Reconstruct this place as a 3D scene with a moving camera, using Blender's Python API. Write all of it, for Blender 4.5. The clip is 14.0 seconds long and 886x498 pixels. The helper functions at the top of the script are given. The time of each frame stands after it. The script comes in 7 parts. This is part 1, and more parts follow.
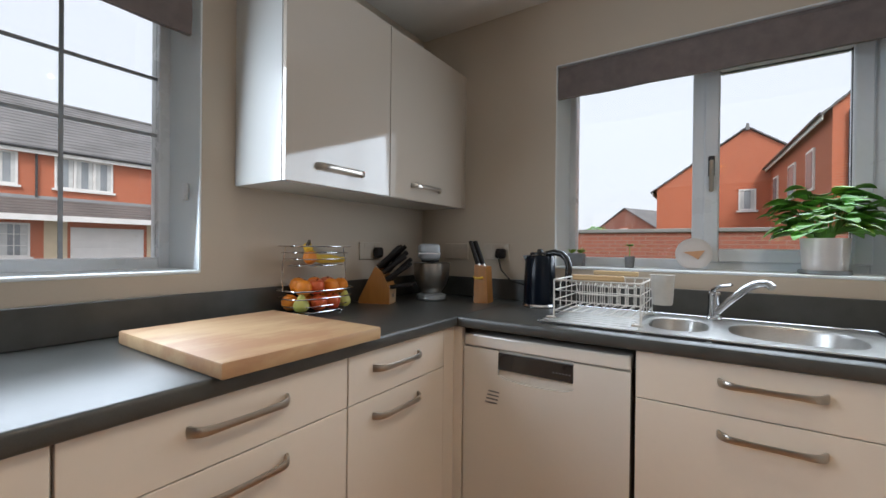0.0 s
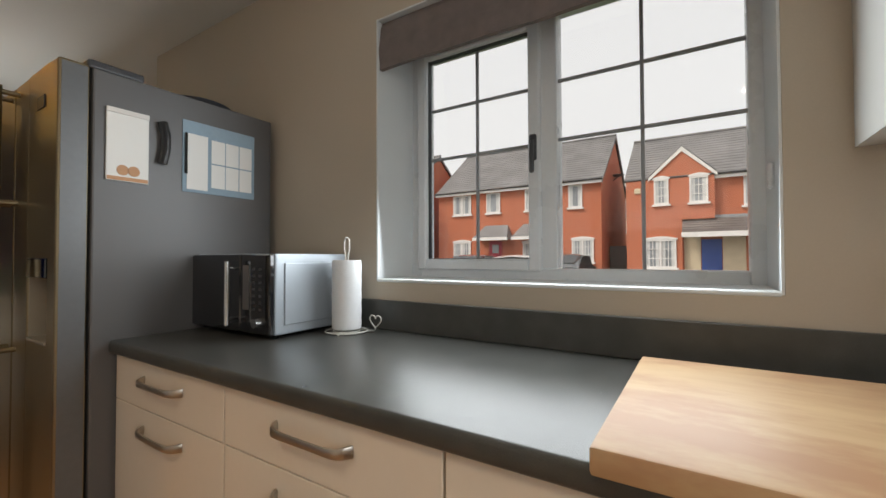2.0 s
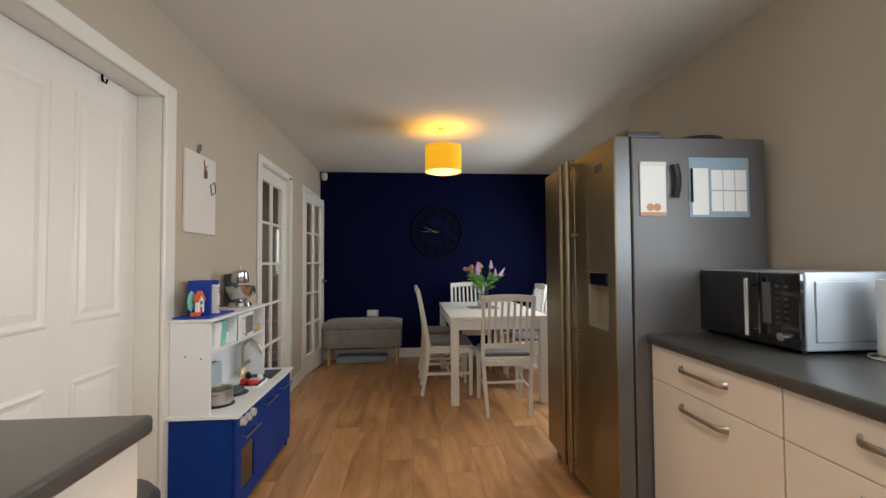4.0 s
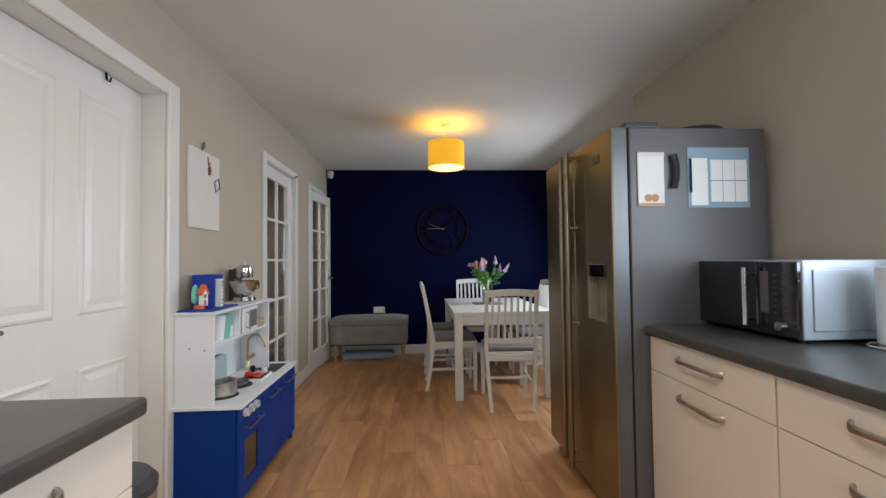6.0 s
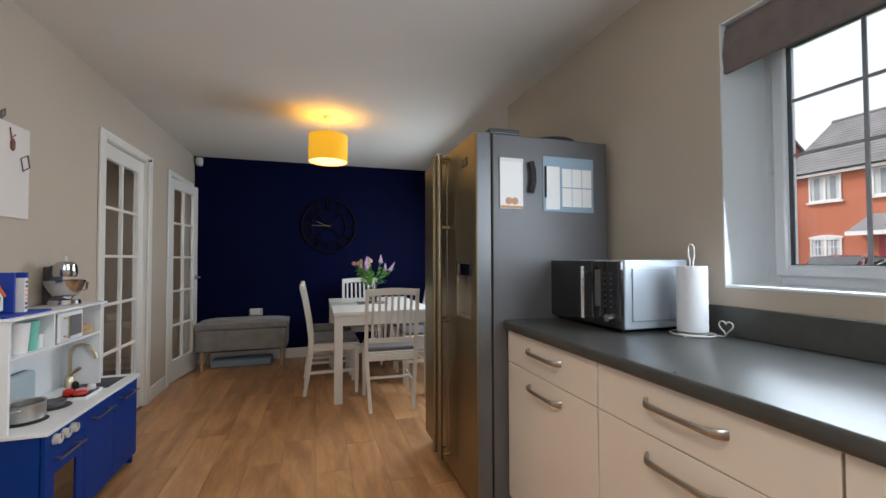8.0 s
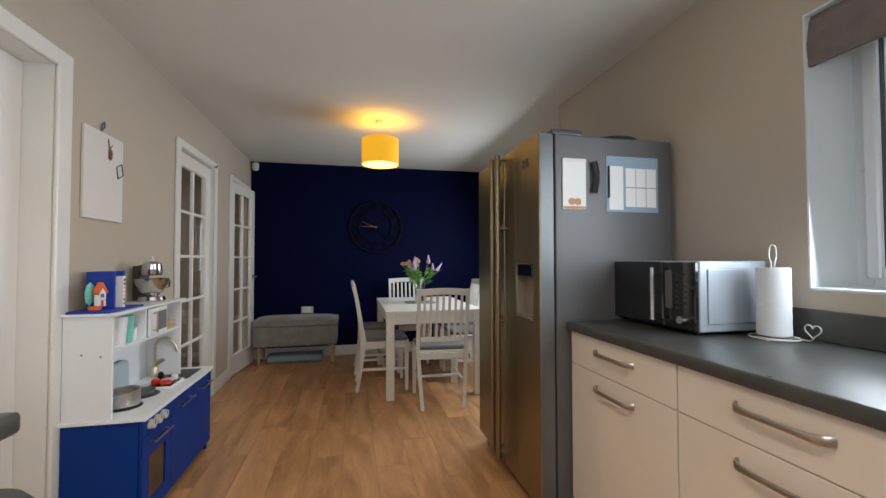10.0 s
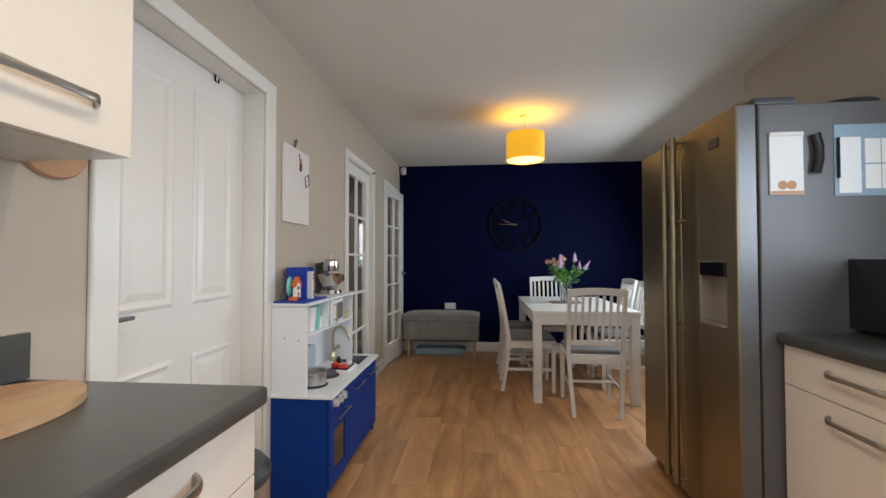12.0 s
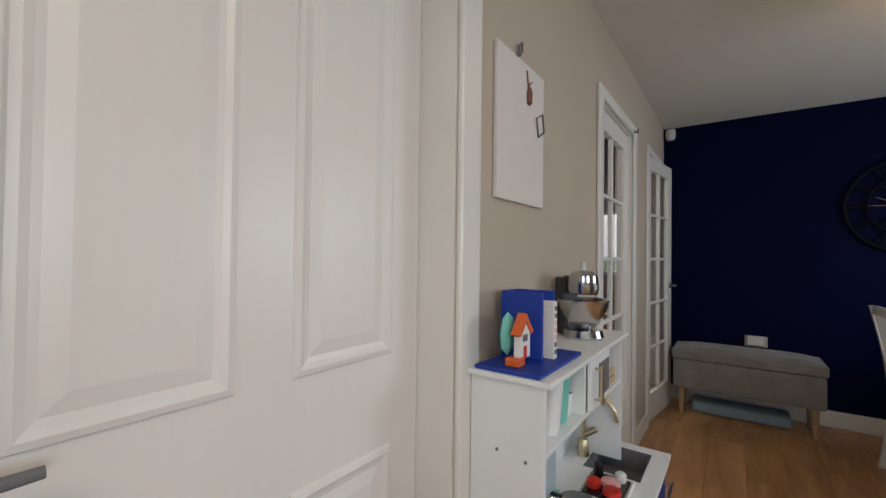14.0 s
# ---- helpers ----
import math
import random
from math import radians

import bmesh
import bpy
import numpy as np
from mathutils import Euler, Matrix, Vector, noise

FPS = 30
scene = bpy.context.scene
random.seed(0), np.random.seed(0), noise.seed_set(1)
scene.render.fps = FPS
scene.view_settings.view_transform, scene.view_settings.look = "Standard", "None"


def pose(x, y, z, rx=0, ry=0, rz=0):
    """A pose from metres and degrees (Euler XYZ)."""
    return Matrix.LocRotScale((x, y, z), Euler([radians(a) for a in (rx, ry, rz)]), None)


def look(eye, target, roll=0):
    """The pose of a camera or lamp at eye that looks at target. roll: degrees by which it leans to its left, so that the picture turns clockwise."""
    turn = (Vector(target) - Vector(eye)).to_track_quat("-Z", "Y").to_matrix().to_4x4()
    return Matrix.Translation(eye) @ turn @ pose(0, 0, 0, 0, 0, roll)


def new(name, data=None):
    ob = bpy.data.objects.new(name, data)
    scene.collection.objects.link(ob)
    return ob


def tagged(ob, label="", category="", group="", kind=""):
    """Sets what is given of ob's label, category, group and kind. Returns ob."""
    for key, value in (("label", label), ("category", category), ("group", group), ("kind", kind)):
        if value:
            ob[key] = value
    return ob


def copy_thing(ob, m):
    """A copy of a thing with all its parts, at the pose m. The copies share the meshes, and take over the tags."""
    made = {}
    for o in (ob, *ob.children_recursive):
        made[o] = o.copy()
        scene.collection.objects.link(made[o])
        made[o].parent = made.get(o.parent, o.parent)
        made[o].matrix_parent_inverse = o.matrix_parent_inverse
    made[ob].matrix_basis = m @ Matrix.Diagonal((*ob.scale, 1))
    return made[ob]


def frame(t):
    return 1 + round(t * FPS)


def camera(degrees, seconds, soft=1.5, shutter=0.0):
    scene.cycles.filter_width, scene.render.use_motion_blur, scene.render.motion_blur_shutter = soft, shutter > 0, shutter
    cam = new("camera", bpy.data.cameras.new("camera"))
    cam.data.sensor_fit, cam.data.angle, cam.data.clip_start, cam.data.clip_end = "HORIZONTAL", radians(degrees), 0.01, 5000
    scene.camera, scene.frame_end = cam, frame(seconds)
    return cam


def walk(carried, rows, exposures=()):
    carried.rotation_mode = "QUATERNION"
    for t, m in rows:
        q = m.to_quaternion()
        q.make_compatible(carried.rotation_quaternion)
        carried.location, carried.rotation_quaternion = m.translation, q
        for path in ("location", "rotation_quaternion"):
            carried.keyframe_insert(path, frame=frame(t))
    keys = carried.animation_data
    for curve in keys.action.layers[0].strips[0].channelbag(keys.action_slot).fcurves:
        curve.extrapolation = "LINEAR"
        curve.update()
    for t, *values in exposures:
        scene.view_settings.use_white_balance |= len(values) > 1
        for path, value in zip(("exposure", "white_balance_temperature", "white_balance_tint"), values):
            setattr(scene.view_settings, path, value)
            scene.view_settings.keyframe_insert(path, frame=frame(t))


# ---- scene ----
cam = camera(94.7, 14.0)
PATH = [
    (0, (0.0, 0.101, 1.178), (-1.109, 1.765, 1.168), 0.6),
    (0.5, (-0.153, 0.368, 1.158), (-1.709, 1.625, 1.151), 0.4),
    (1, (-0.244, 0.542, 1.156), (-2.157, 1.126, 1.164), 0.2),
    (1.5, (-0.345, 0.587, 1.149), (-2.328, 0.331, 1.172), 0.2),
    (2, (-0.298, 0.64, 1.169), (-1.99, -0.427, 1.21), -0.2),
    (2.3, (-0.199, 0.65, 1.202), (-1.594, -0.782, 1.241), -0.1),
    (2.5, (-0.114, 0.658, 1.211), (-1.274, -0.971, 1.263), -0.0),
    (3, (0.09, 0.677, 1.222), (-0.515, -1.228, 1.29), -0.1),
    (3.5, (0.186, 0.729, 1.227), (-0.023, -1.259, 1.291), -0.1),
    (6, (0.131, 0.759, 1.196), (0.016, -1.237, 1.253), -0.7),
    (6.5, (0.052, 0.756, 1.181), (-0.223, -1.225, 1.238), -0.7),
    (7, (-0.014, 0.757, 1.188), (-0.49, -1.185, 1.237), -0.6),
    (9.5, (0.035, 0.738, 1.188), (-0.595, -1.159, 1.241), -0.1),
    (10, (0.125, 0.748, 1.19), (-0.311, -1.203, 1.242), -0.1),
    (10.5, (0.186, 0.752, 1.199), (-0.029, -1.236, 1.249), -0.1),
    (11, (0.224, 0.757, 1.2), (0.189, -1.242, 1.25), -0.2),
    (11.5, (0.224, 0.754, 1.195), (0.315, -1.243, 1.244), -0.2),
    (12, (0.262, 0.682, 1.186), (0.448, -1.309, 1.231), -0.1),
    (12.5, (0.33, 0.48, 1.173), (0.628, -1.498, 1.214), -0.0),
    (13, (0.421, 0.153, 1.202), (0.914, -1.785, 1.24), 0.2),
    (13.5, (0.585, -0.168, 1.213), (1.38, -2.003, 1.246), 0.3),
    (14, (0.789, -0.431, 1.228), (1.956, -2.055, 1.259), 0.7),
]
walk(cam, [(t, look(eye, target, roll)) for t, eye, target, roll in PATH], [(0, -0.03, 6200, 10), (0.5, -0.27, 6300, 10), (1.0, -0.15, 6500, 10), (1.5, -0.15, 6600, 10), (2.0, -0.17, 7050, 10), (2.5, 0.0, 7700, 10), (3.0, 0.18, 8300, 10), (3.5, 0.2, 6950, 10), (4.5, 0.22, 6800, 10), (6.0, 0.22, 6200, 10), (7.0, 0.2, 6200, 10), (9.5, 0.2, 6400, 10), (10.5, 0.22, 6450, 10), (11.5, 0.25, 6350, 10), (12.5, 0.22, 6250, 10), (13.0, 0.16, 6200, 10), (13.5, 0.03, 6250, 10), (14.0, -0.05, 6400, 10)])
SKY, SUN, WIN1, WIN2, WIN3, KIT, BULB, SHADE, GLOW, HALL_FILL = 0.16, 3.0, 19.5, 11.5, 27.0, 17.5, 4.3, 0.55, 1.6, 4.0

# ---- light ----
world = bpy.data.worlds.new("sky")
scene.world = world
world.use_nodes = True
wn = world.node_tree.nodes
sky = wn.new("ShaderNodeTexSky")
sky.sky_type, sky.sun_disc, sky.sun_elevation, sky.sun_rotation = "NISHITA", False, radians(38), radians(150)
sky.dust_density, sky.air_density, sky.ozone_density = 6.0, 1.0, 1.0
sky_soft = wn.new("ShaderNodeMixRGB")
sky_soft.inputs["Fac"].default_value = 0.82
sky_soft.inputs["Color2"].default_value = (7.0, 7.2, 7.5, 1)
world.node_tree.links.new(sky.outputs[0], sky_soft.inputs["Color1"])
world.node_tree.links.new(sky_soft.outputs[0], wn["Background"].inputs["Color"])
wn["Background"].inputs["Strength"].default_value = SKY


def lamp(name, kind, m, watts, colour, **settings):
    ob = new(name, bpy.data.lights.new(name, kind))
    ob.data.energy, ob.data.color = watts, colour
    for key, value in settings.items():
        if key == "size":
            ob.data.size = value
        elif key == "size_y":
            ob.data.shape = "RECTANGLE"
            ob.data.size_y = value
        elif key == "angle":
            ob.data.angle = value
        elif key == "radius":
            ob.data.shadow_soft_size = value
    ob.matrix_world = m
    return ob


lamp("sun", "SUN", look((14, -16, 26), (0, 0, 0)), SUN, (1.0, 0.96, 0.9), angle=radians(20))
DAY = (0.80, 0.90, 1.0)
lamp("window_1_skylight", "AREA", look((-1.438, 0.21, 1.50), (0.0, 0.21, 1.32)), WIN1, DAY, size=1.08, size_y=0.74)
lamp("window_2_skylight", "AREA", look((-0.04, 2.04, 1.49), (-0.04, 0.0, 1.30)), WIN2, DAY, size=1.10, size_y=0.74)
lamp("window_3_skylight", "AREA", look((-1.68, -3.08, 1.46), (0.0, -3.08, 0.75)), WIN3, DAY, size=1.2, size_y=0.95)
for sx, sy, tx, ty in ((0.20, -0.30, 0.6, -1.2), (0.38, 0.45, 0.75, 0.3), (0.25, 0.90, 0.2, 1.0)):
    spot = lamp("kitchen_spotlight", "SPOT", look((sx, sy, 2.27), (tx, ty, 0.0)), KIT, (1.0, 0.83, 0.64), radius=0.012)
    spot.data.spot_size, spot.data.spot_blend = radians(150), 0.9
lamp("pendant_bulb", "POINT", pose(-0.11, -2.77, 2.15), BULB, (1.0, 0.57, 0.003), radius=0.07)


# Unseen fill added to brighten the hall behind the door panes; no known fitting.
lamp("hall_fill", "AREA", look((2.3, -3.2, 2.36), (2.3, -3.201, 0.0)), HALL_FILL, (1.0, 0.86, 0.68), size=0.5)


# ---- materials ----
def mat(name, colour, rough=0.5, metal=0.0, vary=0.06, scale=3.0, fine=60.0, bump=0.05, spec=0.5, coat=0.0, alt=None, stretch=(1, 1, 1), trans=0.0, emit=None, jitter=0.0, sheen=0.0):
    """A surface with variation at a large and at a fine scale, in metres of the thing it lies on."""
    m = bpy.data.materials.new(name)
    m.use_nodes = True
    nt, lk = m.node_tree, m.node_tree.links
    b = nt.nodes["Principled BSDF"]
    co = nt.nodes.new("ShaderNodeTexCoord")
    mp = nt.nodes.new("ShaderNodeMapping")
    mp.inputs["Scale"].default_value = stretch
    lk.new(co.outputs["Object"], mp.inputs["Vector"])
    big, small = nt.nodes.new("ShaderNodeTexNoise"), nt.nodes.new("ShaderNodeTexNoise")
    big.inputs["Scale"].default_value, big.inputs["Detail"].default_value = scale, 4
    small.inputs["Scale"].default_value, small.inputs["Detail"].default_value = fine, 3
    lk.new(mp.outputs[0], big.inputs["Vector"])
    lk.new(mp.outputs[0], small.inputs["Vector"])
    mean = nt.nodes.new("ShaderNodeMath")
    mean.operation = "ADD"
    half = nt.nodes.new("ShaderNodeMath")
    half.operation, half.inputs[1].default_value = "MULTIPLY", 0.5
    lk.new(small.outputs["Fac"], half.inputs[0])
    lk.new(big.outputs["Fac"], mean.inputs[0])
    lk.new(half.outputs[0], mean.inputs[1])
    ramp = nt.nodes.new("ShaderNodeMapRange")
    ramp.inputs["From Min"].default_value, ramp.inputs["From Max"].default_value = 0.45, 1.05
    lk.new(mean.outputs[0], ramp.inputs["Value"])
    mix = nt.nodes.new("ShaderNodeMixRGB")
    other = alt or tuple(max(0.0, c * (1 - 2 * vary)) for c in colour)
    mix.inputs["Color1"].default_value = (*other, 1)
    mix.inputs["Color2"].default_value = (*(colour if alt else tuple(min(1, c * (1 + vary)) for c in colour)), 1)
    lk.new(ramp.outputs[0], mix.inputs["Fac"])
    out = mix.outputs[0]
    if jitter:
        info = nt.nodes.new("ShaderNodeObjectInfo")
        span = nt.nodes.new("ShaderNodeMapRange")
        span.inputs["To Min"].default_value, span.inputs["To Max"].default_value = 1 - jitter, 1 + jitter
        lk.new(info.outputs["Random"], span.inputs["Value"])
        hsv = nt.nodes.new("ShaderNodeHueSaturation")
        lk.new(span.outputs[0], hsv.inputs["Value"])
        lk.new(out, hsv.inputs["Color"])
        out = hsv.outputs[0]
    lk.new(out, b.inputs["Base Color"])
    rr = nt.nodes.new("ShaderNodeMapRange")
    rr.inputs["To Min"].default_value, rr.inputs["To Max"].default_value = max(0.0, rough * 0.88), min(1.0, rough * 1.12)
    lk.new(big.outputs["Fac"], rr.inputs["Value"])
    lk.new(rr.outputs[0], b.inputs["Roughness"])
    b.inputs["Metallic"].default_value = metal
    b.inputs["Specular IOR Level"].default_value = spec
    b.inputs["Coat Weight"].default_value = coat
    b.inputs["Coat Roughness"].default_value = 0.06
    b.inputs["Transmission Weight"].default_value = trans
    b.inputs["Sheen Weight"].default_value = sheen
    if emit:
        b.inputs["Emission Color"].default_value = (*emit[0], 1)
        b.inputs["Emission Strength"].default_value = emit[1]
    if bump:
        bp = nt.nodes.new("ShaderNodeBump")
        bp.inputs["Strength"].default_value, bp.inputs["Distance"].default_value = bump, 0.004
        lk.new(small.outputs["Fac"], bp.inputs["Height"])
        lk.new(bp.outputs[0], b.inputs["Normal"])
    return m


def brick_mat(name, c1, c2, mortar, scale=1.0):
    m = mat(name, c1, rough=0.85, vary=0.1, scale=0.6, fine=40, bump=0.1, spec=0.2)
    nt, lk = m.node_tree, m.node_tree.links
    b = nt.nodes["Principled BSDF"]
    co = nt.nodes.new("ShaderNodeTexCoord")
    sp, ad, cb = nt.nodes.new("ShaderNodeSeparateXYZ"), nt.nodes.new("ShaderNodeMath"), nt.nodes.new("ShaderNodeCombineXYZ")
    lk.new(co.outputs["Object"], sp.inputs[0])
    lk.new(sp.outputs["X"], ad.inputs[0])
    lk.new(sp.outputs["Y"], ad.inputs[1])
    lk.new(ad.outputs[0], cb.inputs["X"])
    lk.new(sp.outputs["Z"], cb.inputs["Y"])
    bt = nt.nodes.new("ShaderNodeTexBrick")
    bt.inputs["Scale"].default_value = 1.0
    bt.inputs["Brick Width"].default_value, bt.inputs["Row Height"].default_value = 0.225 * scale, 0.075 * scale
    bt.inputs["Mortar Size"].default_value = 0.010
    bt.inputs["Color1"].default_value, bt.inputs["Color2"].default_value, bt.inputs["Mortar"].default_value = (*c1, 1), (*c2, 1), (*mortar, 1)
    lk.new(cb.outputs[0], bt.inputs["Vector"])
    old = b.inputs["Base Color"].links[0].from_socket
    mul = nt.nodes.new("ShaderNodeMixRGB")
    mul.inputs["Fac"].default_value = 0.6
    lk.new(old, mul.inputs["Color1"])
    lk.new(bt.outputs["Color"], mul.inputs["Color2"])
    lk.new(mul.outputs[0], b.inputs["Base Color"])
    return m


def stain(m, colour, scale):
    """Worn, blotchy patches over a wood."""
    nt, lk = m.node_tree, m.node_tree.links
    b = nt.nodes["Principled BSDF"]
    src = b.inputs["Base Color"].links[0].from_socket
    co = nt.nodes.new("ShaderNodeTexCoord")
    mp = nt.nodes.new("ShaderNodeMapping")
    mp.inputs["Scale"].default_value = (1.0, 0.45, 1.0)
    n = nt.nodes.new("ShaderNodeTexNoise")
    n.inputs["Scale"].default_value, n.inputs["Detail"].default_value, n.inputs["Roughness"].default_value = scale, 6, 0.6
    r = nt.nodes.new("ShaderNodeMapRange")
    r.inputs["From Min"].default_value, r.inputs["From Max"].default_value = 0.45, 0.62
    r.inputs["To Max"].default_value = 0.85
    mix = nt.nodes.new("ShaderNodeMixRGB")
    mix.inputs["Color2"].default_value = (*colour, 1)
    lk.new(co.outputs["Object"], mp.inputs["Vector"])
    lk.new(mp.outputs[0], n.inputs["Vector"])
    lk.new(n.outputs["Fac"], r.inputs["Value"])
    lk.new(r.outputs[0], mix.inputs["Fac"])
    lk.new(src, mix.inputs["Color1"])
    lk.new(mix.outputs[0], b.inputs["Base Color"])


def wood_mat(name, light, dark, axis=1, rings=14.0, rough=0.4, jitter=0.0, bump=0.08, coat=0.0, shift=False, along=0.09):
    """Straight-grained wood, grain along the given axis."""
    m = bpy.data.materials.new(name)
    m.use_nodes = True
    nt, lk = m.node_tree, m.node_tree.links
    b = nt.nodes["Principled BSDF"]
    co = nt.nodes.new("ShaderNodeTexCoord")
    mp = nt.nodes.new("ShaderNodeMapping")
    s = [1.0, 1.0, 1.0]
    s[axis] = along
    mp.inputs["Scale"].default_value = s
    lk.new(co.outputs["Object"], mp.inputs["Vector"])
    vec = mp.outputs[0]
    info = nt.nodes.new("ShaderNodeObjectInfo")
    if shift:
        av = nt.nodes.new("ShaderNodeVectorMath")
        sc = nt.nodes.new("ShaderNodeVectorMath")
        sc.operation, sc.inputs["Scale"].default_value = "SCALE", 37.0
        lk.new(info.outputs["Random"], sc.inputs[0])
        lk.new(vec, av.inputs[0])
        lk.new(sc.outputs[0], av.inputs[1])
        vec = av.outputs[0]
    big, small = nt.nodes.new("ShaderNodeTexNoise"), nt.nodes.new("ShaderNodeTexNoise")
    big.inputs["Scale"].default_value, big.inputs["Detail"].default_value, big.inputs["Distortion"].default_value = rings, 5, 1.2
    small.inputs["Scale"].default_value, small.inputs["Detail"].default_value = rings * 9, 3
    lk.new(vec, big.inputs["Vector"])
    lk.new(vec, small.inputs["Vector"])
    add = nt.nodes.new("ShaderNodeMath")
    add.operation = "MULTIPLY_ADD"
    add.inputs[1].default_value = 0.22
    lk.new(small.outputs["Fac"], add.inputs[0])
    lk.new(big.outputs["Fac"], add.inputs[2])
    ramp = nt.nodes.new("ShaderNodeMapRange")
    ramp.inputs["From Min"].default_value, ramp.inputs["From Max"].default_value = 0.40, 0.82
    lk.new(add.outputs[0], ramp.inputs["Value"])
    mix = nt.nodes.new("ShaderNodeMixRGB")
    mix.inputs["Color1"].default_value, mix.inputs["Color2"].default_value = (*light, 1), (*dark, 1)
    lk.new(ramp.outputs[0], mix.inputs["Fac"])
    out = mix.outputs[0]
    if jitter:
        span = nt.nodes.new("ShaderNodeMapRange")
        span.inputs["To Min"].default_value, span.inputs["To Max"].default_value = 1 - jitter, 1 + jitter
        lk.new(info.outputs["Random"], span.inputs["Value"])
        hsv = nt.nodes.new("ShaderNodeHueSaturation")
        lk.new(span.outputs[0], hsv.inputs["Value"])
        lk.new(out, hsv.inputs["Color"])
        out = hsv.outputs[0]
    lk.new(out, b.inputs["Base Color"])
    b.inputs["Roughness"].default_value = rough
    b.inputs["Coat Weight"].default_value = coat
    bp = nt.nodes.new("ShaderNodeBump")
    bp.inputs["Strength"].default_value, bp.inputs["Distance"].default_value = bump, 0.003
    lk.new(add.outputs[0], bp.inputs["Height"])
    lk.new(bp.outputs[0], b.inputs["Normal"])
    return m


M_WALL = mat("beige_paint", (0.52, 0.45, 0.365), rough=0.85, vary=0.025, scale=1.5, fine=220, bump=0.06, spec=0.25)
M_NAVY = mat("navy_paint", (0.0010, 0.0028, 0.028), rough=0.7, vary=0.08, scale=1.5, fine=220, bump=0.06, spec=0.08)
M_CEIL = mat("ceiling_paint", (0.72, 0.69, 0.64), rough=0.9, vary=0.02, scale=1.2, fine=180, bump=0.05, spec=0.2)
M_WHITE = mat("white_gloss_paint", (0.80, 0.78, 0.73), rough=0.32, vary=0.02, scale=4, fine=90, bump=0.03)
M_DOORP = mat("white_satin_door", (0.80, 0.78, 0.74), rough=0.35, vary=0.015, scale=4, fine=40, bump=0.12, stretch=(1, 1, 0.06))
M_UPVC = mat("white_upvc", (0.74, 0.77, 0.80), rough=0.28, vary=0.02, scale=5, fine=80, bump=0.01)
M_SEAL = mat("dark_rubber_seal", (0.05, 0.055, 0.06), rough=0.6, bump=0.02)
M_REVEAL = mat("white_reveal_paint", (0.74, 0.77, 0.78), rough=0.7, vary=0.02, scale=3, fine=200, bump=0.05)
M_TOP = mat("dark_grey_laminate", (0.080, 0.080, 0.074), rough=0.29, vary=0.22, scale=14, fine=420, bump=0.16, alt=(0.050, 0.050, 0.046), spec=0.5)
M_UNIT = mat("cream_gloss_door", (0.80, 0.72, 0.62), rough=0.13, vary=0.012, scale=2, fine=50, bump=0.0, coat=0.5)
M_CARC = mat("cream_carcass", (0.70, 0.64, 0.56), rough=0.4, vary=0.02, bump=0.01)
# M_UNIT's cream again, darkened to put the upper corner's shade into the colour.
M_UNIT_SHADED = mat("cream_gloss_door_shaded", (0.50, 0.44, 0.37), rough=0.06, vary=0.01, scale=2, fine=50, bump=0.0, coat=1.0)
M_PLINTH = mat("plinth_board", (0.55, 0.50, 0.44), rough=0.4, bump=0.01)
M_NICKEL = mat("brushed_nickel", (0.50, 0.46, 0.41), rough=0.30, metal=1.0, vary=0.05, scale=20, fine=300, bump=0.04)
M_STEEL = mat("brushed_steel", (0.31, 0.255, 0.165), rough=0.35, metal=1.0, vary=0.03, scale=2.0, fine=60, bump=0.012, stretch=(1, 1, 0.03))
M_FRSIDE = mat("grey_appliance_side", (0.115, 0.112, 0.112), rough=0.40, vary=0.04, scale=3, fine=500, bump=0.06, spec=0.5)
M_CHROME = mat("polished_chrome", (0.62, 0.62, 0.63), rough=0.16, metal=1.0, vary=0.02, bump=0.0)
M_SINK = mat("sink_steel", (0.60, 0.59, 0.57), rough=0.36, metal=1.0, vary=0.08, scale=18, fine=200, bump=0.03)
M_BLACK = mat("black_plastic", (0.012, 0.012, 0.013), rough=0.25, vary=0.1, bump=0.01)
M_KETTLE = mat("glossy_black_shell", (0.004, 0.007, 0.014), rough=0.22, bump=0.0, spec=0.25)
M_BOWL = mat("mixer_bowl_steel", (0.55, 0.53, 0.50), rough=0.3, metal=1.0, bump=0.01)
M_RECESS = mat("recess_grey_plastic", (0.27, 0.235, 0.185), rough=0.4, bump=0.0)
M_BLACKG = mat("black_glass", (0.010, 0.010, 0.012), rough=0.05, vary=0.05, bump=0.0, coat=1.0)
M_DGREY = mat("dark_grey_plastic", (0.05, 0.05, 0.055), rough=0.4, bump=0.02)
M_MWSIDE = mat("silver_painted_steel", (0.39, 0.43, 0.47), rough=0.33, metal=0.3, vary=0.02, bump=0.01)
M_APPW = mat("white_appliance_enamel", (0.74, 0.69, 0.62), rough=0.14, vary=0.01, bump=0.0, coat=0.6)
M_BOARD = wood_mat("beech_board", (0.60, 0.42, 0.235), (0.50, 0.31, 0.165), axis=1, rings=8, rough=0.5, along=0.22)
stain(M_BOARD, (0.44, 0.24, 0.13), 9.0)
M_SOCKET = mat("beige_socket_plastic", (0.51, 0.445, 0.365), rough=0.3, bump=0.0)
M_BLOCKW = wood_mat("oak_block", (0.46, 0.20, 0.045), (0.34, 0.135, 0.028), axis=2, rings=16, rough=0.35, coat=0.3)
M_PLANK = wood_mat("oak_vinyl", (0.68, 0.370, 0.168), (0.35, 0.170, 0.070), axis=1, rings=6, along=0.20, rough=0.30, jitter=0.11, bump=0.05, shift=True)
M_FLBASE = mat("floor_joint", (0.20, 0.11, 0.055), rough=0.6)
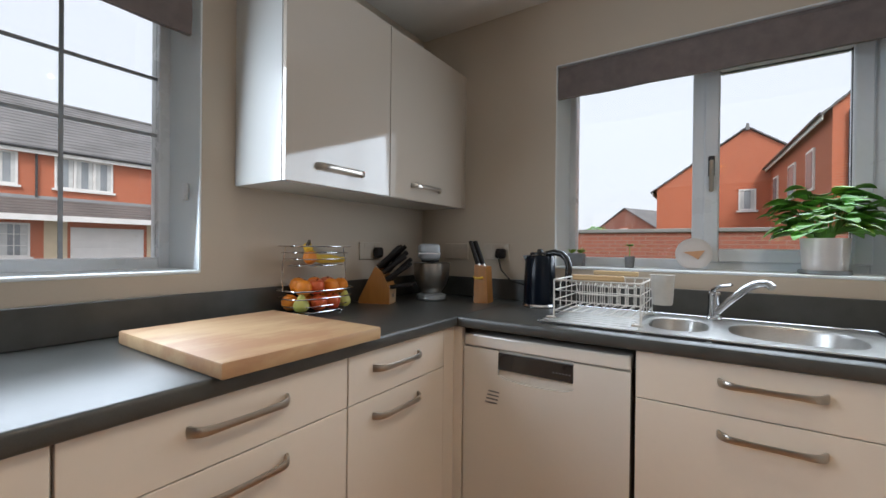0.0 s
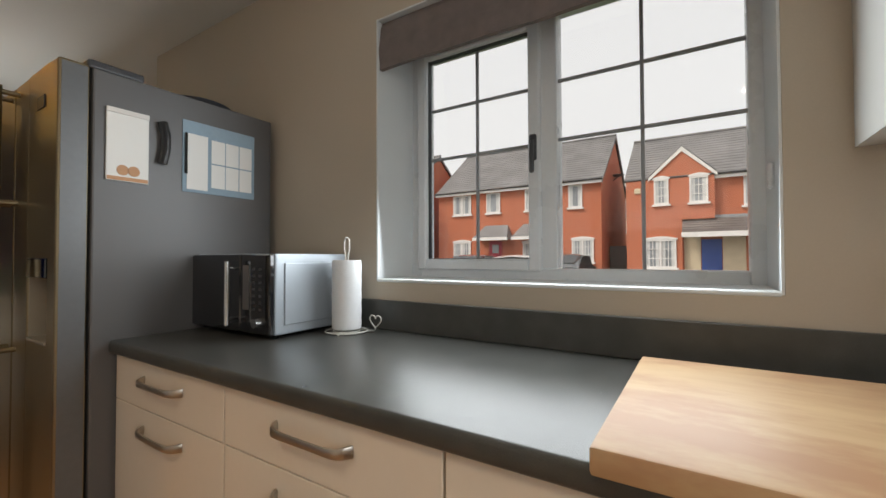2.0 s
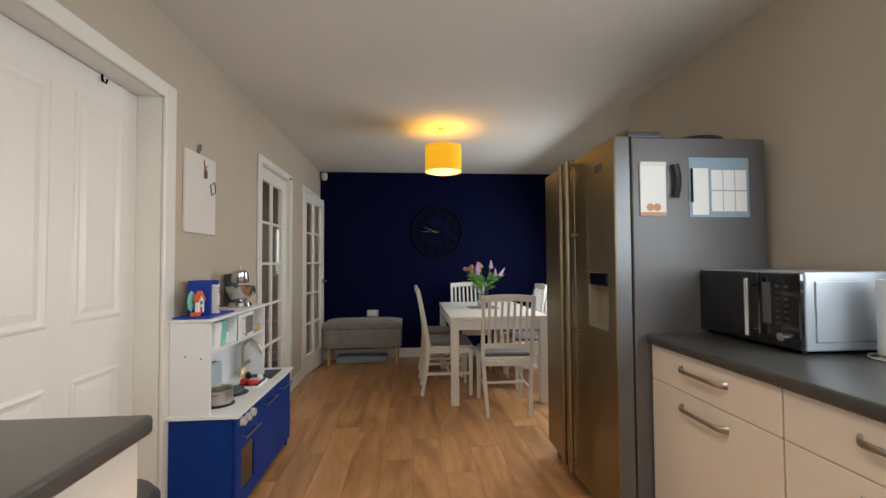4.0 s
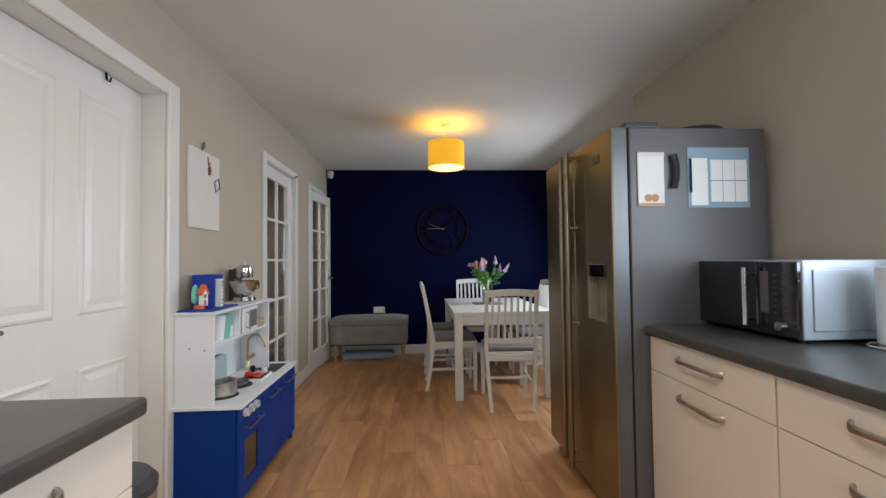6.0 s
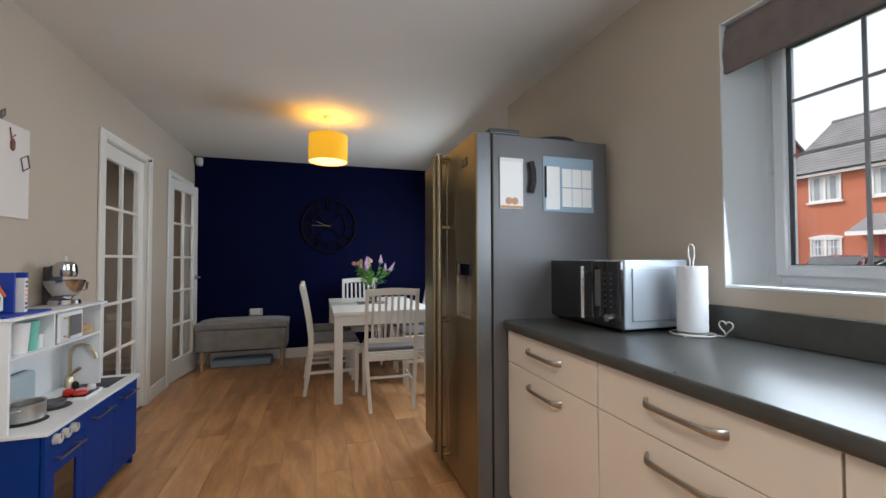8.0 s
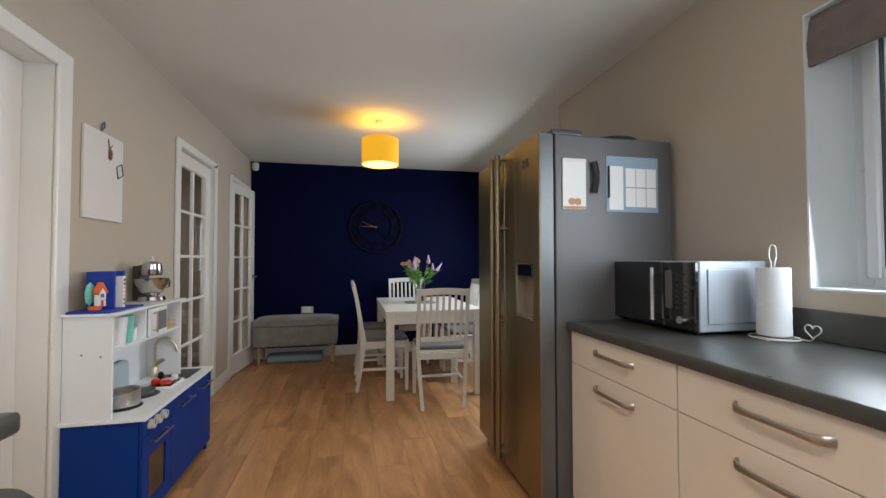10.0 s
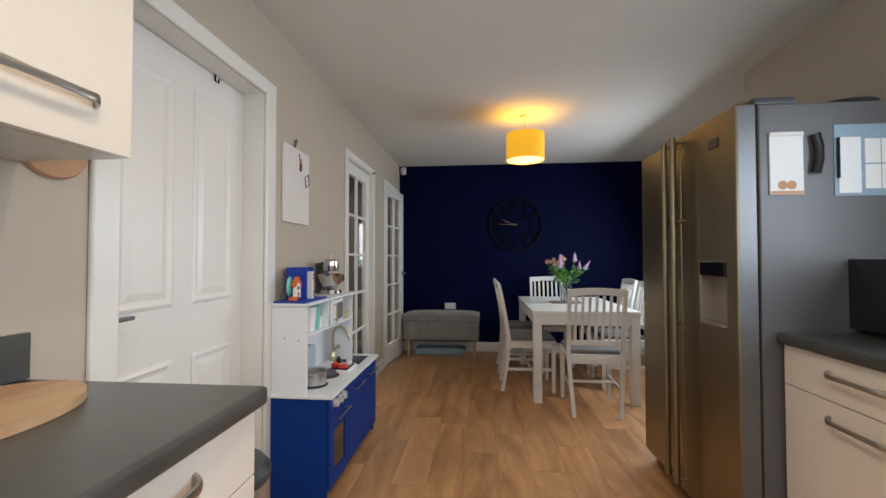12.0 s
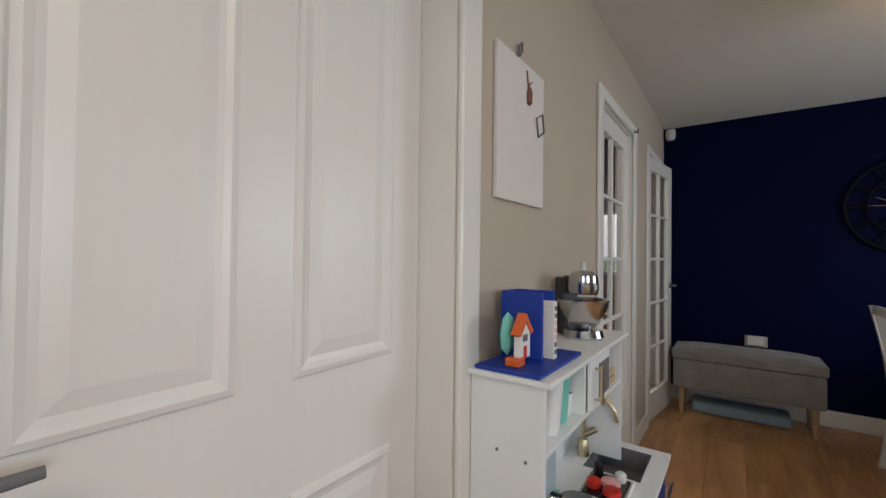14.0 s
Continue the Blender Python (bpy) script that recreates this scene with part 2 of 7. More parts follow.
M_FURN = mat("white_furniture_lacquer", (0.78, 0.76, 0.71), rough=0.34, vary=0.02, scale=5, fine=70, bump=0.03)
M_SEATF = mat("grey_seat_cushion", (0.16, 0.15, 0.155), rough=0.95, vary=0.12, scale=12, fine=500, bump=0.4, sheen=0.3)
M_BENCHF = mat("grey_woven_upholstery", (0.27, 0.26, 0.25), rough=0.95, vary=0.14, scale=10, fine=420, bump=0.5, sheen=0.3)
M_LEGW = wood_mat("pale_wood_leg", (0.55, 0.40, 0.25), (0.42, 0.28, 0.16), axis=2, rings=20)
M_BLIND = mat("taupe_blind_cloth", (0.19, 0.155, 0.145), rough=0.95, vary=0.12, scale=25, fine=600, bump=0.5, sheen=0.2)
M_SHADE = mat("mustard_shade_cloth", (0.75, 0.42, 0.03), rough=0.9, vary=0.05, scale=12, fine=500, bump=0.3, emit=((1.0, 0.48, 0.02), SHADE))
M_GLOW = mat("lamp_diffuser", (0.9, 0.8, 0.5), rough=0.5, bump=0.0, emit=((1.0, 0.72, 0.28), GLOW))
M_NAVYT = mat("toy_blue_board", (0.002, 0.036, 0.23), rough=0.5, vary=0.05, bump=0.02, spec=0.2)
M_TOYW = mat("toy_white_board", (0.84, 0.86, 0.87), rough=0.4, vary=0.02, bump=0.02)
M_BRASS = mat("brass_toy_metal", (0.64, 0.54, 0.36), rough=0.3, metal=1.0, vary=0.04, bump=0.02)
M_BLUE = mat("royal_blue_wood", (0.008, 0.045, 0.36), rough=0.5, vary=0.04, bump=0.02)
M_RED = mat("red_plastic", (0.62, 0.03, 0.02), rough=0.35, bump=0.01)
M_ORANGEP = mat("orange_paint", (0.75, 0.14, 0.03), rough=0.4, bump=0.01)
M_TEAL = mat("mint_paint", (0.20, 0.60, 0.50), rough=0.45, bump=0.01)
M_PAPER = mat("white_paper", (0.80, 0.79, 0.76), rough=0.9, vary=0.01, bump=0.04)
M_CANVAS = mat("off_white_canvas", (0.74, 0.70, 0.66), rough=0.9, vary=0.02, scale=3, fine=500, bump=0.2)
M_KITCHENROLL = mat("quilted_tissue", (0.72, 0.73, 0.74), rough=1.0, vary=0.02, scale=60, fine=260, bump=0.18)
M_WIRE = mat("white_coated_wire", (0.62, 0.60, 0.56), rough=0.45, bump=0.0)
M_BAMBOO = wood_mat("bamboo", (0.62, 0.45, 0.24), (0.50, 0.34, 0.16), axis=0, rings=20)
M_ORANGE = mat("orange_peel", (0.80, 0.25, 0.02), rough=0.45, vary=0.08, scale=20, fine=260, bump=0.35)
M_APPLE = mat("red_apple_skin", (0.58, 0.045, 0.02), rough=0.3, alt=(0.62, 0.16, 0.04), scale=22, bump=0.03)
M_PEAR = mat("green_pear_skin", (0.45, 0.46, 0.09), rough=0.4, alt=(0.55, 0.50, 0.14), scale=22, bump=0.05)
M_BANANA = mat("banana_skin", (0.75, 0.48, 0.04), rough=0.45, alt=(0.62, 0.40, 0.05), scale=18, bump=0.03)
M_STALK = mat("dark_stalk", (0.06, 0.04, 0.02), rough=0.8)
M_LEAF = mat("leaf_green", (0.24, 0.50, 0.09), rough=0.55, alt=(0.14, 0.37, 0.06), scale=14, fine=80, bump=0.15, jitter=0.25)
M_LEAFY = mat("young_leaf_green", (0.30, 0.42, 0.05), rough=0.45, alt=(0.18, 0.34, 0.04), scale=14, bump=0.1)
M_STEM = mat("stem_green", (0.12, 0.24, 0.05), rough=0.5)
M_POT = mat("pale_pot_glaze", (0.62, 0.58, 0.56), rough=0.4, vary=0.03, bump=0.03)
M_POTG = mat("grey_pot", (0.20, 0.21, 0.22), rough=0.6, bump=0.05)
M_SOIL = mat("potting_soil", (0.03, 0.02, 0.015), rough=1.0, bump=0.6)
M_PINK = mat("pink_petal", (0.72, 0.30, 0.36), rough=0.6, alt=(0.80, 0.52, 0.45), scale=60, bump=0.1)
M_LILAC = mat("lilac_petal", (0.50, 0.34, 0.62), rough=0.6, alt=(0.65, 0.45, 0.65), scale=60, bump=0.1)
M_PEACH = mat("peach_petal", (0.80, 0.52, 0.36), rough=0.6, bump=0.1)
M_CLOCK = mat("dark_bronze_metal", (0.0055, 0.0035, 0.0060), rough=0.7, spec=0.15, bump=0.02)
M_RUST = mat("dull_red_brown", (0.22, 0.09, 0.07), rough=0.7, bump=0.02)
M_KNIFE = mat("matt_black_handle", (0.012, 0.009, 0.008), rough=0.55, bump=0.02, spec=0.3)
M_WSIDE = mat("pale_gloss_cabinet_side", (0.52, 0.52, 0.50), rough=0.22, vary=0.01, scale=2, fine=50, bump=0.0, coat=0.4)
M_TOYGREY = mat("pale_toy_plastic", (0.52, 0.62, 0.66), rough=0.4, bump=0.01)
M_SILVER = mat("silver_hand_metal", (0.42, 0.30, 0.20), rough=0.35, metal=1.0, bump=0.0)
M_LTBLUE = mat("pale_blue_card", (0.28, 0.38, 0.46), rough=0.8, bump=0.02)
M_TAN = mat("tan_print", (0.55, 0.30, 0.16), rough=0.7, bump=0.02)
M_MAT = mat("grey_brown_mat", (0.24, 0.20, 0.17), rough=0.8, bump=0.1)
M_INK = mat("grey_ink", (0.16, 0.16, 0.17), rough=0.8, bump=0.0)

M_BRICKR = brick_mat("red_brick", (0.56, 0.165, 0.085), (0.46, 0.12, 0.06), (0.46, 0.27, 0.20))
M_BRICKD = brick_mat("dull_red_brick", (0.36, 0.13, 0.09), (0.28, 0.10, 0.07), (0.30, 0.22, 0.18))
M_TILE = mat("grey_roof_tile", (0.20, 0.195, 0.20), rough=0.8, vary=0.2, scale=1.2, fine=20, bump=0.2)
M_TILEB = mat("brown_grey_roof_tile", (0.14, 0.12, 0.115), rough=0.8, vary=0.2, scale=1.2, fine=20, bump=0.2)
M_FASCIA = mat("white_exterior_trim", (0.80, 0.79, 0.78), rough=0.5, bump=0.02)
M_EXTGLASS = mat("far_window_glass", (0.30, 0.33, 0.36), rough=0.12, vary=0.2, scale=1.5, bump=0.0, spec=0.8)
M_NET = mat("net_curtain", (0.62, 0.63, 0.63), rough=0.9, vary=0.1, scale=4, fine=30, bump=0.1)
M_CREAM = mat("cream_render", (0.66, 0.56, 0.40), rough=0.85, vary=0.06, bump=0.08)
M_BLUEDOOR = mat("blue_front_door", (0.035, 0.09, 0.34), rough=0.35, bump=0.02)
M_REDDOOR = mat("red_front_door", (0.40, 0.03, 0.06), rough=0.35, bump=0.02)
M_ASPH = mat("asphalt", (0.055, 0.055, 0.058), rough=0.9, vary=0.2, scale=0.8, fine=90, bump=0.4)
M_PAVE = mat("paving_slab", (0.26, 0.25, 0.24), rough=0.9, vary=0.12, scale=1.0, fine=60, bump=0.2)
M_GRASS = mat("lawn_grass", (0.07, 0.11, 0.035), rough=1.0, alt=(0.045, 0.075, 0.025), scale=2, fine=120, bump=0.8)
M_CARW = mat("white_car_paint", (0.72, 0.73, 0.74), rough=0.15, bump=0.0, coat=1.0)
M_CARR = mat("dark_red_car_paint", (0.20, 0.02, 0.03), rough=0.15, bump=0.0, coat=1.0)
M_CARB = mat("charcoal_car_paint", (0.06, 0.065, 0.07), rough=0.15, bump=0.0, coat=1.0)
M_TYRE = mat("tyre_rubber", (0.02, 0.02, 0.02), rough=0.8)


def glass_mat(name, tint=(1, 1, 1), rough=0.0):
    m = bpy.data.materials.new(name)
    m.use_nodes = True
    b = m.node_tree.nodes["Principled BSDF"]
    b.inputs["Base Color"].default_value = (*tint, 1)
    b.inputs["Roughness"].default_value = rough
    b.inputs["IOR"].default_value = 1.45
    b.inputs["Transmission Weight"].default_value = 1.0
    return m


M_GLASS = glass_mat("clear_glass")
M_VASEG = glass_mat("vase_glass", (0.93, 0.96, 0.95))


# ---- building helpers ----
ORIGIN = {}


def box(bm, x0, x1, y0, y1, z0, z1, r=0.0, seg=1):
    m = Matrix.Translation(((x0 + x1) / 2, (y0 + y1) / 2, (z0 + z1) / 2)) @ Matrix.Diagonal((abs(x1 - x0), abs(y1 - y0), abs(z1 - z0), 1))
    vs = bmesh.ops.create_cube(bm, size=1.0, matrix=m)["verts"]
    if r:
        es = list({e for v in vs for e in v.link_edges})
        bmesh.ops.bevel(bm, geom=es, offset=r, segments=seg, affect="EDGES", profile=0.5)
    return bm


def rod(bm, a, b, r0, r1=None, n=10, caps=True):
    a, b = Vector(a), Vector(b)
    r1 = r0 if r1 is None else r1
    q = (b - a).to_track_quat("Z", "Y").to_matrix().to_4x4()
    bmesh.ops.create_cone(bm, cap_ends=caps, segments=n, radius1=r0, radius2=r1, depth=(b - a).length, matrix=Matrix.Translation((a + b) / 2) @ q)
    return bm


def tube(bm, pts, r, n=8, closed=False, taper=None):
    """A round tube along points."""
    pts = [Vector(p) for p in pts]
    k = len(pts)
    rings = []
    up = None
    for i, p in enumerate(pts):
        if closed:
            d = pts[(i + 1) % k] - pts[i - 1]
        else:
            d = pts[min(i + 1, k - 1)] - pts[max(i - 1, 0)]
        d.normalize()
        if up is None:
            up = d.orthogonal().normalized()
        up = (up - d * up.dot(d)).normalized()
        side = d.cross(up)
        rr = r * (1 + (taper - 1) * i / (k - 1)) if taper is not None else r
        rings.append([bm.verts.new(p + rr * (math.cos(2 * math.pi * j / n) * up + math.sin(2 * math.pi * j / n) * side)) for j in range(n)])
    for i in range(k if closed else k - 1):
        a, b = rings[i], rings[(i + 1) % k]
        for j in range(n):
            bm.faces.new((a[j], a[(j + 1) % n], b[(j + 1) % n], b[j]))
    if not closed:
        bm.faces.new(rings[0][::-1])
        bm.faces.new(rings[-1])
    return bm


def lathe(bm, profile, c=(0, 0, 0), n=28, sx=1.0, sy=1.0):
    """A turned shape from (radius, height) pairs."""
    rings = []
    for r, z in profile:
        if r < 1e-5:
            rings.append([bm.verts.new((c[0], c[1], c[2] + z))])
        else:
            rings.append([bm.verts.new((c[0] + sx * r * math.cos(2 * math.pi * j / n), c[1] + sy * r * math.sin(2 * math.pi * j / n), c[2] + z)) for j in range(n)])
    for a, b in zip(rings, rings[1:]):
        if len(a) == 1 and len(b) == 1:
            continue
        for j in range(n):
            if len(a) == 1:
                bm.faces.new((a[0], b[(j + 1) % n], b[j]))
            elif len(b) == 1:
                bm.faces.new((a[j], a[(j + 1) % n], b[0]))
            else:
                bm.faces.new((a[j], a[(j + 1) % n], b[(j + 1) % n], b[j]))
    return bm


def prism(bm, pts, a, b, axis="y"):
    """A flat outline pushed from a to b along an axis; the outline's pairs are the two other axes in order."""
    def at(p, s):
        return {"x": (s, p[0], p[1]), "y": (p[0], s, p[1]), "z": (p[0], p[1], s)}[axis]
    va, vb = [bm.verts.new(at(p, a)) for p in pts], [bm.verts.new(at(p, b)) for p in pts]
    k = len(pts)
    bm.faces.new(va)
    bm.faces.new(vb[::-1])
    for i in range(k):
        bm.faces.new((va[i], vb[i], vb[(i + 1) % k], va[(i + 1) % k]))
    return bm


def ring_pts(c, rx, ry, n=24, z=0.0):
    return [(c[0] + rx * math.cos(2 * math.pi * i / n), c[1] + ry * math.sin(2 * math.pi * i / n), c[2] + z) for i in range(n)]


def thing(name, at, label, category, group="", world_space=True, kind=""):
    """An empty at a thing's base. With world_space the parts are modelled where they stand in the room."""
    ob = new(name)
    ob.empty_display_size = 0.05
    ob.location = at
    tagged(ob, label, category, group, kind)
    ORIGIN[ob.name] = Vector(at) if world_space else Vector((0, 0, 0))
    return ob


def mesh_of(name, bm, material, shift=None, smooth=False):
    if shift is not None and shift.length:
        bmesh.ops.translate(bm, vec=-shift, verts=bm.verts[:])
    bmesh.ops.recalc_face_normals(bm, faces=bm.faces[:])
    me = bpy.data.meshes.new(name)
    if smooth:
        for f in bm.faces:
            f.smooth = True
        for e in bm.edges:
            if len(e.link_faces) == 2 and e.calc_face_angle(0) > 0.6:
                e.smooth = False
    bm.to_mesh(me)
    bm.free()
    me.materials.append(material)
    return me


def part(name, bm, material, parent, label="", smooth=False):
    shift = ORIGIN.get(parent.name, Vector((0, 0, 0)))
    ob = new(name, mesh_of(name, bm, material, shift, smooth))
    ob.parent = parent
    ORIGIN[ob.name] = shift
    if label:
        tagged(ob, label)
    return ob


def single(name, bm, material, label, category, group="", kind="", smooth=False, at=None):
    at = Vector(at) if at is not None else None
    ob = new(name, mesh_of(name, bm, material, at, smooth))
    if at is not None:
        ob.location = at
    ORIGIN[ob.name] = at if at is not None else Vector((0, 0, 0))
    return tagged(ob, label, category, group, kind)


def B():
    return bmesh.new()


def setting(name, bm, material, label, category, smooth=False):
    return single(name, bm, material, label, category, kind="structure", smooth=smooth)


# ---- the room ----
CEIL = 2.385
XW, XD, XE = -1.444, -1.728, 1.32
YS, YN = 2.045, -4.564
SILL, HEAD = 1.084, 2.06
W1 = (-0.375, 0.795)
W2 = (-0.648, 0.56)
W3 = (-3.73, -2.45)


def wall_with_holes(bm, axis, a, b, lo, hi, holes, top=CEIL):
    """A wall slab between a and b across, lo to hi along; holes: (from, to, bottom, top)."""
    def put(l0, l1, z0, z1):
        if l1 - l0 > 1e-4 and z1 - z0 > 1e-4:
            if axis == "x":
                box(bm, a, b, l0, l1, z0, z1)
            else:
                box(bm, l0, l1, a, b, z0, z1)
    at = lo
    for h0, h1, z0, z1 in holes:
        put(at, h0, 0, top)
        put(h0, h1, 0, z0)
        put(h0, h1, z1, top)
        at = h1
    put(at, hi, 0, top)


bm = B()
wall_with_holes(bm, "x", XW - 0.30, XW, -2.12, YS + 0.3, [(W1[0], W1[1], SILL, HEAD)])
setting("wall_west", bm, M_WALL, "matt beige painted plaster wall with a window over the worktop", "wall")
bm = B()
wall_with_holes(bm, "x", XD - 0.30, XD, YN - 0.2, -2.12, [(W3[0], W3[1], 0.96, HEAD)])
box(bm, XD, XW - 0.30, -2.12, -2.0, 0, CEIL)
setting("wall_dining", bm, M_WALL, "matt beige painted wall of the dining end, set back", "wall")
bm = B()
wall_with_holes(bm, "y", YS, YS + 0.30, XW, 1.62, [(W2[0], W2[1], SILL, HEAD)])
setting("wall_sink", bm, M_WALL, "matt beige painted wall behind the sink with a wide window", "wall")
bm = B()
box(bm, XD, XE + 0.085, YN - 0.12, YN, 0, CEIL)
setting("wall_feature", bm, M_NAVY, "dark navy blue painted feature wall of the dining end", "wall")
DA = (-1.240, -0.388)
DB = (-3.215, -2.44)
DC = (-4.42, -3.715)
TH = 0.085
bm = B()
wall_with_holes(bm, "x", XE, XE + TH, YN, -1.9, [(DC[0], DC[1], 0, 2.02), (DB[0], DB[1], 0, 2.02)])
wall_with_holes(bm, "x", XE, XE + 0.135, -1.9, YS, [(DA[0], DA[1], 0, 2.02)])
setting("wall_east", bm, M_WALL, "matt beige painted inner wall with three doorways", "wall")
bm = B()
W4 = (1.70, 1.92)
wall_with_holes(bm, "y", YN - 0.12, YN, XE + TH, 3.2, [(W4[0], W4[1], 1.06, 1.68)])
box(bm, 3.2, 3.3, YN - 0.12, YS + 0.3, 0, CEIL)
box(bm, XE + 0.30, 3.2, YS, YS + 0.3, 0, CEIL)
box(bm, XE + 0.135, 3.2, -1.9, -1.8, 0, CEIL)
setting("wall_hall", bm, M_WALL, "plain beige walls of the hall behind the glazed doors", "wall")
bm = B()
box(bm, XD - 0.3, 3.3, YN - 0.12, YS + 0.3, CEIL, CEIL + 0.12)
setting("ceiling", bm, M_CEIL, "smooth matt off-white painted ceiling", "ceiling")
bm = B()
box(bm, XD - 0.3, 3.3, YN - 0.12, YS + 0.3, -0.12, -0.003)
floor_ob = setting("floor", bm, M_FLBASE, "wood-effect plank floor, warm oak brown", "floor")


def skirting(bm, x0, x1, y0, y1):
    box(bm, x0, x1, y0, y1, 0, 0.12, 0.004)


bm = B()
skirting(bm, XD + 0.002, XE - 0.016, YN, YN + 0.015)
skirting(bm, XD, XD + 0.015, YN + 0.017, -2.14)
skirting(bm, XE - 0.015, XE, -2.37, -1.31)
skirting(bm, XE - 0.015, XE, -3.645, -3.29)
skirting(bm, XE - 0.015, XE, -0.38, -0.18)
setting("baseboard", bm, M_WHITE, "white painted skirting board along the walls", "skirting board")


def doorway(name, y0, y1, label, depth=0.09, w=0.050):
    """A white lined doorway with architrave; y0 < y1, in the inner wall."""
    bm = B()
    t = 0.018
    for ya, yb, za, zb in ((y0 - w, y0 + 0.022, 0, 2.0 + w), (y1 - 0.022, y1 + w, 0, 2.0 + w), (y0 + 0.0225, y1 - 0.0225, 1.995, 2.0 + w)):
        box(bm, XE - t, XE - 0.0005, ya, yb, za, zb, 0.007, 3)
    box(bm, XE + 0.001, XE + depth, y0 + 0.001, y0 + 0.026, 0, 2.0)
    box(bm, XE + 0.001, XE + depth, y1 - 0.026, y1 - 0.001, 0, 2.0)
    box(bm, XE + 0.001, XE + depth, y0 + 0.001, y1 - 0.001, 1.995, 2.019)
    return setting(name, bm, M_WHITE, label, "door frame")


doorway("trim", DA[0], DA[1], "white painted door lining and architrave round a panelled door", depth=0.14, w=0.066)
doorway("trim", DB[0], DB[1], "white painted architrave round a glazed door")
doorway("trim", DC[0], DC[1], "white painted architrave round a glazed door left ajar")


def raised_panel(bm, x, y0, y1, z0, z1):
    """A moulded panel on a face at x that looks towards -x."""
    rings = []
    for o, d in ((0.0, 0.001), (0.004, -0.006), (0.014, -0.0085), (0.024, -0.004), (0.034, -0.0015), (0.046, -0.0035), (0.060, -0.006), (0.064, -0.006)):
        rings.append([bm.verts.new((x + d, y, z)) for y, z in ((y0 + o, z0 + o), (y1 - o, z0 + o), (y1 - o, z1 - o), (y0 + o, z1 - o))])
    for a, b in zip(rings, rings[1:]):
        for j in range(4):
            bm.faces.new((a[j], a[(j + 1) % 4], b[(j + 1) % 4], b[j]))
    bm.faces.new(rings[-1])


def lever(door, x, y, z, way=1):
    h = part("door_handle", rod(rod(B(), (x, y, z), (x - 0.05, y, z), 0.009), (x - 0.045, y - 0.005 * way, z), (x - 0.045, y - way * 0.100, z), 0.009, 0.007), M_INK, door, "slim metal lever handle", smooth=True)
    part("rose", rod(B(), (x, y, z), (x - 0.008, y, z), 0.025, n=20), M_NICKEL, h)
    return h


XA = 1.425
door_a = thing("door_1", (XA, -0.814, 0), "closed white four-panel door with a wood-grain moulding", "door", kind="structure")
part("leaf", box(B(), XA, XA + 0.036, -1.212, -0.416, 0.006, 1.992, 0.002), M_DOORP, door_a)
for z0, z1 in ((1.005, 1.87), (0.20, 0.805)):
    for y0, y1 in ((-1.118, -0.862), (-0.762, -0.506)):
        bm = B()
        raised_panel(bm, XA, y0, y1, z0, z1)
        part("panel_moulding", bm, M_DOORP, door_a)
lever(door_a, XA, -0.440, 0.995)
part("hook", tube(B(), [(XA - 0.004, -0.99, 1.992), (XA - 0.006, -0.99, 1.965), (XA - 0.02, -0.99, 1.955), (XA - 0.024, -0.99, 1.972)], 0.004), M_CLOCK, door_a, "small dark over-door hook", smooth=True)


def glazed_door(name, hinge, width, angle, label, cols=2, rows=5, handle=True):
    """A glazed leaf, hinged at its origin and running along -y when closed; it opens into the room."""
    d = thing(name, hinge, label, "door", world_space=False, kind="structure")
    d.rotation_euler = (0, 0, -angle)
    w, t = width, 0.036
    st, tr, br = 0.095, 0.10, 0.21
    bm = B()
    box(bm, 0, t, -st, 0, 0.006, 1.99, 0.002)
    box(bm, 0, t, -w, -w + st, 0.006, 1.99, 0.002)
    box(bm, 0, t, -w + st, -st, 1.99 - tr, 1.99, 0.002)
    box(bm, 0, t, -w + st, -st, 0.006, br, 0.002)
    part("leaf_frame", bm, M_WHITE, d)
    gy0, gy1, gz0, gz1 = -w + st, -st, br, 1.99 - tr
    for c in range(1, cols):
        y = gy0 + (gy1 - gy0) * c / cols
        part("glazing_bar", box(B(), 0.004, t - 0.004, y - 0.010, y + 0.010, gz0, gz1, 0.003), M_WHITE, d)
    for r in range(1, rows):
        z = gz0 + (gz1 - gz0) * r / rows
        part("glazing_bar", box(B(), 0.006, t - 0.006, gy0, gy1, z - 0.010, z + 0.010, 0.003), M_WHITE, d)
    for c in range(cols):
        for r in range(rows):
            y0, y1 = gy0 + (gy1 - gy0) * c / cols, gy0 + (gy1 - gy0) * (c + 1) / cols
            z0, z1 = gz0 + (gz1 - gz0) * r / rows, gz0 + (gz1 - gz0) * (r + 1) / rows
            pane = part("pane", box(B(), t / 2 - 0.002, t / 2 + 0.002, y0, y1, z0, z1), M_GLASS, d)
            pane.visible_shadow = False
    if handle:
        lever(d, 0.0, -w + 0.05, 1.0, way=-1)
    return d


glazed_door("door_2", (1.345, -2.467, 0), 0.722, 0.0, "closed white glazed door with ten panes", handle=False)
glazed_door("door_3", (1.322, -3.742, 0), 0.650, radians(7.5), "white glazed door with ten panes, slightly open into the room")
bm = B()
tube(bm, [(1.31, -3.16, 2.03), (1.30, -3.16, 2.005), (1.285, -3.16, 2.0), (1.28, -3.16, 2.02)], 0.005)
single("door_hook", bm, M_CLOCK, "small dark hook over the glazed door's frame", "hook", smooth=True, at=(1.31, -3.16, 2.0))


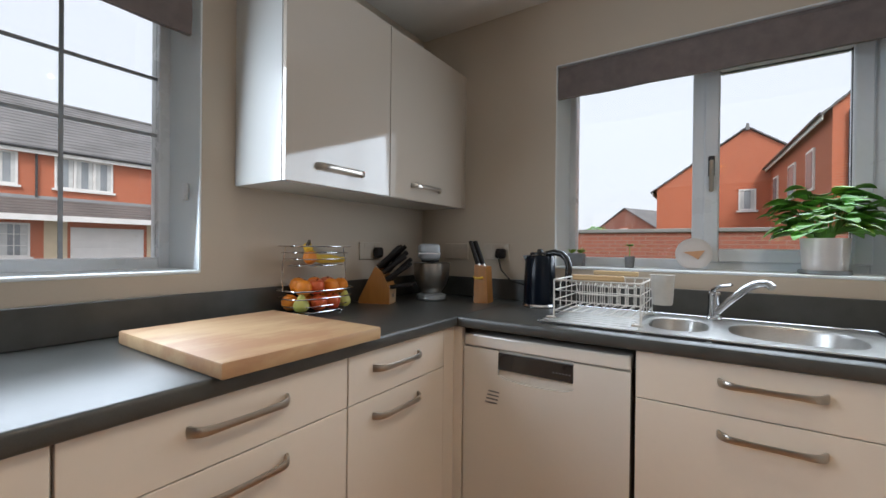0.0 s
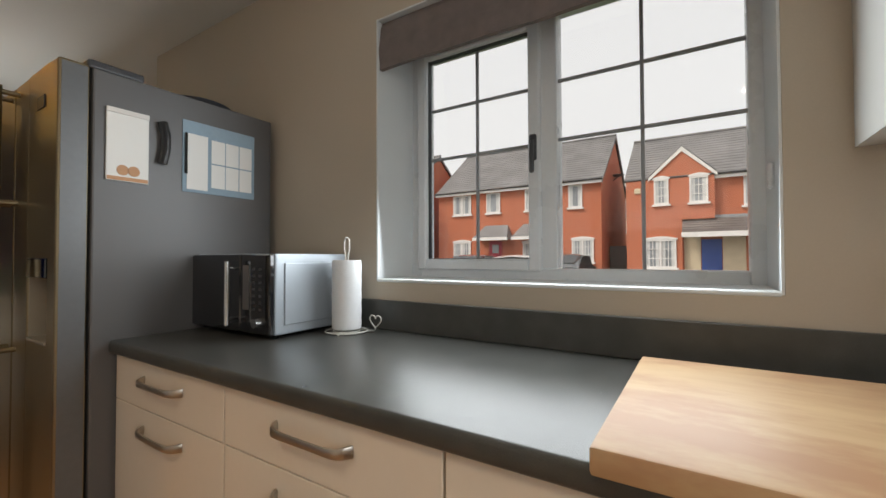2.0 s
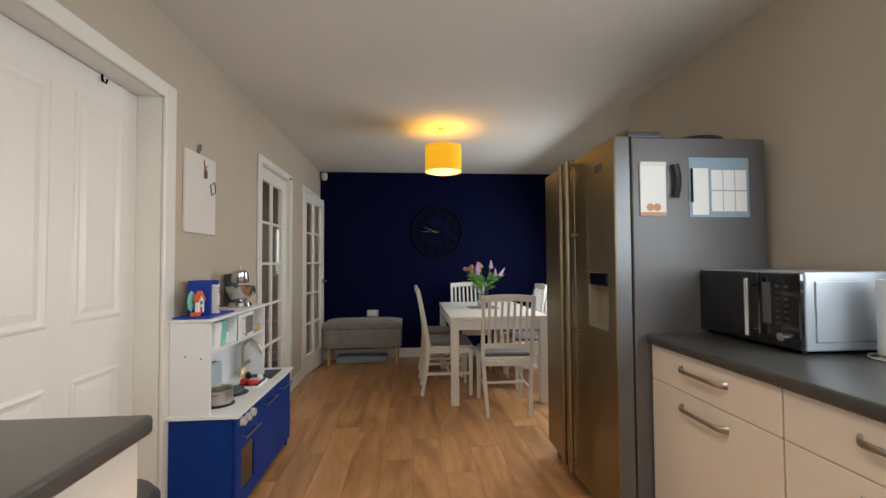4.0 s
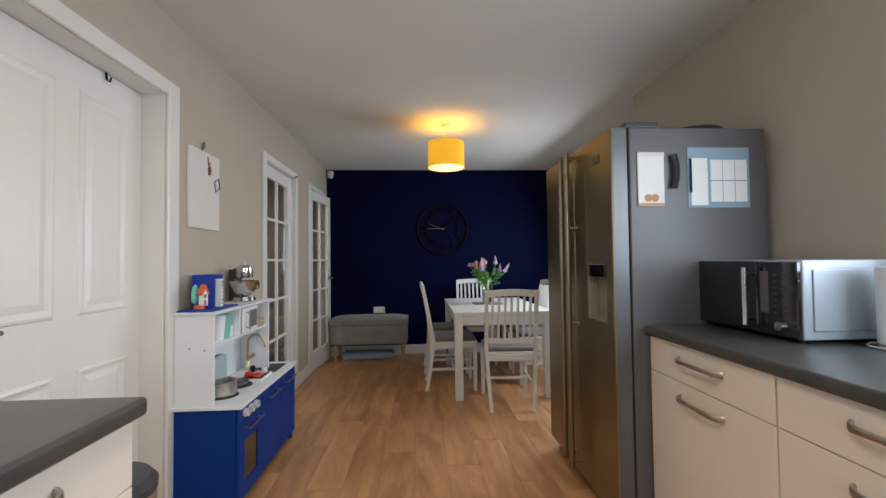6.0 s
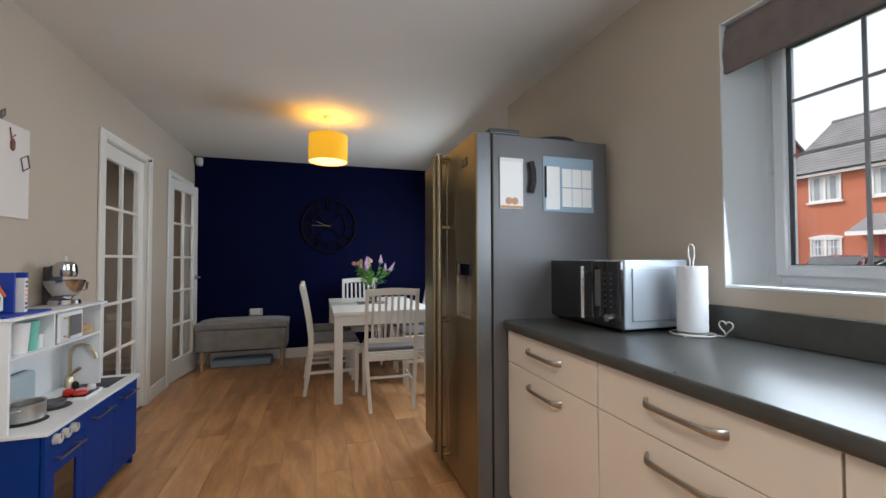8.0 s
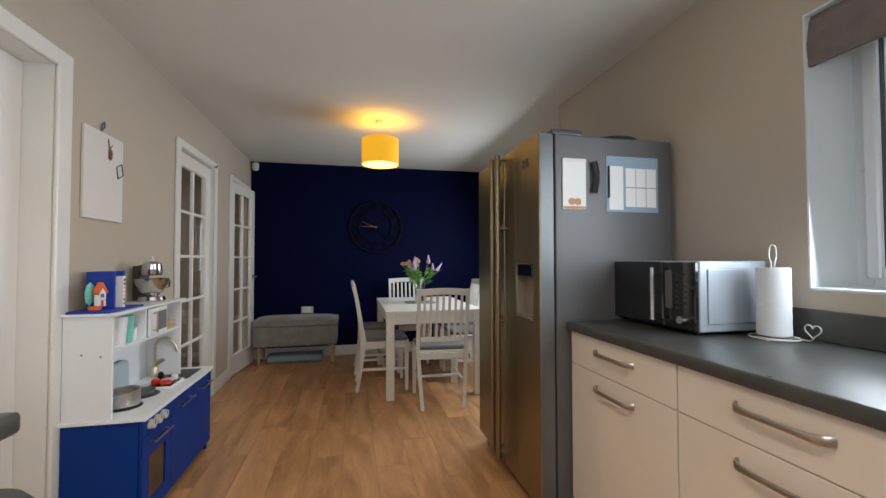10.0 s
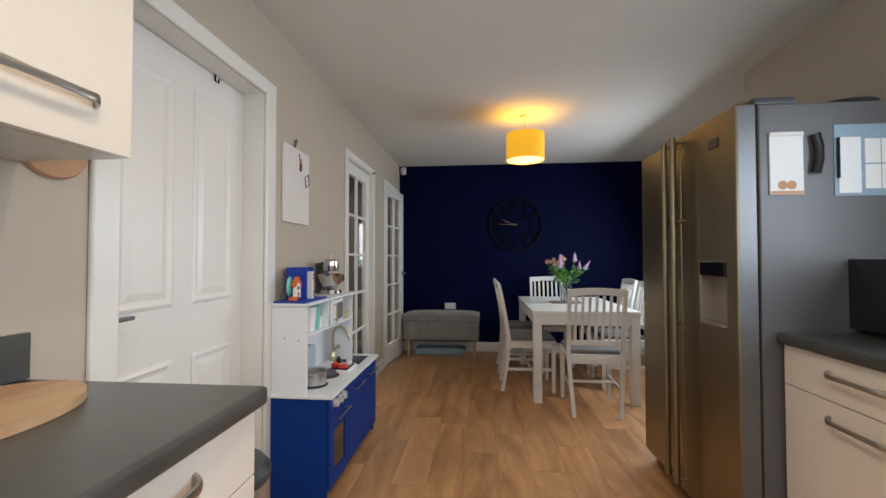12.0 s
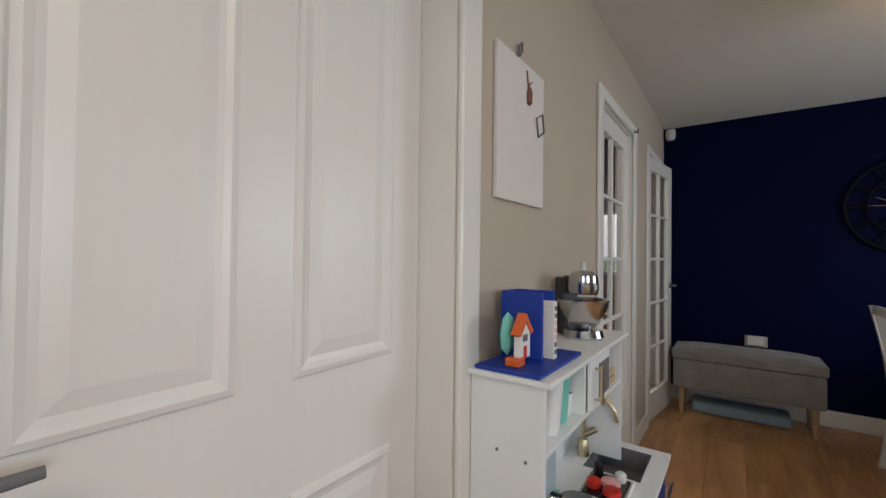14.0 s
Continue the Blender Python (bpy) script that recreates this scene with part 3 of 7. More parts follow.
# ---- windows ----
def window_x(name, x, y0, y1, z0, z1, mull, label, bars=True):
    """A two-light window in a wall that faces +x; casement in the first light, fixed second light, with inner bars."""
    w = thing(name, (x, (y0 + y1) / 2, z0), label, "window", kind="structure")
    f = 0.052
    bm = B()
    box(bm, x - 0.07, x, y0, y0 + f, z0, z1, 0.004)
    box(bm, x - 0.07, x, y1 - f + 0.012, y1, z0, z1, 0.004)
    box(bm, x - 0.07, x, y0 + f, y1 - f + 0.012, z0, z0 + 0.045, 0.004)
    box(bm, x - 0.07, x, y0 + f, y1 - f + 0.012, z1 - 0.05, z1, 0.004)
    box(bm, x - 0.07, x, mull - 0.03, mull + 0.035, z0 + 0.045, z1 - 0.05, 0.004)
    part("window_frame", bm, M_UPVC, w)
    a0, a1, b0, b1 = y0 + f - 0.012, mull - 0.018, z0 + 0.036, z1 - 0.051
    cs = 0.043
    bm = B()
    box(bm, x - 0.05, x + 0.018, a0, a0 + cs, b0, b1, 0.006)
    box(bm, x - 0.05, x + 0.018, a1 - cs, a1, b0, b1, 0.006)
    box(bm, x - 0.05, x + 0.018, a0 + cs, a1 - cs, b0, b0 + cs, 0.006)
    box(bm, x - 0.05, x + 0.018, a0 + cs, a1 - cs, b1 - cs, b1, 0.006)
    cas = part("casement", bm, M_UPVC, w)
    bm = B()
    g = cs - 0.004
    for s0, s1, t0, t1 in ((a0 + g, a0 + g + 0.006, b0 + g, b1 - g), (a1 - g - 0.006, a1 - g, b0 + g, b1 - g), (a0 + g, a1 - g, b0 + g, b0 + g + 0.006), (a0 + g, a1 - g, b1 - g - 0.006, b1 - g)):
        box(bm, x - 0.022, x - 0.016 + 0.014, s0, s1, t0, t1)
    part("seal", bm, M_SEAL, cas)
    hy = a1 - cs / 2
    h = part("window_handle", box(B(), x + 0.018, x + 0.032, hy - 0.012, hy + 0.012, 1.50, 1.59, 0.004), M_DGREY, cas)
    part("lever", box(B(), x + 0.032, x + 0.048, hy - 0.008, hy + 0.008, 1.455, 1.57, 0.005), M_DGREY, cas)
    lights = [(a0 + cs, a1 - cs, b0 + cs, b1 - cs), (mull + 0.035, y1 - f + 0.012, z0 + 0.045, z1 - 0.05)]
    for k, (s0, s1, t0, t1) in enumerate(lights):
        pane = part("pane", box(B(), x - 0.032, x - 0.026, s0, s1, t0, t1), M_GLASS, w)
        pane.visible_shadow = False
        if bars:
            bar = 0.0055
            part("glazing_bar", box(B(), x - 0.025, x - 0.018, (s0 + s1) / 2 - bar, (s0 + s1) / 2 + bar, t0, t1), M_SEALG, w)
            for u in (0.5, 0.75 if k == 0 else 0.73):
                z = t0 + (t1 - t0) * u
                part("glazing_bar", box(B(), x - 0.0245, x - 0.0175, s0, s1, z - bar, z + bar), M_SEALG, w)
    return w


M_SEALG = mat("grey_glazing_bar", (0.30, 0.32, 0.34), rough=0.4, bump=0.0)
window_x("window_1", -1.665, W1[0], W1[1], SILL, HEAD, 0.199, "white plastic window with a casement and grey glazing bars")


def window_y(name, y, x0, x1, z0, z1, mull, right, label):
    w = thing(name, ((x0 + x1) / 2, y, z0), label, "window", kind="structure")
    f = 0.05
    bm = B()
    box(bm, x0, x0 + 0.035, y, y + 0.07, z0, z1, 0.004)
    box(bm, right + 0.055, x1, y, y + 0.07, z0, z1, 0.004)
    box(bm, x0 + 0.035, right + 0.055, y, y + 0.07, z0, z0 + f, 0.004)
    box(bm, x0 + 0.035, right + 0.055, y, y + 0.07, z1 - f, z1, 0.004)
    box(bm, mull - 0.028, mull + 0.028, y, y + 0.07, z0 + f, z1 - f, 0.004)
    part("window_frame", bm, M_UPVC, w)
    a0, a1, b0, b1 = mull + 0.016, right + 0.062, z0 + 0.040, z1 - 0.045
    cs = 0.058
    bm = B()
    box(bm, a0, a0 + cs, y - 0.018, y + 0.05, b0, b1, 0.006)
    box(bm, a1 - cs, a1, y - 0.018, y + 0.05, b0, b1, 0.006)
    box(bm, a0 + cs, a1 - cs, y - 0.018, y + 0.05, b0, b0 + cs, 0.006)
    box(bm, a0 + cs, a1 - cs, y - 0.018, y + 0.05, b1 - cs, b1, 0.006)
    cas = part("casement", bm, M_UPVC, w)
    bm = B()
    g = cs - 0.004
    for s0, s1, t0, t1 in ((a0 + g, a0 + g + 0.005, b0 + g, b1 - g), (a1 - g - 0.005, a1 - g, b0 + g, b1 - g), (a0 + g, a1 - g, b1 - g - 0.006, b1 - g)):
        box(bm, s0, s1, y + 0.004, y + 0.02, t0, t1)
    part("seal", bm, M_SEAL, cas)
    hx = a0 + cs / 2
    part("window_handle", box(B(), hx - 0.012, hx + 0.012, y - 0.032, y - 0.018, 1.50, 1.59, 0.004), M_DGREY, cas)
    part("lever", box(B(), hx - 0.009, hx + 0.009, y - 0.05, y - 0.032, 1.43, 1.57, 0.005), M_NICKEL, cas)
    for s0, s1, t0, t1 in ((x0 + 0.035, mull - 0.028, z0 + f, z1 - f), (a0 + cs, a1 - cs, b0 + cs, b1 - cs)):
        pane = part("pane", box(B(), s0, s1, y + 0.026, y + 0.032, t0, t1), M_GLASS, w)
        pane.visible_shadow = False
    return w


window_y("window_2", 2.27, W2[0], W2[1], SILL, HEAD, -0.062, 0.43, "wide white plastic window with a fixed light and a casement over the sink")
window_x("window_3", -1.95, W3[0], W3[1], 0.96, HEAD, -3.09, "white plastic window of the dining end", bars=False)

w4 = thing("window_4", ((W4[0] + W4[1]) / 2, YN - 0.1, 1.06), "small white plastic window of the room behind the glazed doors", "window", kind="structure")
bm = B()
for a, b, c, d in ((W4[0] + 0.001, W4[0] + 0.03, 1.061, 1.679), (W4[1] - 0.03, W4[1] - 0.001, 1.061, 1.679), (W4[0] + 0.03, W4[1] - 0.03, 1.061, 1.09), (W4[0] + 0.03, W4[1] - 0.03, 1.65, 1.679)):
    box(bm, a, b, YN - 0.11, YN - 0.05, c, d, 0.003)
part("window_frame", bm, M_UPVC, w4)
pane = part("pane", box(B(), W4[0] + 0.03, W4[1] - 0.03, YN - 0.083, YN - 0.077, 1.09, 1.65), M_GLASS, w4)
pane.visible_shadow = False

bm = B()
for a, b, c, d in ((XW - 0.228, XW - 0.001, W1[0], W1[1]), (XD - 0.228, XD - 0.001, W3[0], W3[1])):
    z = SILL if c > -1 else 0.96
    box(bm, a, b, c + 0.0005, c + 0.006, z, HEAD - 0.0005)
    box(bm, a, b, d - 0.006, d - 0.0005, z, HEAD - 0.0005)
    box(bm, a, b, c + 0.006, d - 0.006, HEAD - 0.006, HEAD - 0.0005)
box(bm, W2[0] + 0.0005, W2[0] + 0.006, YS + 0.001, YS + 0.228, SILL, HEAD - 0.0005)
box(bm, W2[1] - 0.006, W2[1] - 0.0005, YS + 0.001, YS + 0.228, SILL, HEAD - 0.0005)
box(bm, W2[0] + 0.006, W2[1] - 0.006, YS + 0.001, YS + 0.228, HEAD - 0.006, HEAD - 0.0005)
setting("trim", bm, M_REVEAL, "white painted window reveals", "window reveal")
bm = B()
box(bm, XW - 0.228, XW + 0.004, W1[0] + 0.0065, W1[1] - 0.0065, SILL - 0.004, SILL + 0.008, 0.003)
setting("window_sill", bm, M_REVEAL, "flush white window board over the worktop", "window sill")
bm = B()
box(bm, W2[0] + 0.0065, W2[1] - 0.0065, YS - 0.004, YS + 0.228, SILL - 0.004, SILL + 0.008, 0.003)
setting("window_sill", bm, M_REVEAL, "white window board above the sink with pots on it", "window sill")
bm = B()
box(bm, XD - 0.228, XD + 0.03, W3[0] - 0.04, W3[1] + 0.04, 0.935, 0.96, 0.006)
setting("window_sill", bm, M_REVEAL, "white window board at the dining end", "window sill")


def blind(at, along, lo, hi, z0, z1, label):
    b = thing("roman_blind", at, label, "blind")
    n = 40
    fold = B()
    pts = []
    for i in range(n + 1):
        s = lo + (hi - lo) * i / n
        pts.append(s)
    prof = [(0.0, z1), (0.018, z1), (0.024, z1 - 0.05), (0.030, (z0 + z1) / 2 - 0.01), (0.024, z0 + 0.02), (0.026, z0), (0.008, z0), (0.002, (z0 + z1) / 2)]
    cols = []
    for s in pts:
        cols.append([])
        for d, z in prof:
            wob = 0.003 * noise.noise((s * 9, z * 12, 0))
            dz = 0.004 * noise.noise((s * 6, 3.3, 0)) if z < z0 + 0.03 else 0.0
            cols[-1].append(fold.verts.new(((at[0] + d + wob) if along == "y" else s, s if along == "y" else (at[1] - d - wob), z + dz)))
    for a, c in zip(cols, cols[1:]):
        k = len(prof)
        for j in range(k):
            fold.faces.new((a[j], a[(j + 1) % k], c[(j + 1) % k], c[j]))
    fold.faces.new(cols[0])
    fold.faces.new(cols[-1][::-1])
    part("folded_cloth", fold, M_BLIND, b, smooth=True)
    bm = B()
    if along == "y":
        box(bm, at[0] - 0.012, at[0] + 0.014, lo, hi, z1 + 0.001, z1 + 0.016, 0.003)
    else:
        box(bm, lo, hi, at[1] - 0.014, at[1] + 0.012, z1 + 0.001, z1 + 0.016, 0.003)
    part("headrail", bm, M_BLIND, b)
    return b


blind((XW - 0.035, 0.21, 1.875), "y", W1[0] + 0.008, W1[1] - 0.03, 1.872, 2.036, "taupe cloth blind drawn up at the window head")
blind((-0.04, YS + 0.03, 1.90), "x", W2[0] + 0.008, W2[1] - 0.008, 1.895, 2.036, "taupe cloth blind drawn up over the sink window")
single("blind_cord_cleat", box(B(), XW - 0.10, XW - 0.07, W1[1] - 0.018, W1[1] - 0.006, 1.33, 1.39, 0.004), M_UPVC, "small white cord cleat on the window reveal", "cleat")


# ---- fitted kitchen ----
def bow_handle(parent, x, yc, z, length=0.222, name="handle"):
    """A bowed strap handle on a front at local x, lying along y; its ends curl back onto the front."""
    bm = B()
    n = 26
    path = []
    for i in range(n + 1):
        a = math.pi * i / n
        u = -math.cos(a)
        path.append(Vector((0.028 * (1 - abs(u) ** 10) + 0.002 * (1 - u * u), u * length / 2, 0)))
    rings = []
    for i, p in enumerate(path):
        t = (path[min(i + 1, n)] - path[max(i - 1, 0)]).normalized()
        side = Vector((t.y, -t.x, 0))
        u = abs(p.y) / (length / 2)
        hw, ht = 0.0072 + 0.0042 * u ** 3, 0.0034 + 0.0016 * u ** 3
        ring = []
        for c, d in ((-1, -0.55), (-0.6, -1), (0.6, -1), (1, -0.55), (1, 0.55), (0.6, 1), (-0.6, 1), (-1, 0.55)):
            q = p + side * (ht * c)
            ring.append(bm.verts.new((x + max(q.x, 0.0002), yc + q.y, z + hw * d)))
        rings.append(ring)
    for a, b in zip(rings, rings[1:]):
        for j in range(8):
            bm.faces.new((a[j], a[(j + 1) % 8], b[(j + 1) % 8], b[j]))
    bm.faces.new(rings[0][::-1])
    bm.faces.new(rings[-1])
    return part(name, bm, M_NICKEL, parent, "brushed nickel strap handle", smooth=True)


def base_unit(loc, rot, w, fronts, label, depth=0.55, shift=0.0):
    """A floor cabinet: local x = 0 is the back of its fronts, it runs from y = 0 to w. fronts: (bottom, top, handle height)."""
    u = thing("base_cabinet", loc, label, "kitchen cabinet", "base cabinets", world_space=False)
    u.rotation_euler = (0, 0, radians(rot))
    bm = B()
    box(bm, -depth, -0.002, 0.0008, 0.016, 0.12, 0.868)
    box(bm, -depth, -0.002, w - 0.016, w - 0.0008, 0.12, 0.868)
    box(bm, -depth, -0.002, 0.016, w - 0.016, 0.12, 0.136)
    box(bm, -depth, -depth + 0.008, 0.016, w - 0.016, 0.136, 0.868)
    box(bm, -0.1, -0.002, 0.016, w - 0.016, 0.850, 0.868)
    part("carcass", bm, M_CARC, u)
    part("plinth", box(B(), -0.06, -0.045, 0.0, w, 0.0, 0.12), M_PLINTH, u)
    for z0, z1, hz in fronts:
        nm = "drawer_front" if z1 - z0 < 0.35 else "door"
        d = part(nm, box(B(), 0, 0.019, 0.0018, w - 0.0018, z0, z1, 0.0016, 2), M_UNIT, u)
        if hz:
            bow_handle(d, 0.019, w / 2 + shift, hz)
    return u


DR_DOOR = [(0.7265, 0.8665, 0.812), (0.125, 0.7235, 0.668)]
THREE = [(0.7265, 0.8665, 0.812), (0.430, 0.7235, 0.668), (0.125, 0.427, 0.37)]
FX = -0.869
base_unit((FX, -0.945, 0), 0, 0.616, DR_DOOR, "cream gloss cabinet with one drawer beside the fridge")
base_unit((FX, -0.327, 0), 0, 0.618, THREE, "cream gloss three-drawer cabinet under the window")
base_unit((FX, 0.293, 0), 0, 0.610, THREE, "cream gloss three-drawer cabinet under the chopping board")
base_unit((FX, 0.905, 0), 0, 0.484, DR_DOOR, "cream gloss corner cabinet with one drawer and door", shift=-0.03)
SYF = 1.487
base_unit((-0.199, SYF, 0), -90, 0.598, DR_DOOR, "cream gloss sink cabinet with a drawer front and door", depth=0.54, shift=0.025)
base_unit((0.401, SYF, 0), -90, 0.34, DR_DOOR, "narrow cream gloss cabinet beside the sink cabinet", depth=0.54)
EX = 0.766
base_unit((EX, 0.437, 0), 180, 0.600, DR_DOOR, "cream gloss cabinet with one drawer by the door")
base_unit((EX, 1.040, 0), 180, 0.600, THREE, "cream gloss three-drawer cabinet along the inner wall")
base_unit((EX, 1.460, 0), 180, 0.418, DR_DOOR, "cream gloss corner cabinet along the inner wall")
bm = B()
box(bm, FX - 0.02, FX + 0.017, 1.391, 1.463, 0.12, 0.8665, 0.001)
box(bm, FX - 0.02, -0.8145, 1.465, 1.487, 0.12, 0.8665, 0.001)
single("corner_post", bm, M_UNIT, "cream corner filler post between cabinets and dishwasher", "filler panel")
bm = B()
box(bm, XW + 0.01, FX - 0.56, -0.95, 1.38, 0.0, 0.865)
single("service_void_panel", bm, M_CARC, "plain back board behind the base cabinets", "back panel")

# dishwasher
dw = thing("dishwasher", (-0.51, 1.7, 0), "white freestanding dishwasher with a black display strip", "dishwasher")
part("body", box(B(), -0.806, -0.214, 1.492, 2.02, 0.03, 0.842, 0.004), M_APPW, dw)
part("worktop_lid", box(B(), -0.808, -0.212, 1.470, 2.02, 0.800, 0.845, 0.006, 2), M_APPW, dw)
grip = [(-0.386, 0.706), (-0.41, 0.696), (-0.46, 0.690), (-0.52, 0.688), (-0.59, 0.690), (-0.64, 0.696), (-0.662, 0.706)]
bm = prism(B(), [(-0.808, 0.10), (-0.212, 0.10), (-0.212, 0.796), (-0.386, 0.796)] + grip + [(-0.662, 0.796), (-0.808, 0.796)], 1.468, 1.490)
door = part("door", bm, M_APPW, dw)
bm = B()
prism(bm, [(-0.6615, 0.7955), (-0.3865, 0.7955)] + [(gx, gz + 0.0005) for gx, gz in grip], 1.482, 1.490)
part("display_strip", box(B(), -0.661, -0.387, 1.466, 1.4815, 0.728, 0.790, 0.002), M_BLACKG, door)
for i in range(6):
    part("display_mark", box(B(), -0.455 + 0.011 * i, -0.450 + 0.011 * i, 1.4652, 1.466, 0.752, 0.757), M_INK, door)
part("grip_recess", bm, M_APPW, door)
bm = B()
for i in range(4):
    box(bm, -0.70 - 0.004 * i, -0.655 - 0.003 * i, 1.4665, 1.4676, 0.640 - 0.014 * i, 0.645 - 0.014 * i)
part("printed_mark", bm, M_INK, door)
part("plinth", box(B(), -0.80, -0.22, 1.53, 1.55, 0.0, 0.10), M_APPW, dw)

# worktops
TZ0, TZ1 = 0.8695, 0.910
bm = B()
box(bm, XW + 0.001, -0.829, -0.950, 2.044, TZ0, TZ1, 0.010, 3)
single("worktop", bm, M_TOP, "dark grey laminate worktop under the street window", "worktop", smooth=True)
bm = B()
hx0, hx1, hy0, hy1 = -0.19, 0.40, 1.57, 1.945
outer = [(-0.8285, 1.450), (1.319, 1.450), (1.319, 2.044), (-0.8285, 2.044)]
inner = [(hx0, hy0), (hx1, hy0), (hx1, hy1), (hx0, hy1)]
rings = [[bm.verts.new((x, y + (e if y < 1.5 else 0), z)) for x, y in loop] for loop, z, e in ((inner, TZ0, 0), (outer, TZ0, 0.008), (outer, TZ0 + 0.003, 0.003), (outer, TZ0 + 0.009, 0.0), (outer, TZ1 - 0.009, 0.0), (outer, TZ1 - 0.003, 0.003), (outer, TZ1, 0.009), (inner, TZ1, 0), (inner, TZ0, 0))]
for a, b in zip(rings, rings[1:]):
    for j in range(4):
        bm.faces.new((a[j], a[(j + 1) % 4], b[(j + 1) % 4], b[j]))
bmesh.ops.remove_doubles(bm, verts=bm.verts[:], dist=0.00001)
single("worktop", bm, M_TOP, "dark grey laminate worktop holding the steel sink", "worktop", smooth=True)
bm = B()
box(bm, 0.724, 1.319, -0.177, 1.4495, TZ0, TZ1, 0.010, 3)
single("worktop", bm, M_TOP, "dark grey laminate worktop along the inner wall", "worktop", smooth=True)
for x0, x1, y0, y1, lab in ((XW + 0.0005, XW + 0.018, -0.950, 2.026, "dark grey laminate upstand under the street window"), (XW + 0.018, XE - 0.0005, YS - 0.018, YS - 0.0005, "dark grey laminate upstand behind the sink"), (XE - 0.018, XE - 0.0005, -0.177, 2.026, "dark grey laminate upstand along the inner wall")):
    single("upstand", box(B(), x0, x1, y0, y1, TZ1 + 0.0005, 1.016, 0.002), M_TOP, lab, "upstand")


def wall_unit(loc, rot, w, z0, z1, label, hz, depth=0.272, shift=0.0, front=None):
    u = thing("wall_cabinet", loc, label, "kitchen cabinet", "wall cabinets", world_space=False)
    u.rotation_euler = (0, 0, radians(rot))
    h = z1 - z0
    for name, a, b, c, d in (("side_panel", 0, 0.017, 0, h), ("side_panel", w - 0.017, w, 0, h), ("bottom_panel", 0.017, w - 0.017, 0, 0.017), ("top_panel", 0.017, w - 0.017, h - 0.017, h)):
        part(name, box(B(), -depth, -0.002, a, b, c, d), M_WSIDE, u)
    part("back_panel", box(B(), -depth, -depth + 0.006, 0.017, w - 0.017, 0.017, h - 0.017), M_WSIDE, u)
    d = part("door", box(B(), 0, 0.019, 0.0015, w - 0.0015, 0.0, z1 - z0, 0.0014, 2), front or M_UNIT_SHADED, u)
    bow_handle(d, 0.019, w / 2 + shift, hz - z0)
    return u


# Street-side doors and filler take the darkened cream; their shade is in the colour.
wall_unit((-1.168, 0.908, 1.389), 0, 0.506, 1.389, 2.112, "cream high-gloss wall cupboard, coloured darker for shade, beside the street window", 1.455, shift=-0.02)
wall_unit((-1.168, 1.4155, 1.389), 0, 0.590, 1.389, 2.112, "cream high-gloss wall cupboard in the corner, coloured darker for shade", 1.455, shift=-0.04)
single("corner_filler", box(B(), -1.44, -1.150, 2.008, 2.044, 1.389, 2.112, 0.001), M_UNIT_SHADED, "cream gloss filler strip, coloured darker for shade, beside the corner cupboard", "filler panel")
wall_unit((1.056, 0.245, 1.409), 180, 0.400, 1.409, 2.13, "pale gloss wall cupboard beside the panelled door", 1.50, depth=0.262, front=M_UNIT)
wall_unit((1.056, 0.848, 1.409), 180, 0.600, 1.409, 2.13, "pale gloss wall cupboard along the inner wall", 1.50, depth=0.262, front=M_UNIT)


# ---- sink and tap ----
def super_ring(cx, cy, rx, ry, n, e=2.6):
    out = []
    for i in range(n):
        a = 2 * math.pi * (i + 0.5) / n
        c, s = math.cos(a), math.sin(a)
        out.append((cx + rx * math.copysign(abs(c) ** (2 / e), c), cy + ry * math.copysign(abs(s) ** (2 / e), s)))
    return out


def square_ring(x0, x1, y0, y1, cx, cy, n):
    out = []
    for i in range(n):
        a = 2 * math.pi * (i + 0.5) / n
        c, s = math.cos(a), math.sin(a)
        k = min((x1 - cx) / c if c > 0 else (x0 - cx) / c, (y1 - cy) / s if s > 0 else (y0 - cy) / s)
        out.append((cx + k * c, cy + k * s))
    return out


sink = thing("kitchen_sink", (0.0, 1.75, TZ1), "stainless steel sink with a drainer, a small and a large bowl", "sink")
N = 48
ZT = 0.9165
for (x0, x1), (cx, cy, rx, ry), dep in (((-0.205, -0.005), (-0.105, 1.752, 0.090, 0.135), 0.09), ((-0.005, 0.435), (0.205, 1.760, 0.165, 0.160), 0.17)):
    bm = B()
    rings = [(square_ring(x0, x1, 1.512, 1.975, cx, cy, N), ZT)]
    for g, dz in ((1.05, 0.0), (1.0, -0.003), (0.97, -0.014), (0.92, -dep * 0.7), (0.84, -dep * 0.95), (0.6, -dep)):
        rings.append((super_ring(cx, cy, rx * g, ry * g, N), ZT + dz))
    vs = [[bm.verts.new((x, y, z)) for x, y in r] for r, z in rings]
    for a, b in zip(vs, vs[1:]):
        for j in range(N):
            bm.faces.new((a[j], a[(j + 1) % N], b[(j + 1) % N], b[j]))
    bm.faces.new(vs[-1])
    part("bowl", bm, M_SINK, sink, smooth=True)
bm = B()
box(bm, -0.525, -0.2055, 1.512, 1.975, 0.9105, ZT, 0.002)
drainer = part("drainer", bm, M_SINK, sink)
for i in range(9):
    y = 1.575 + i * 0.043
    part("drainer_ridge", rod(B(), (-0.49, y, ZT), (-0.23, y, ZT), 0.004, n=8), M_SINK, drainer)
bm = B()
tube(bm, [(-0.525, 1.512, ZT), (0.435, 1.512, ZT), (0.46, 1.54, ZT), (0.46, 1.95, ZT), (0.435, 1.977, ZT), (-0.525, 1.977, ZT)], 0.0045, n=6, closed=True)
box(bm, 0.434, 0.459, 1.53, 1.96, 0.912, ZT)
part("rim", bm, M_CHROME, sink, smooth=True)
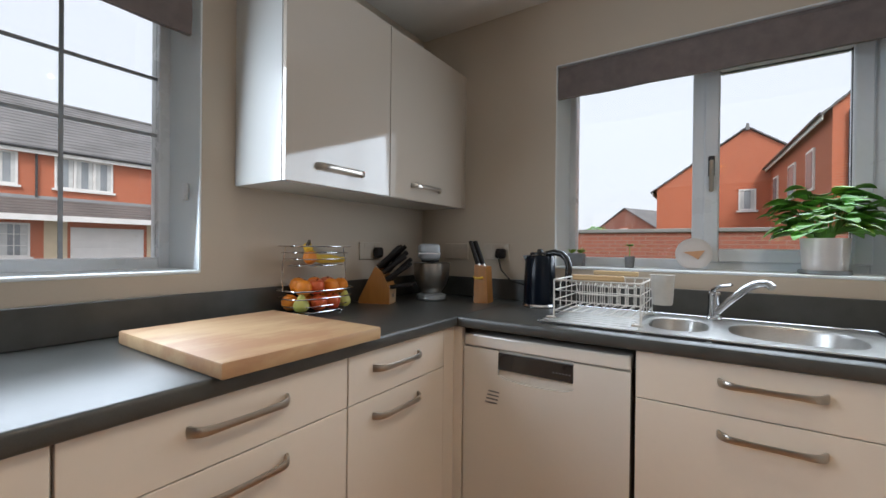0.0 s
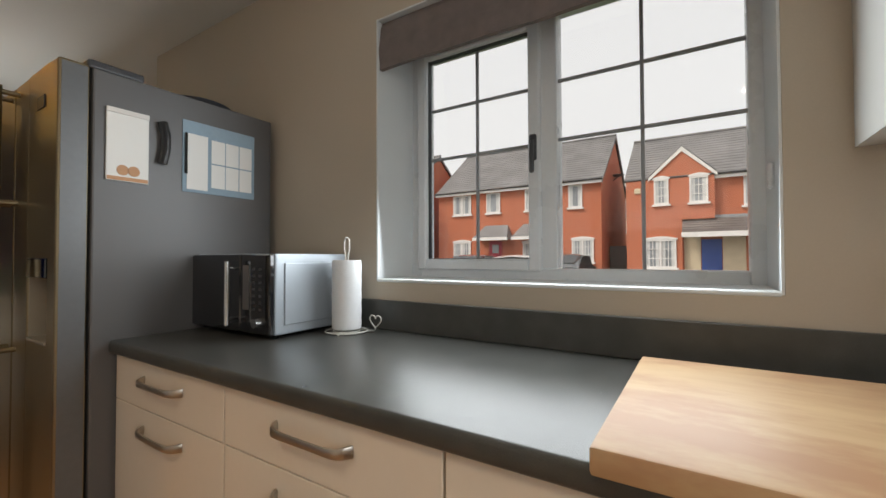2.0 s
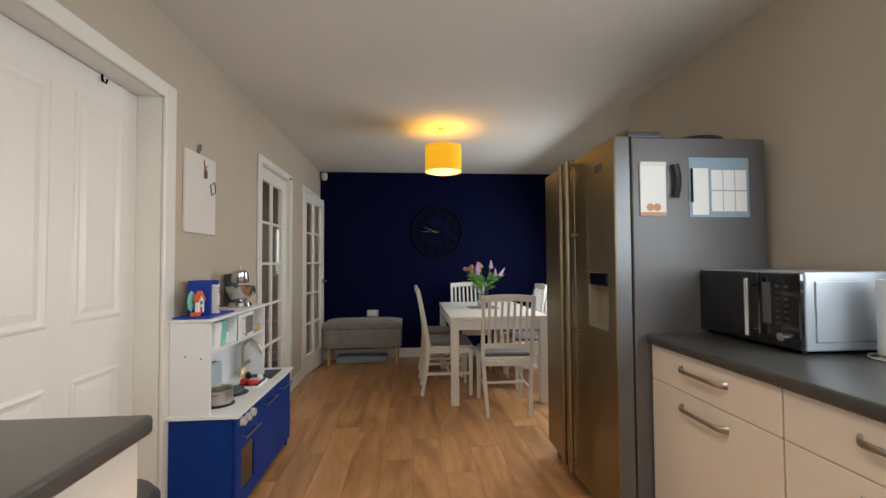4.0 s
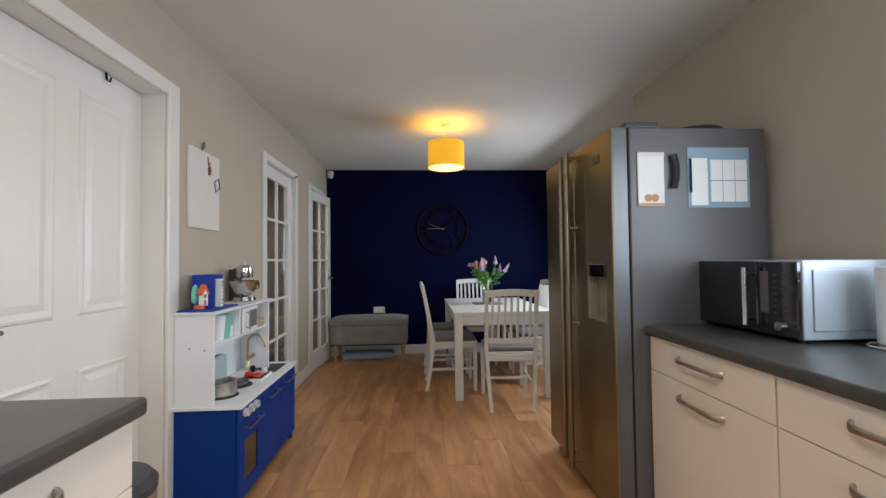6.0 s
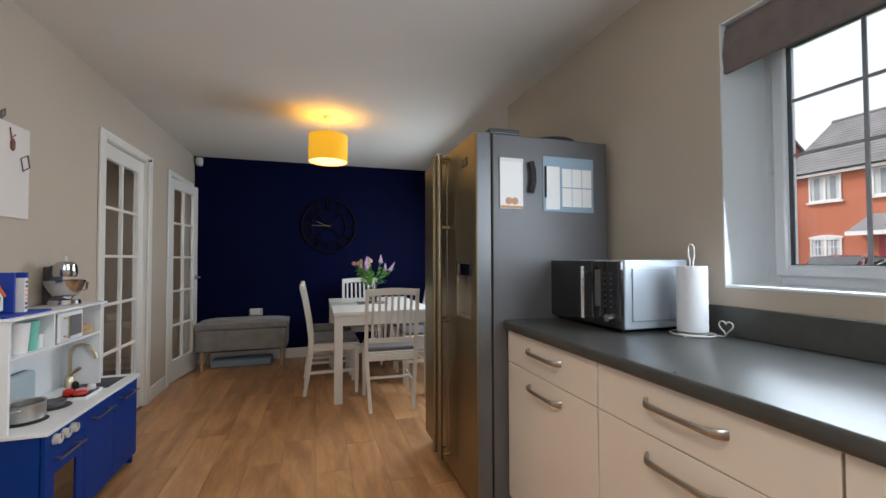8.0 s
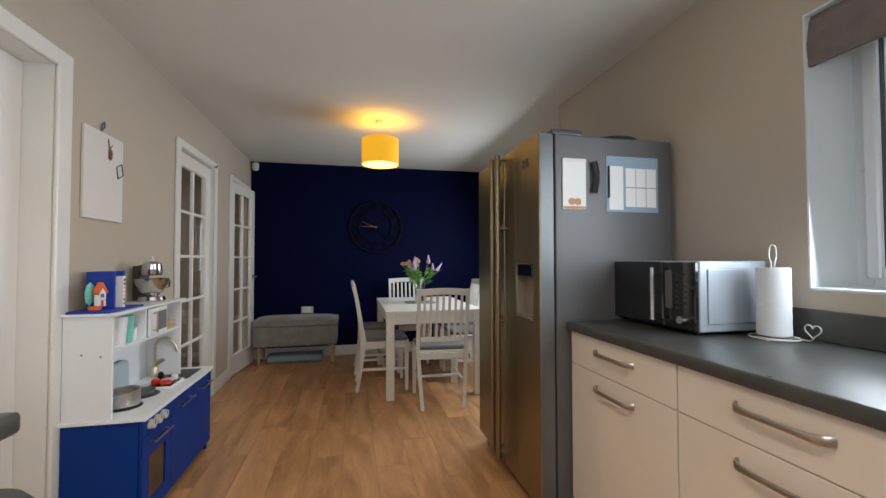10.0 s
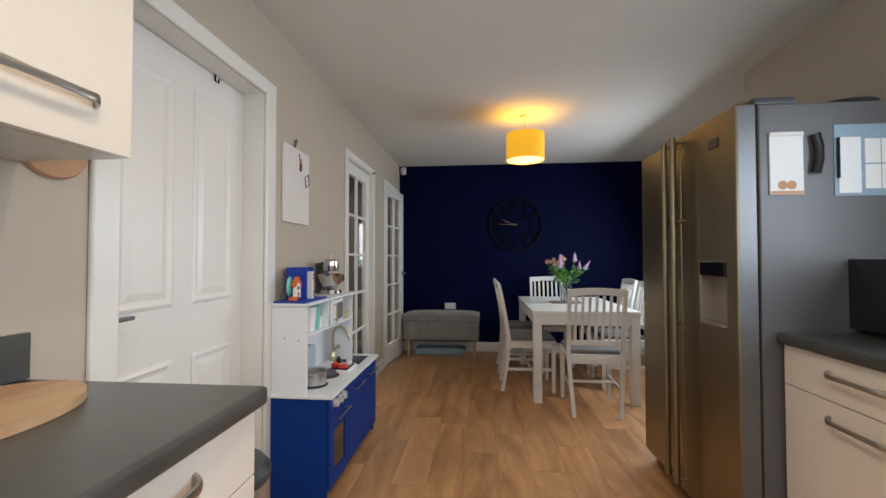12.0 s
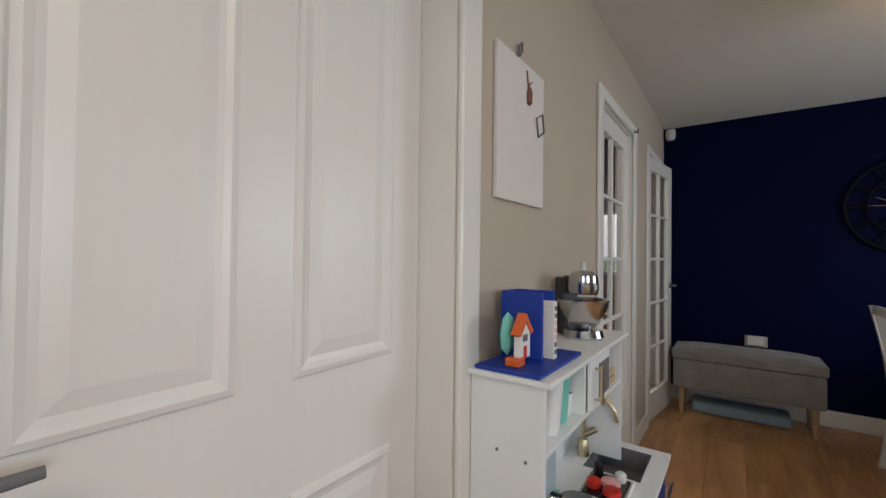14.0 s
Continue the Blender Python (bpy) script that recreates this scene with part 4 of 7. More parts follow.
for cx, cy, z in ((-0.105, 1.752, ZT - 0.0885), (0.205, 1.760, ZT - 0.1685)):
    part("drain", lathe(B(), [(0.0, 0.001), (0.03, 0.001), (0.036, 0.003), (0.038, 0.0)], (cx, cy, z)), M_CHROME, sink, smooth=True)
tap = thing("mixer_tap", (0.0, 1.93, ZT), "chrome mixer tap with a single lever above the sink", "tap")
part("body", lathe(B(), [(0.026, 0.001), (0.026, 0.006), (0.021, 0.012), (0.020, 0.085), (0.022, 0.095), (0.018, 0.105), (0.0, 0.108)], (0.0, 1.93, ZT)), M_CHROME, tap, smooth=True)
part("lever", tube(B(), [(0.0, 1.93, 1.018), (-0.004, 1.91, 1.03), (0.01, 1.87, 1.045), (0.05, 1.81, 1.058)], 0.0095, n=10, taper=0.5), M_CHROME, tap, smooth=True)
part("spout", tube(B(), [(0.006, 1.924, 0.945), (0.045, 1.882, 0.995), (0.090, 1.834, 1.046), (0.112, 1.810, 1.063), (0.130, 1.790, 1.069), (0.146, 1.772, 1.068), (0.154, 1.763, 1.058)], 0.0135, n=12, taper=0.85), M_CHROME, tap, smooth=True)

# ---- fridge freezer ----
fr = thing("fridge_freezer", (-1.1, -1.41, 0), "tall stainless steel fridge freezer with grey sides and water dispenser", "fridge")
part("body", box(B(), -1.41, -0.785, -1.862, -0.957, 0.015, 1.768, 0.006, 2), M_FRSIDE, fr)
DX0, DX1 = -0.778, -0.703
bm = B()
y0, y1, z0, z1 = -1.225, -1.035, 0.905, 1.17
box(bm, DX0, DX1, -1.388, y0, 0.07, 1.772, 0.008, 2)
box(bm, DX0, DX1, y1, -0.957, 0.07, 1.772, 0.008, 2)
box(bm, DX0, DX1 - 0.0005, y0 - 0.01, y1 + 0.01, 0.07, z0, 0.002)
box(bm, DX0, DX1 - 0.0005, y0 - 0.01, y1 + 0.01, z1, 1.772, 0.002)
box(bm, DX0, DX0 + 0.02, y0 - 0.01, y1 + 0.01, z0, z1)
fd = part("door", bm, M_STEEL, fr, "steel freezer door with a dispenser recess")
disp = part("dispenser", box(B(), DX0 + 0.021, DX1 + 0.004, y0, y1, z1 - 0.062, z1, 0.003), M_BLACKG, fd, "black dispenser display")
bm = B()
box(bm, DX0 + 0.0205, DX0 + 0.024, y0 + 0.001, y1 - 0.001, z0 + 0.001, z1 - 0.063)
box(bm, DX0 + 0.024, DX1 - 0.004, y0 + 0.001, y0 + 0.006, z0 + 0.001, z1 - 0.063)
box(bm, DX0 + 0.024, DX1 - 0.004, y1 - 0.006, y1 - 0.001, z0 + 0.001, z1 - 0.063)
box(bm, DX0 + 0.024, DX1 + 0.002, y0 + 0.006, y1 - 0.006, z0 + 0.001, z0 + 0.010)
part("recess_lining", bm, M_RECESS, fd)
# Thin grey sheet added over the steel door edge to mute its bright reflection.
M_EDGE_MUTED = mat("reflection_muting_grey", (0.16, 0.165, 0.17), rough=0.38, metal=0.4, bump=0.01)
part("edge_cover", box(B(), DX0 + 0.006, DX1 - 0.007, -0.9569, -0.9552, 0.08, 1.762), M_EDGE_MUTED, fd, "dull grey sheet added to mute the steel edge's reflection")
part("maker_badge", box(B(), DX1, DX1 + 0.003, -1.14, -1.07, 1.64, 1.68, 0.001), M_DGREY, fd)
fd2 = part("door", box(B(), DX0, DX1, -1.862, -1.394, 0.07, 1.772, 0.008, 2), M_STEEL, fr, "wide steel fridge door")
for y, d in ((-1.348, fd), (-1.438, fd2)):
    bm = B()
    rod(bm, (-0.648, y, 0.13), (-0.648, y, 1.755), 0.014, n=16)
    for z in (0.15, 0.86, 1.36, 1.735):
        rod(bm, (DX1, y, z), (-0.648, y, z), 0.009, n=10)
    part("handle", bm, M_STEEL, d, "long round steel bar handle", smooth=True)
for y in (-1.012, -1.80):
    part("hinge_cover", box(B(), -0.93, -0.775, y - 0.045, y + 0.045, 1.7685, 1.797, 0.008, 3), M_DGREY, fr)
part("plinth_grille", box(B(), -0.80, -0.765, -1.86, -0.96, 0.0, 0.066), M_DGREY, fr)
single("serving_tray", lathe(B(), [(0.0, 0.0), (0.10, 0.0), (0.125, 0.006), (0.135, 0.016), (0.130, 0.0185), (0.118, 0.009), (0.0, 0.005)], (-1.16, -1.10, 1.769), n=36), M_DGREY, "thin dark tray lying on top of the fridge", "tray")
SY = -0.9565
note = thing("note_pad", (-0.877, SY, 1.42), "white magnetic note pad with a brown printed foot on the fridge", "note pad")
part("paper_pad", box(B(), -0.936, -0.818, SY, SY + 0.007, 1.421, 1.656, 0.001), M_PAPER, note)
part("printed_foot", box(B(), -0.934, -0.820, SY + 0.007, SY + 0.008, 1.423, 1.435), M_TAN, note)
bm = B()
for cx in (-0.862, -0.893):
    rod(bm, (cx, SY + 0.007, 1.457), (cx, SY + 0.0085, 1.457), 0.017, n=16)
part("printed_shape", bm, M_TAN, note)
part("top_band", box(B(), -0.936, -0.818, SY + 0.0072, SY + 0.010, 1.640, 1.656), M_CANVAS, note)
single("magnetic_timer", tube(B(), [(-0.975, SY + 0.012, 1.50), (-0.985, SY + 0.014, 1.55), (-0.985, SY + 0.014, 1.60), (-0.975, SY + 0.012, 1.645)], 0.0155, n=10), M_BLACK, "dark curved remote clipped to the fridge side", "remote", smooth=True)
cal = thing("wall_planner", (-1.19, SY, 1.41), "pale blue magnetic planner with white boxes on the fridge", "planner")
part("board", box(B(), -1.328, -1.045, SY, SY + 0.003, 1.414, 1.680, 0.001), M_LTBLUE, cal)
part("list_panel", box(B(), -1.135, -1.060, SY + 0.003, SY + 0.0042, 1.425, 1.632), M_PAPER, cal)
for i in range(3):
    for j in range(2):
        x = -1.315 + i * 0.0565
        part("day_box", box(B(), x, x + 0.053, SY + 0.003, SY + 0.0042, 1.440 + j * 0.095, 1.530 + j * 0.095, 0.0003), M_PAPER, cal)
part("pen", rod(B(), (-1.056, SY + 0.008, 1.48), (-1.056, SY + 0.008, 1.63), 0.0045, n=8), M_BLACK, cal)

# ---- microwave ----
mw = thing("microwave", (-1.25, -0.734, TZ1), "silver microwave with a black glass door beside the fridge", "microwave")
part("case", box(B(), -1.41, -1.106, -0.971, -0.497, 0.922, 1.183, 0.006, 2), M_MWSIDE, mw)
part("side_panel", box(B(), -1.385, -1.140, -0.4975, -0.492, 0.952, 1.152, 0.0025, 2), M_MWSIDE, mw)
md = part("door", box(B(), -1.106, -1.086, -0.971, -0.655, 0.925, 1.181, 0.004), M_BLACKG, mw, "black glass door")
bm = B()
rod(bm, (-1.050, -0.668, 0.95), (-1.050, -0.668, 1.158), 0.0095, n=16)
rod(bm, (-1.088, -0.668, 0.97), (-1.052, -0.668, 0.97), 0.005)
rod(bm, (-1.088, -0.668, 1.135), (-1.052, -0.668, 1.135), 0.005)
part("handle", bm, M_CHROME, md, "round chrome bar handle", smooth=True)
cp = part("control_panel", box(B(), -1.106, -1.087, -0.652, -0.498, 0.925, 1.181, 0.004), M_BLACKG, mw)
part("display", box(B(), -1.0872, -1.0862, -0.640, -0.606, 1.00, 1.145, 0.0003), M_FRSIDE, cp, "dull grey-green display window")
for i in range(7):
    for j in range(2):
        part("button", box(B(), -1.0872, -1.0860, -0.588 + j * 0.034, -0.572 + j * 0.034, 1.000 + i * 0.0215, 1.008 + i * 0.0215, 0.0004), M_DGREY, cp)
part("knob", rod(B(), (-1.087, -0.555, 0.962), (-1.070, -0.555, 0.962), 0.017, 0.015, n=24), M_CHROME, cp, smooth=False)
for x in (-1.38, -1.13):
    for y in (-0.94, -0.53):
        part("foot", rod(B(), (x, y, TZ1), (x, y, 0.923), 0.012), M_BLACK, mw)

# ---- paper roll ----
pr = thing("kitchen_roll_holder", (-1.325, -0.405, TZ1), "white paper roll on a white wire holder beside the microwave", "kitchen roll")
cx, cy = -1.325, -0.405
bm = B()
tube(bm, ring_pts((cx, cy, 0), 0.072, 0.072, 32, TZ1 + 0.006), 0.0028, n=6, closed=True)
tube(bm, ring_pts((cx, cy, 0), 0.045, 0.045, 24, TZ1 + 0.006), 0.0025, n=6, closed=True)
for a in (0.4, 2.5, 4.6):
    rod(bm, (cx, cy, TZ1 + 0.006), (cx + 0.072 * math.cos(a), cy + 0.072 * math.sin(a), TZ1 + 0.006), 0.0022, n=6)
    rod(bm, (cx + 0.072 * math.cos(a), cy + 0.072 * math.sin(a), TZ1), (cx + 0.072 * math.cos(a), cy + 0.072 * math.sin(a), TZ1 + 0.006), 0.004, n=8)
hh = []
for i in range(26):
    t = 2 * math.pi * i / 26
    hh.append((cx - 0.045, cy + 0.092 + 0.0016 * 16 * math.sin(t) ** 3, TZ1 + 0.040 + 0.0016 * (13 * math.cos(t) - 5 * math.cos(2 * t) - 2 * math.cos(3 * t) - math.cos(4 * t))))
tube(bm, hh, 0.0024, n=6, closed=True)
tube(bm, [(cx - 0.035, cy + 0.063, TZ1 + 0.006), (cx - 0.044, cy + 0.085, TZ1 + 0.006), (cx - 0.045, cy + 0.092, TZ1 + 0.014)], 0.0024, n=6)
base = part("wire_base", bm, M_WIRE, pr, smooth=True)
bm = B()
for s in (-1, 1):
    tube(bm, [(cx, cy + s * 0.006, TZ1 + 0.01), (cx, cy + s * 0.006, 1.175), (cx, cy + s * 0.013, 1.20), (cx, cy + s * 0.011, 1.232), (cx, cy + s * 0.002, 1.24)], 0.0028, n=6)
part("wire_loop", bm, M_WIRE, pr, smooth=True)
bm = B()
prof = [(0.018, 0.0), (0.046, 0.0), (0.050, 0.004)] + [(0.0505 + 0.0005 * math.sin(i * 2.1), 0.004 + 0.228 * i / 14) for i in range(1, 14)] + [(0.049, 0.238), (0.018, 0.238)]
lathe(bm, prof, (cx, cy, TZ1 + 0.012), n=40)
part("paper_roll", bm, M_KITCHENROLL, pr, smooth=True)

# ---- chopping board ----
single("chopping_board", box(B(), -1.318, -0.800, 0.525, 0.984, TZ1 + 0.0005, 0.946, 0.005, 2), M_BOARD, "thick pale beech chopping board on the worktop edge", "chopping board", smooth=True, at=(-1.06, 0.75, TZ1))
bm = B()
prism(bm, [(1.14 + 0.15 * math.cos(a), 0.09 + 0.205 * math.sin(a)) for a in [2 * math.pi * i / 36 for i in range(36)]], TZ1 + 0.0008, TZ1 + 0.018, axis="z")
single("round_board", bm, M_BOARD, "round wooden serving board lying on the worktop", "serving board", smooth=True, at=(1.14, 0.09, TZ1))
bm = B()
lathe(bm, [(0.0, 0.0), (0.088, 0.0), (0.093, 0.006), (0.088, 0.014), (0.0, 0.014)], (0, 0, 0), n=36)
bmesh.ops.rotate(bm, verts=bm.verts[:], cent=(0, 0, 0), matrix=Matrix.Rotation(radians(-90), 3, "Y"))
bmesh.ops.translate(bm, verts=bm.verts[:], vec=(1.3195, -0.228, 1.476))
single("hanging_wooden_disc", bm, M_BOARD, "round wooden board hung on the wall under the cupboard", "serving board", smooth=True)


# ---- worktop things in the corner ----
def grid_ring(cx, cy, z, rx, ry, r, bm, n=40):
    return tube(bm, [(x, y, z) for x, y in super_ring(cx, cy, rx, ry, n, 3.4)], r, n=6, closed=True)


fb = thing("fruit_basket", (-1.30, 1.22, TZ1), "two-tier chrome wire fruit basket full of fruit", "fruit basket")
fcx, fcy = -1.342, 1.190
bm = B()
for z, k in ((0.920, 0.78), (0.945, 0.92), (0.975, 1.0), (1.005, 1.04)):
    grid_ring(fcx, fcy, z, 0.090 * k, 0.146 * k, 0.0022 if z < 1.0 else 0.003, bm)
for i in range(7):
    y = fcy - 0.09 + i * 0.03
    rod(bm, (fcx - 0.068, y, 0.918), (fcx + 0.068, y, 0.918), 0.0018, n=6)
for i in range(4):
    a = math.pi / 4 + i * math.pi / 2
    rod(bm, (fcx + 0.072 * math.cos(a), fcy + 0.12 * math.sin(a), TZ1), (fcx + 0.068 * math.cos(a), fcy + 0.11 * math.sin(a), 0.920), 0.005, n=8)
part("lower_basket", bm, M_CHROME, fb, smooth=True)
bm = B()
for z, k in ((1.100, 0.80), (1.125, 0.90), (1.150, 0.97), (1.175, 1.04)):
    grid_ring(fcx, fcy, z, 0.080 * k, 0.138 * k, 0.0020 if z < 1.17 else 0.0028, bm)
for i in range(6):
    y = fcy - 0.075 + i * 0.03
    rod(bm, (fcx - 0.058, y, 1.098), (fcx + 0.058, y, 1.098), 0.0018, n=6)
part("upper_basket", bm, M_CHROME, fb, smooth=True)
for s in (-1, 1):
    bm = B()
    tube(bm, [(fcx, fcy + s * 0.152, 1.005), (fcx, fcy + s * 0.158, 1.05), (fcx, fcy + s * 0.154, 1.11), (fcx, fcy + s * 0.143, 1.175)], 0.0018, n=6)
    part("side_wire", bm, M_CHROME, fb, smooth=True)


def fruit(kind, at, r, material, label, tilt=0.0):
    f = B()
    if kind == "pear":
        prof = [(0.0, 0.0), (0.6, 0.05), (0.95, 0.45), (1.0, 0.8), (0.85, 1.25), (0.55, 1.65), (0.40, 2.0), (0.22, 2.2), (0.0, 2.22)]
    elif kind == "apple":
        prof = [(0.0, 0.10), (0.35, 0.0), (0.8, 0.25), (1.0, 0.85), (0.95, 1.3), (0.7, 1.68), (0.35, 1.78), (0.0, 1.62)]
    else:
        prof = [(0.0, 0.0), (0.45, 0.08), (0.82, 0.4), (1.0, 0.95), (0.85, 1.5), (0.45, 1.83), (0.08, 1.88), (0.0, 1.86)]
    lathe(f, [(a * r, b * r) for a, b in prof], (0, 0, 0), n=18)
    ob = new(kind, mesh_of(kind, f, material, smooth=True))
    ob.matrix_world = Matrix.Translation(at) @ Euler((tilt, tilt * 0.6, tilt * 3)).to_matrix().to_4x4()
    ORIGIN[ob.name] = Vector((0, 0, 0))
    tagged(ob, label, "fruit", "fruit in the basket")
    st = part("stalk", rod(B(), (0, 0, prof[-1][1] * r - 0.002), (0.003, 0.001, prof[-1][1] * r + (0.012 if kind != "orange" else 0.001)), 0.0018 if kind != "orange" else 0.004, n=6), M_STALK, ob)
    return ob


lo = 0.926
for x, y, z, k in ((0.055, -0.105, lo, "pear"), (-0.03, -0.110, lo, "orange"), (0.066, -0.035, lo, "apple"), (-0.02, -0.04, lo, "orange"), (0.066, 0.036, lo, "apple"), (-0.02, 0.035, lo, "orange"), (0.058, 0.102, lo, "pear"), (-0.03, 0.105, lo, "orange"),
                   (0.035, -0.090, lo + 0.058, "orange"), (0.030, -0.020, lo + 0.060, "apple"), (0.040, 0.048, lo + 0.056, "orange"), (0.020, 0.112, lo + 0.055, "orange"), (-0.04, -0.065, lo + 0.062, "orange"), (-0.045, 0.02, lo + 0.06, "orange"), (-0.04, 0.085, lo + 0.06, "apple")):
    m, lab = {"pear": (M_PEAR, "yellow-green pear in the wire basket"), "orange": (M_ORANGE, "bright orange in the wire basket"), "apple": (M_APPLE, "red and yellow apple in the wire basket")}[k]
    fruit(k, (fcx + x * 0.8, fcy + y, z), 0.033 if k != "pear" else 0.030, m, lab, tilt=0.2 * math.sin(x * 90 + y * 50))
for k in range(3):
    pts = [(fcx + 0.035 - 0.022 * k * min(1, s * 3), fcy - 0.070 - 0.012 * (k - 1) * (s > 0.1) + 0.17 * s, 1.121 + 0.004 * k + 0.050 * (max(0.0, 0.35 - s) / 0.35) ** 2) for s in [i / 11 for i in range(12)]]
    ban = single("banana", tube(B(), pts, 0.0165, n=8, taper=0.7), M_BANANA, "ripe yellow banana lying in the upper basket", "fruit", "bananas", smooth=True, at=pts[0])
    part("stalk", rod(B(), pts[0], (pts[0][0] + 0.002, pts[0][1] + 0.008, pts[0][2] + 0.020), 0.008, 0.005, n=8), M_STALK, ban)
fruit("orange", (fcx + 0.040, fcy - 0.062, 1.106), 0.027, M_ORANGE, "small orange in the upper basket")


def knife_handle(block, a, b, r=0.012):
    k = part("knife_handle", rod(B(), a, b, r, r * 0.82, n=8), M_KNIFE, block, smooth=True)
    a, b = Vector(a), Vector(b)
    part("bolster", rod(B(), a - (b - a).normalized() * 0.012, a, r * 0.8, n=8), M_NICKEL, k)


kb = thing("knife_block", (-1.335, 1.545, TZ1), "slanted oak knife block with black-handled knives", "knife block", world_space=False)
kb.rotation_euler = (0, 0, radians(-68))
bm = B()
prism(bm, [(-0.075, 0.0), (0.075, 0.0), (0.075, 0.075), (0.040, 0.150), (0.005, 0.175), (-0.075, 0.02)], -0.048, 0.048, axis="x")
part("block", bm, M_BLOCKW, kb)
part("end_plate", box(B(), -0.046, 0.046, 0.075, 0.077, 0.003, 0.072), M_BOARD, kb)
part("maker_mark", box(B(), -0.008, 0.008, 0.0772, 0.078, 0.030, 0.046), M_INK, kb)
for i in range(4):
    for j in range(4):
        x = -0.033 + 0.022 * i
        a = Vector((x, 0.014 + 0.021 * j, 0.172 - (0.026, 0.028, 0.030, 0.031)[j] * j))
        d = Vector((0.12 * math.sin(i * 1.7), 0.70, 0.60 + 0.12 * math.sin(i + j))).normalized()
        if j == 3:
            d = Vector((0.1 * math.sin(i), 0.9, 0.12)).normalized()
        knife_handle(kb, a, a + d * (0.150 - 0.014 * ((i + j) % 3)) * (0.7 if j == 3 else 1.0), 0.013 if j < 3 else 0.009)

kb2 = thing("knife_block", (-0.94, 1.87, TZ1), "tall oak block with two dark knives and a yellow peeler", "knife block", world_space=False)
kb2.rotation_euler = (0, 0, radians(8))
bm = B()
prism(bm, [(-0.034, 0.0), (0.038, 0.0), (0.026, 0.175), (-0.032, 0.185)], -0.040, 0.040, axis="y")
part("block", bm, M_BLOCKW, kb2)
for x, y in ((-0.022, -0.018), (-0.004, 0.005), (-0.018, 0.026)):
    a = Vector((x, y, 0.186))
    knife_handle(kb2, a, a + Vector((-0.36, 0.05, 0.93)).normalized() * 0.120, 0.012)
part("peeler", tube(B(), [(-0.030, -0.0455, 0.125), (-0.02, -0.056, 0.120), (0.006, -0.056, 0.120), (0.012, -0.0455, 0.125)], 0.006, n=8), M_BANANA, kb2, "yellow plastic peeler", smooth=True)

mx = thing("stand_mixer", (-1.205, 1.805, TZ1), "grey stand mixer with a steel bowl in the corner", "stand mixer", world_space=False)
mx.rotation_euler = (0, 0, radians(129))
part("base", lathe(B(), [(0.0, 0.0), (0.072, 0.0), (0.077, 0.008), (0.074, 0.026), (0.052, 0.034), (0.0, 0.034)], (0, 0, 0), n=36, sx=1.0, sy=1.0), M_MWSIDE, mx, smooth=True)
part("bowl", lathe(B(), [(0.045, 0.034), (0.055, 0.045), (0.078, 0.085), (0.090, 0.13), (0.094, 0.185), (0.099, 0.188), (0.090, 0.186), (0.070, 0.09), (0.0, 0.05)], (0, 0, 0), n=40), M_BOWL, mx, "brushed steel bowl", smooth=True)
bm = B()
prism(bm, [(0.075, 0.0), (0.165, 0.0), (0.155, 0.10), (0.150, 0.20), (0.085, 0.20), (0.095, 0.10)], -0.045, 0.045, axis="y")
part("column", bm, M_DGREY, mx)
head = part("head", box(B(), -0.085, 0.155, -0.038, 0.066, 0.2005, 0.284, 0.020, 3), M_MWSIDE, mx, "silver-grey head", smooth=True)
part("trim_band", box(B(), -0.087, 0.150, -0.0395, 0.0675, 0.232, 0.238), M_CHROME, head)
part("knob", rod(B(), (0.11, -0.038, 0.25), (0.11, -0.052, 0.25), 0.016, n=16), M_BLACK, head)

kt = thing("kettle", (-0.665, 1.90, TZ1), "glossy black cordless kettle with a steel base ring", "kettle")
kc = (-0.665, 1.90, TZ1)
part("base_ring", lathe(B(), [(0.0, 0.0), (0.075, 0.0), (0.077, 0.008), (0.072, 0.016), (0.0, 0.0165)], kc, n=32), M_CHROME, kt, smooth=True)
part("body", lathe(B(), [(0.0, 0.017), (0.071, 0.017), (0.073, 0.03), (0.070, 0.13), (0.065, 0.215), (0.058, 0.232), (0.0, 0.236)], kc, n=36), M_KETTLE, kt, smooth=True)
part("lid", lathe(B(), [(0.0, 0.236), (0.046, 0.237), (0.044, 0.247), (0.014, 0.251), (0.012, 0.262), (0.0, 0.264)], kc, n=28), M_BLACK, kt, smooth=True)
hx = kc[0]
part("handle", tube(B(), [(hx + 0.030, 1.897, TZ1 + 0.240), (hx + 0.070, 1.895, TZ1 + 0.249), (hx + 0.100, 1.894, TZ1 + 0.243), (hx + 0.124, 1.892, TZ1 + 0.222), (hx + 0.135, 1.89, TZ1 + 0.188), (hx + 0.132, 1.89, TZ1 + 0.145), (hx + 0.116, 1.89, TZ1 + 0.108), (hx + 0.092, 1.892, TZ1 + 0.085), (hx + 0.062, 1.893, TZ1 + 0.075)], 0.0145, n=12), M_BLACK, kt, smooth=True)
part("spout", prism(B(), [(hx - 0.050, TZ1 + 0.18), (hx - 0.078, TZ1 + 0.232), (hx - 0.045, TZ1 + 0.236)], 1.885, 1.915), M_BLACK, kt)


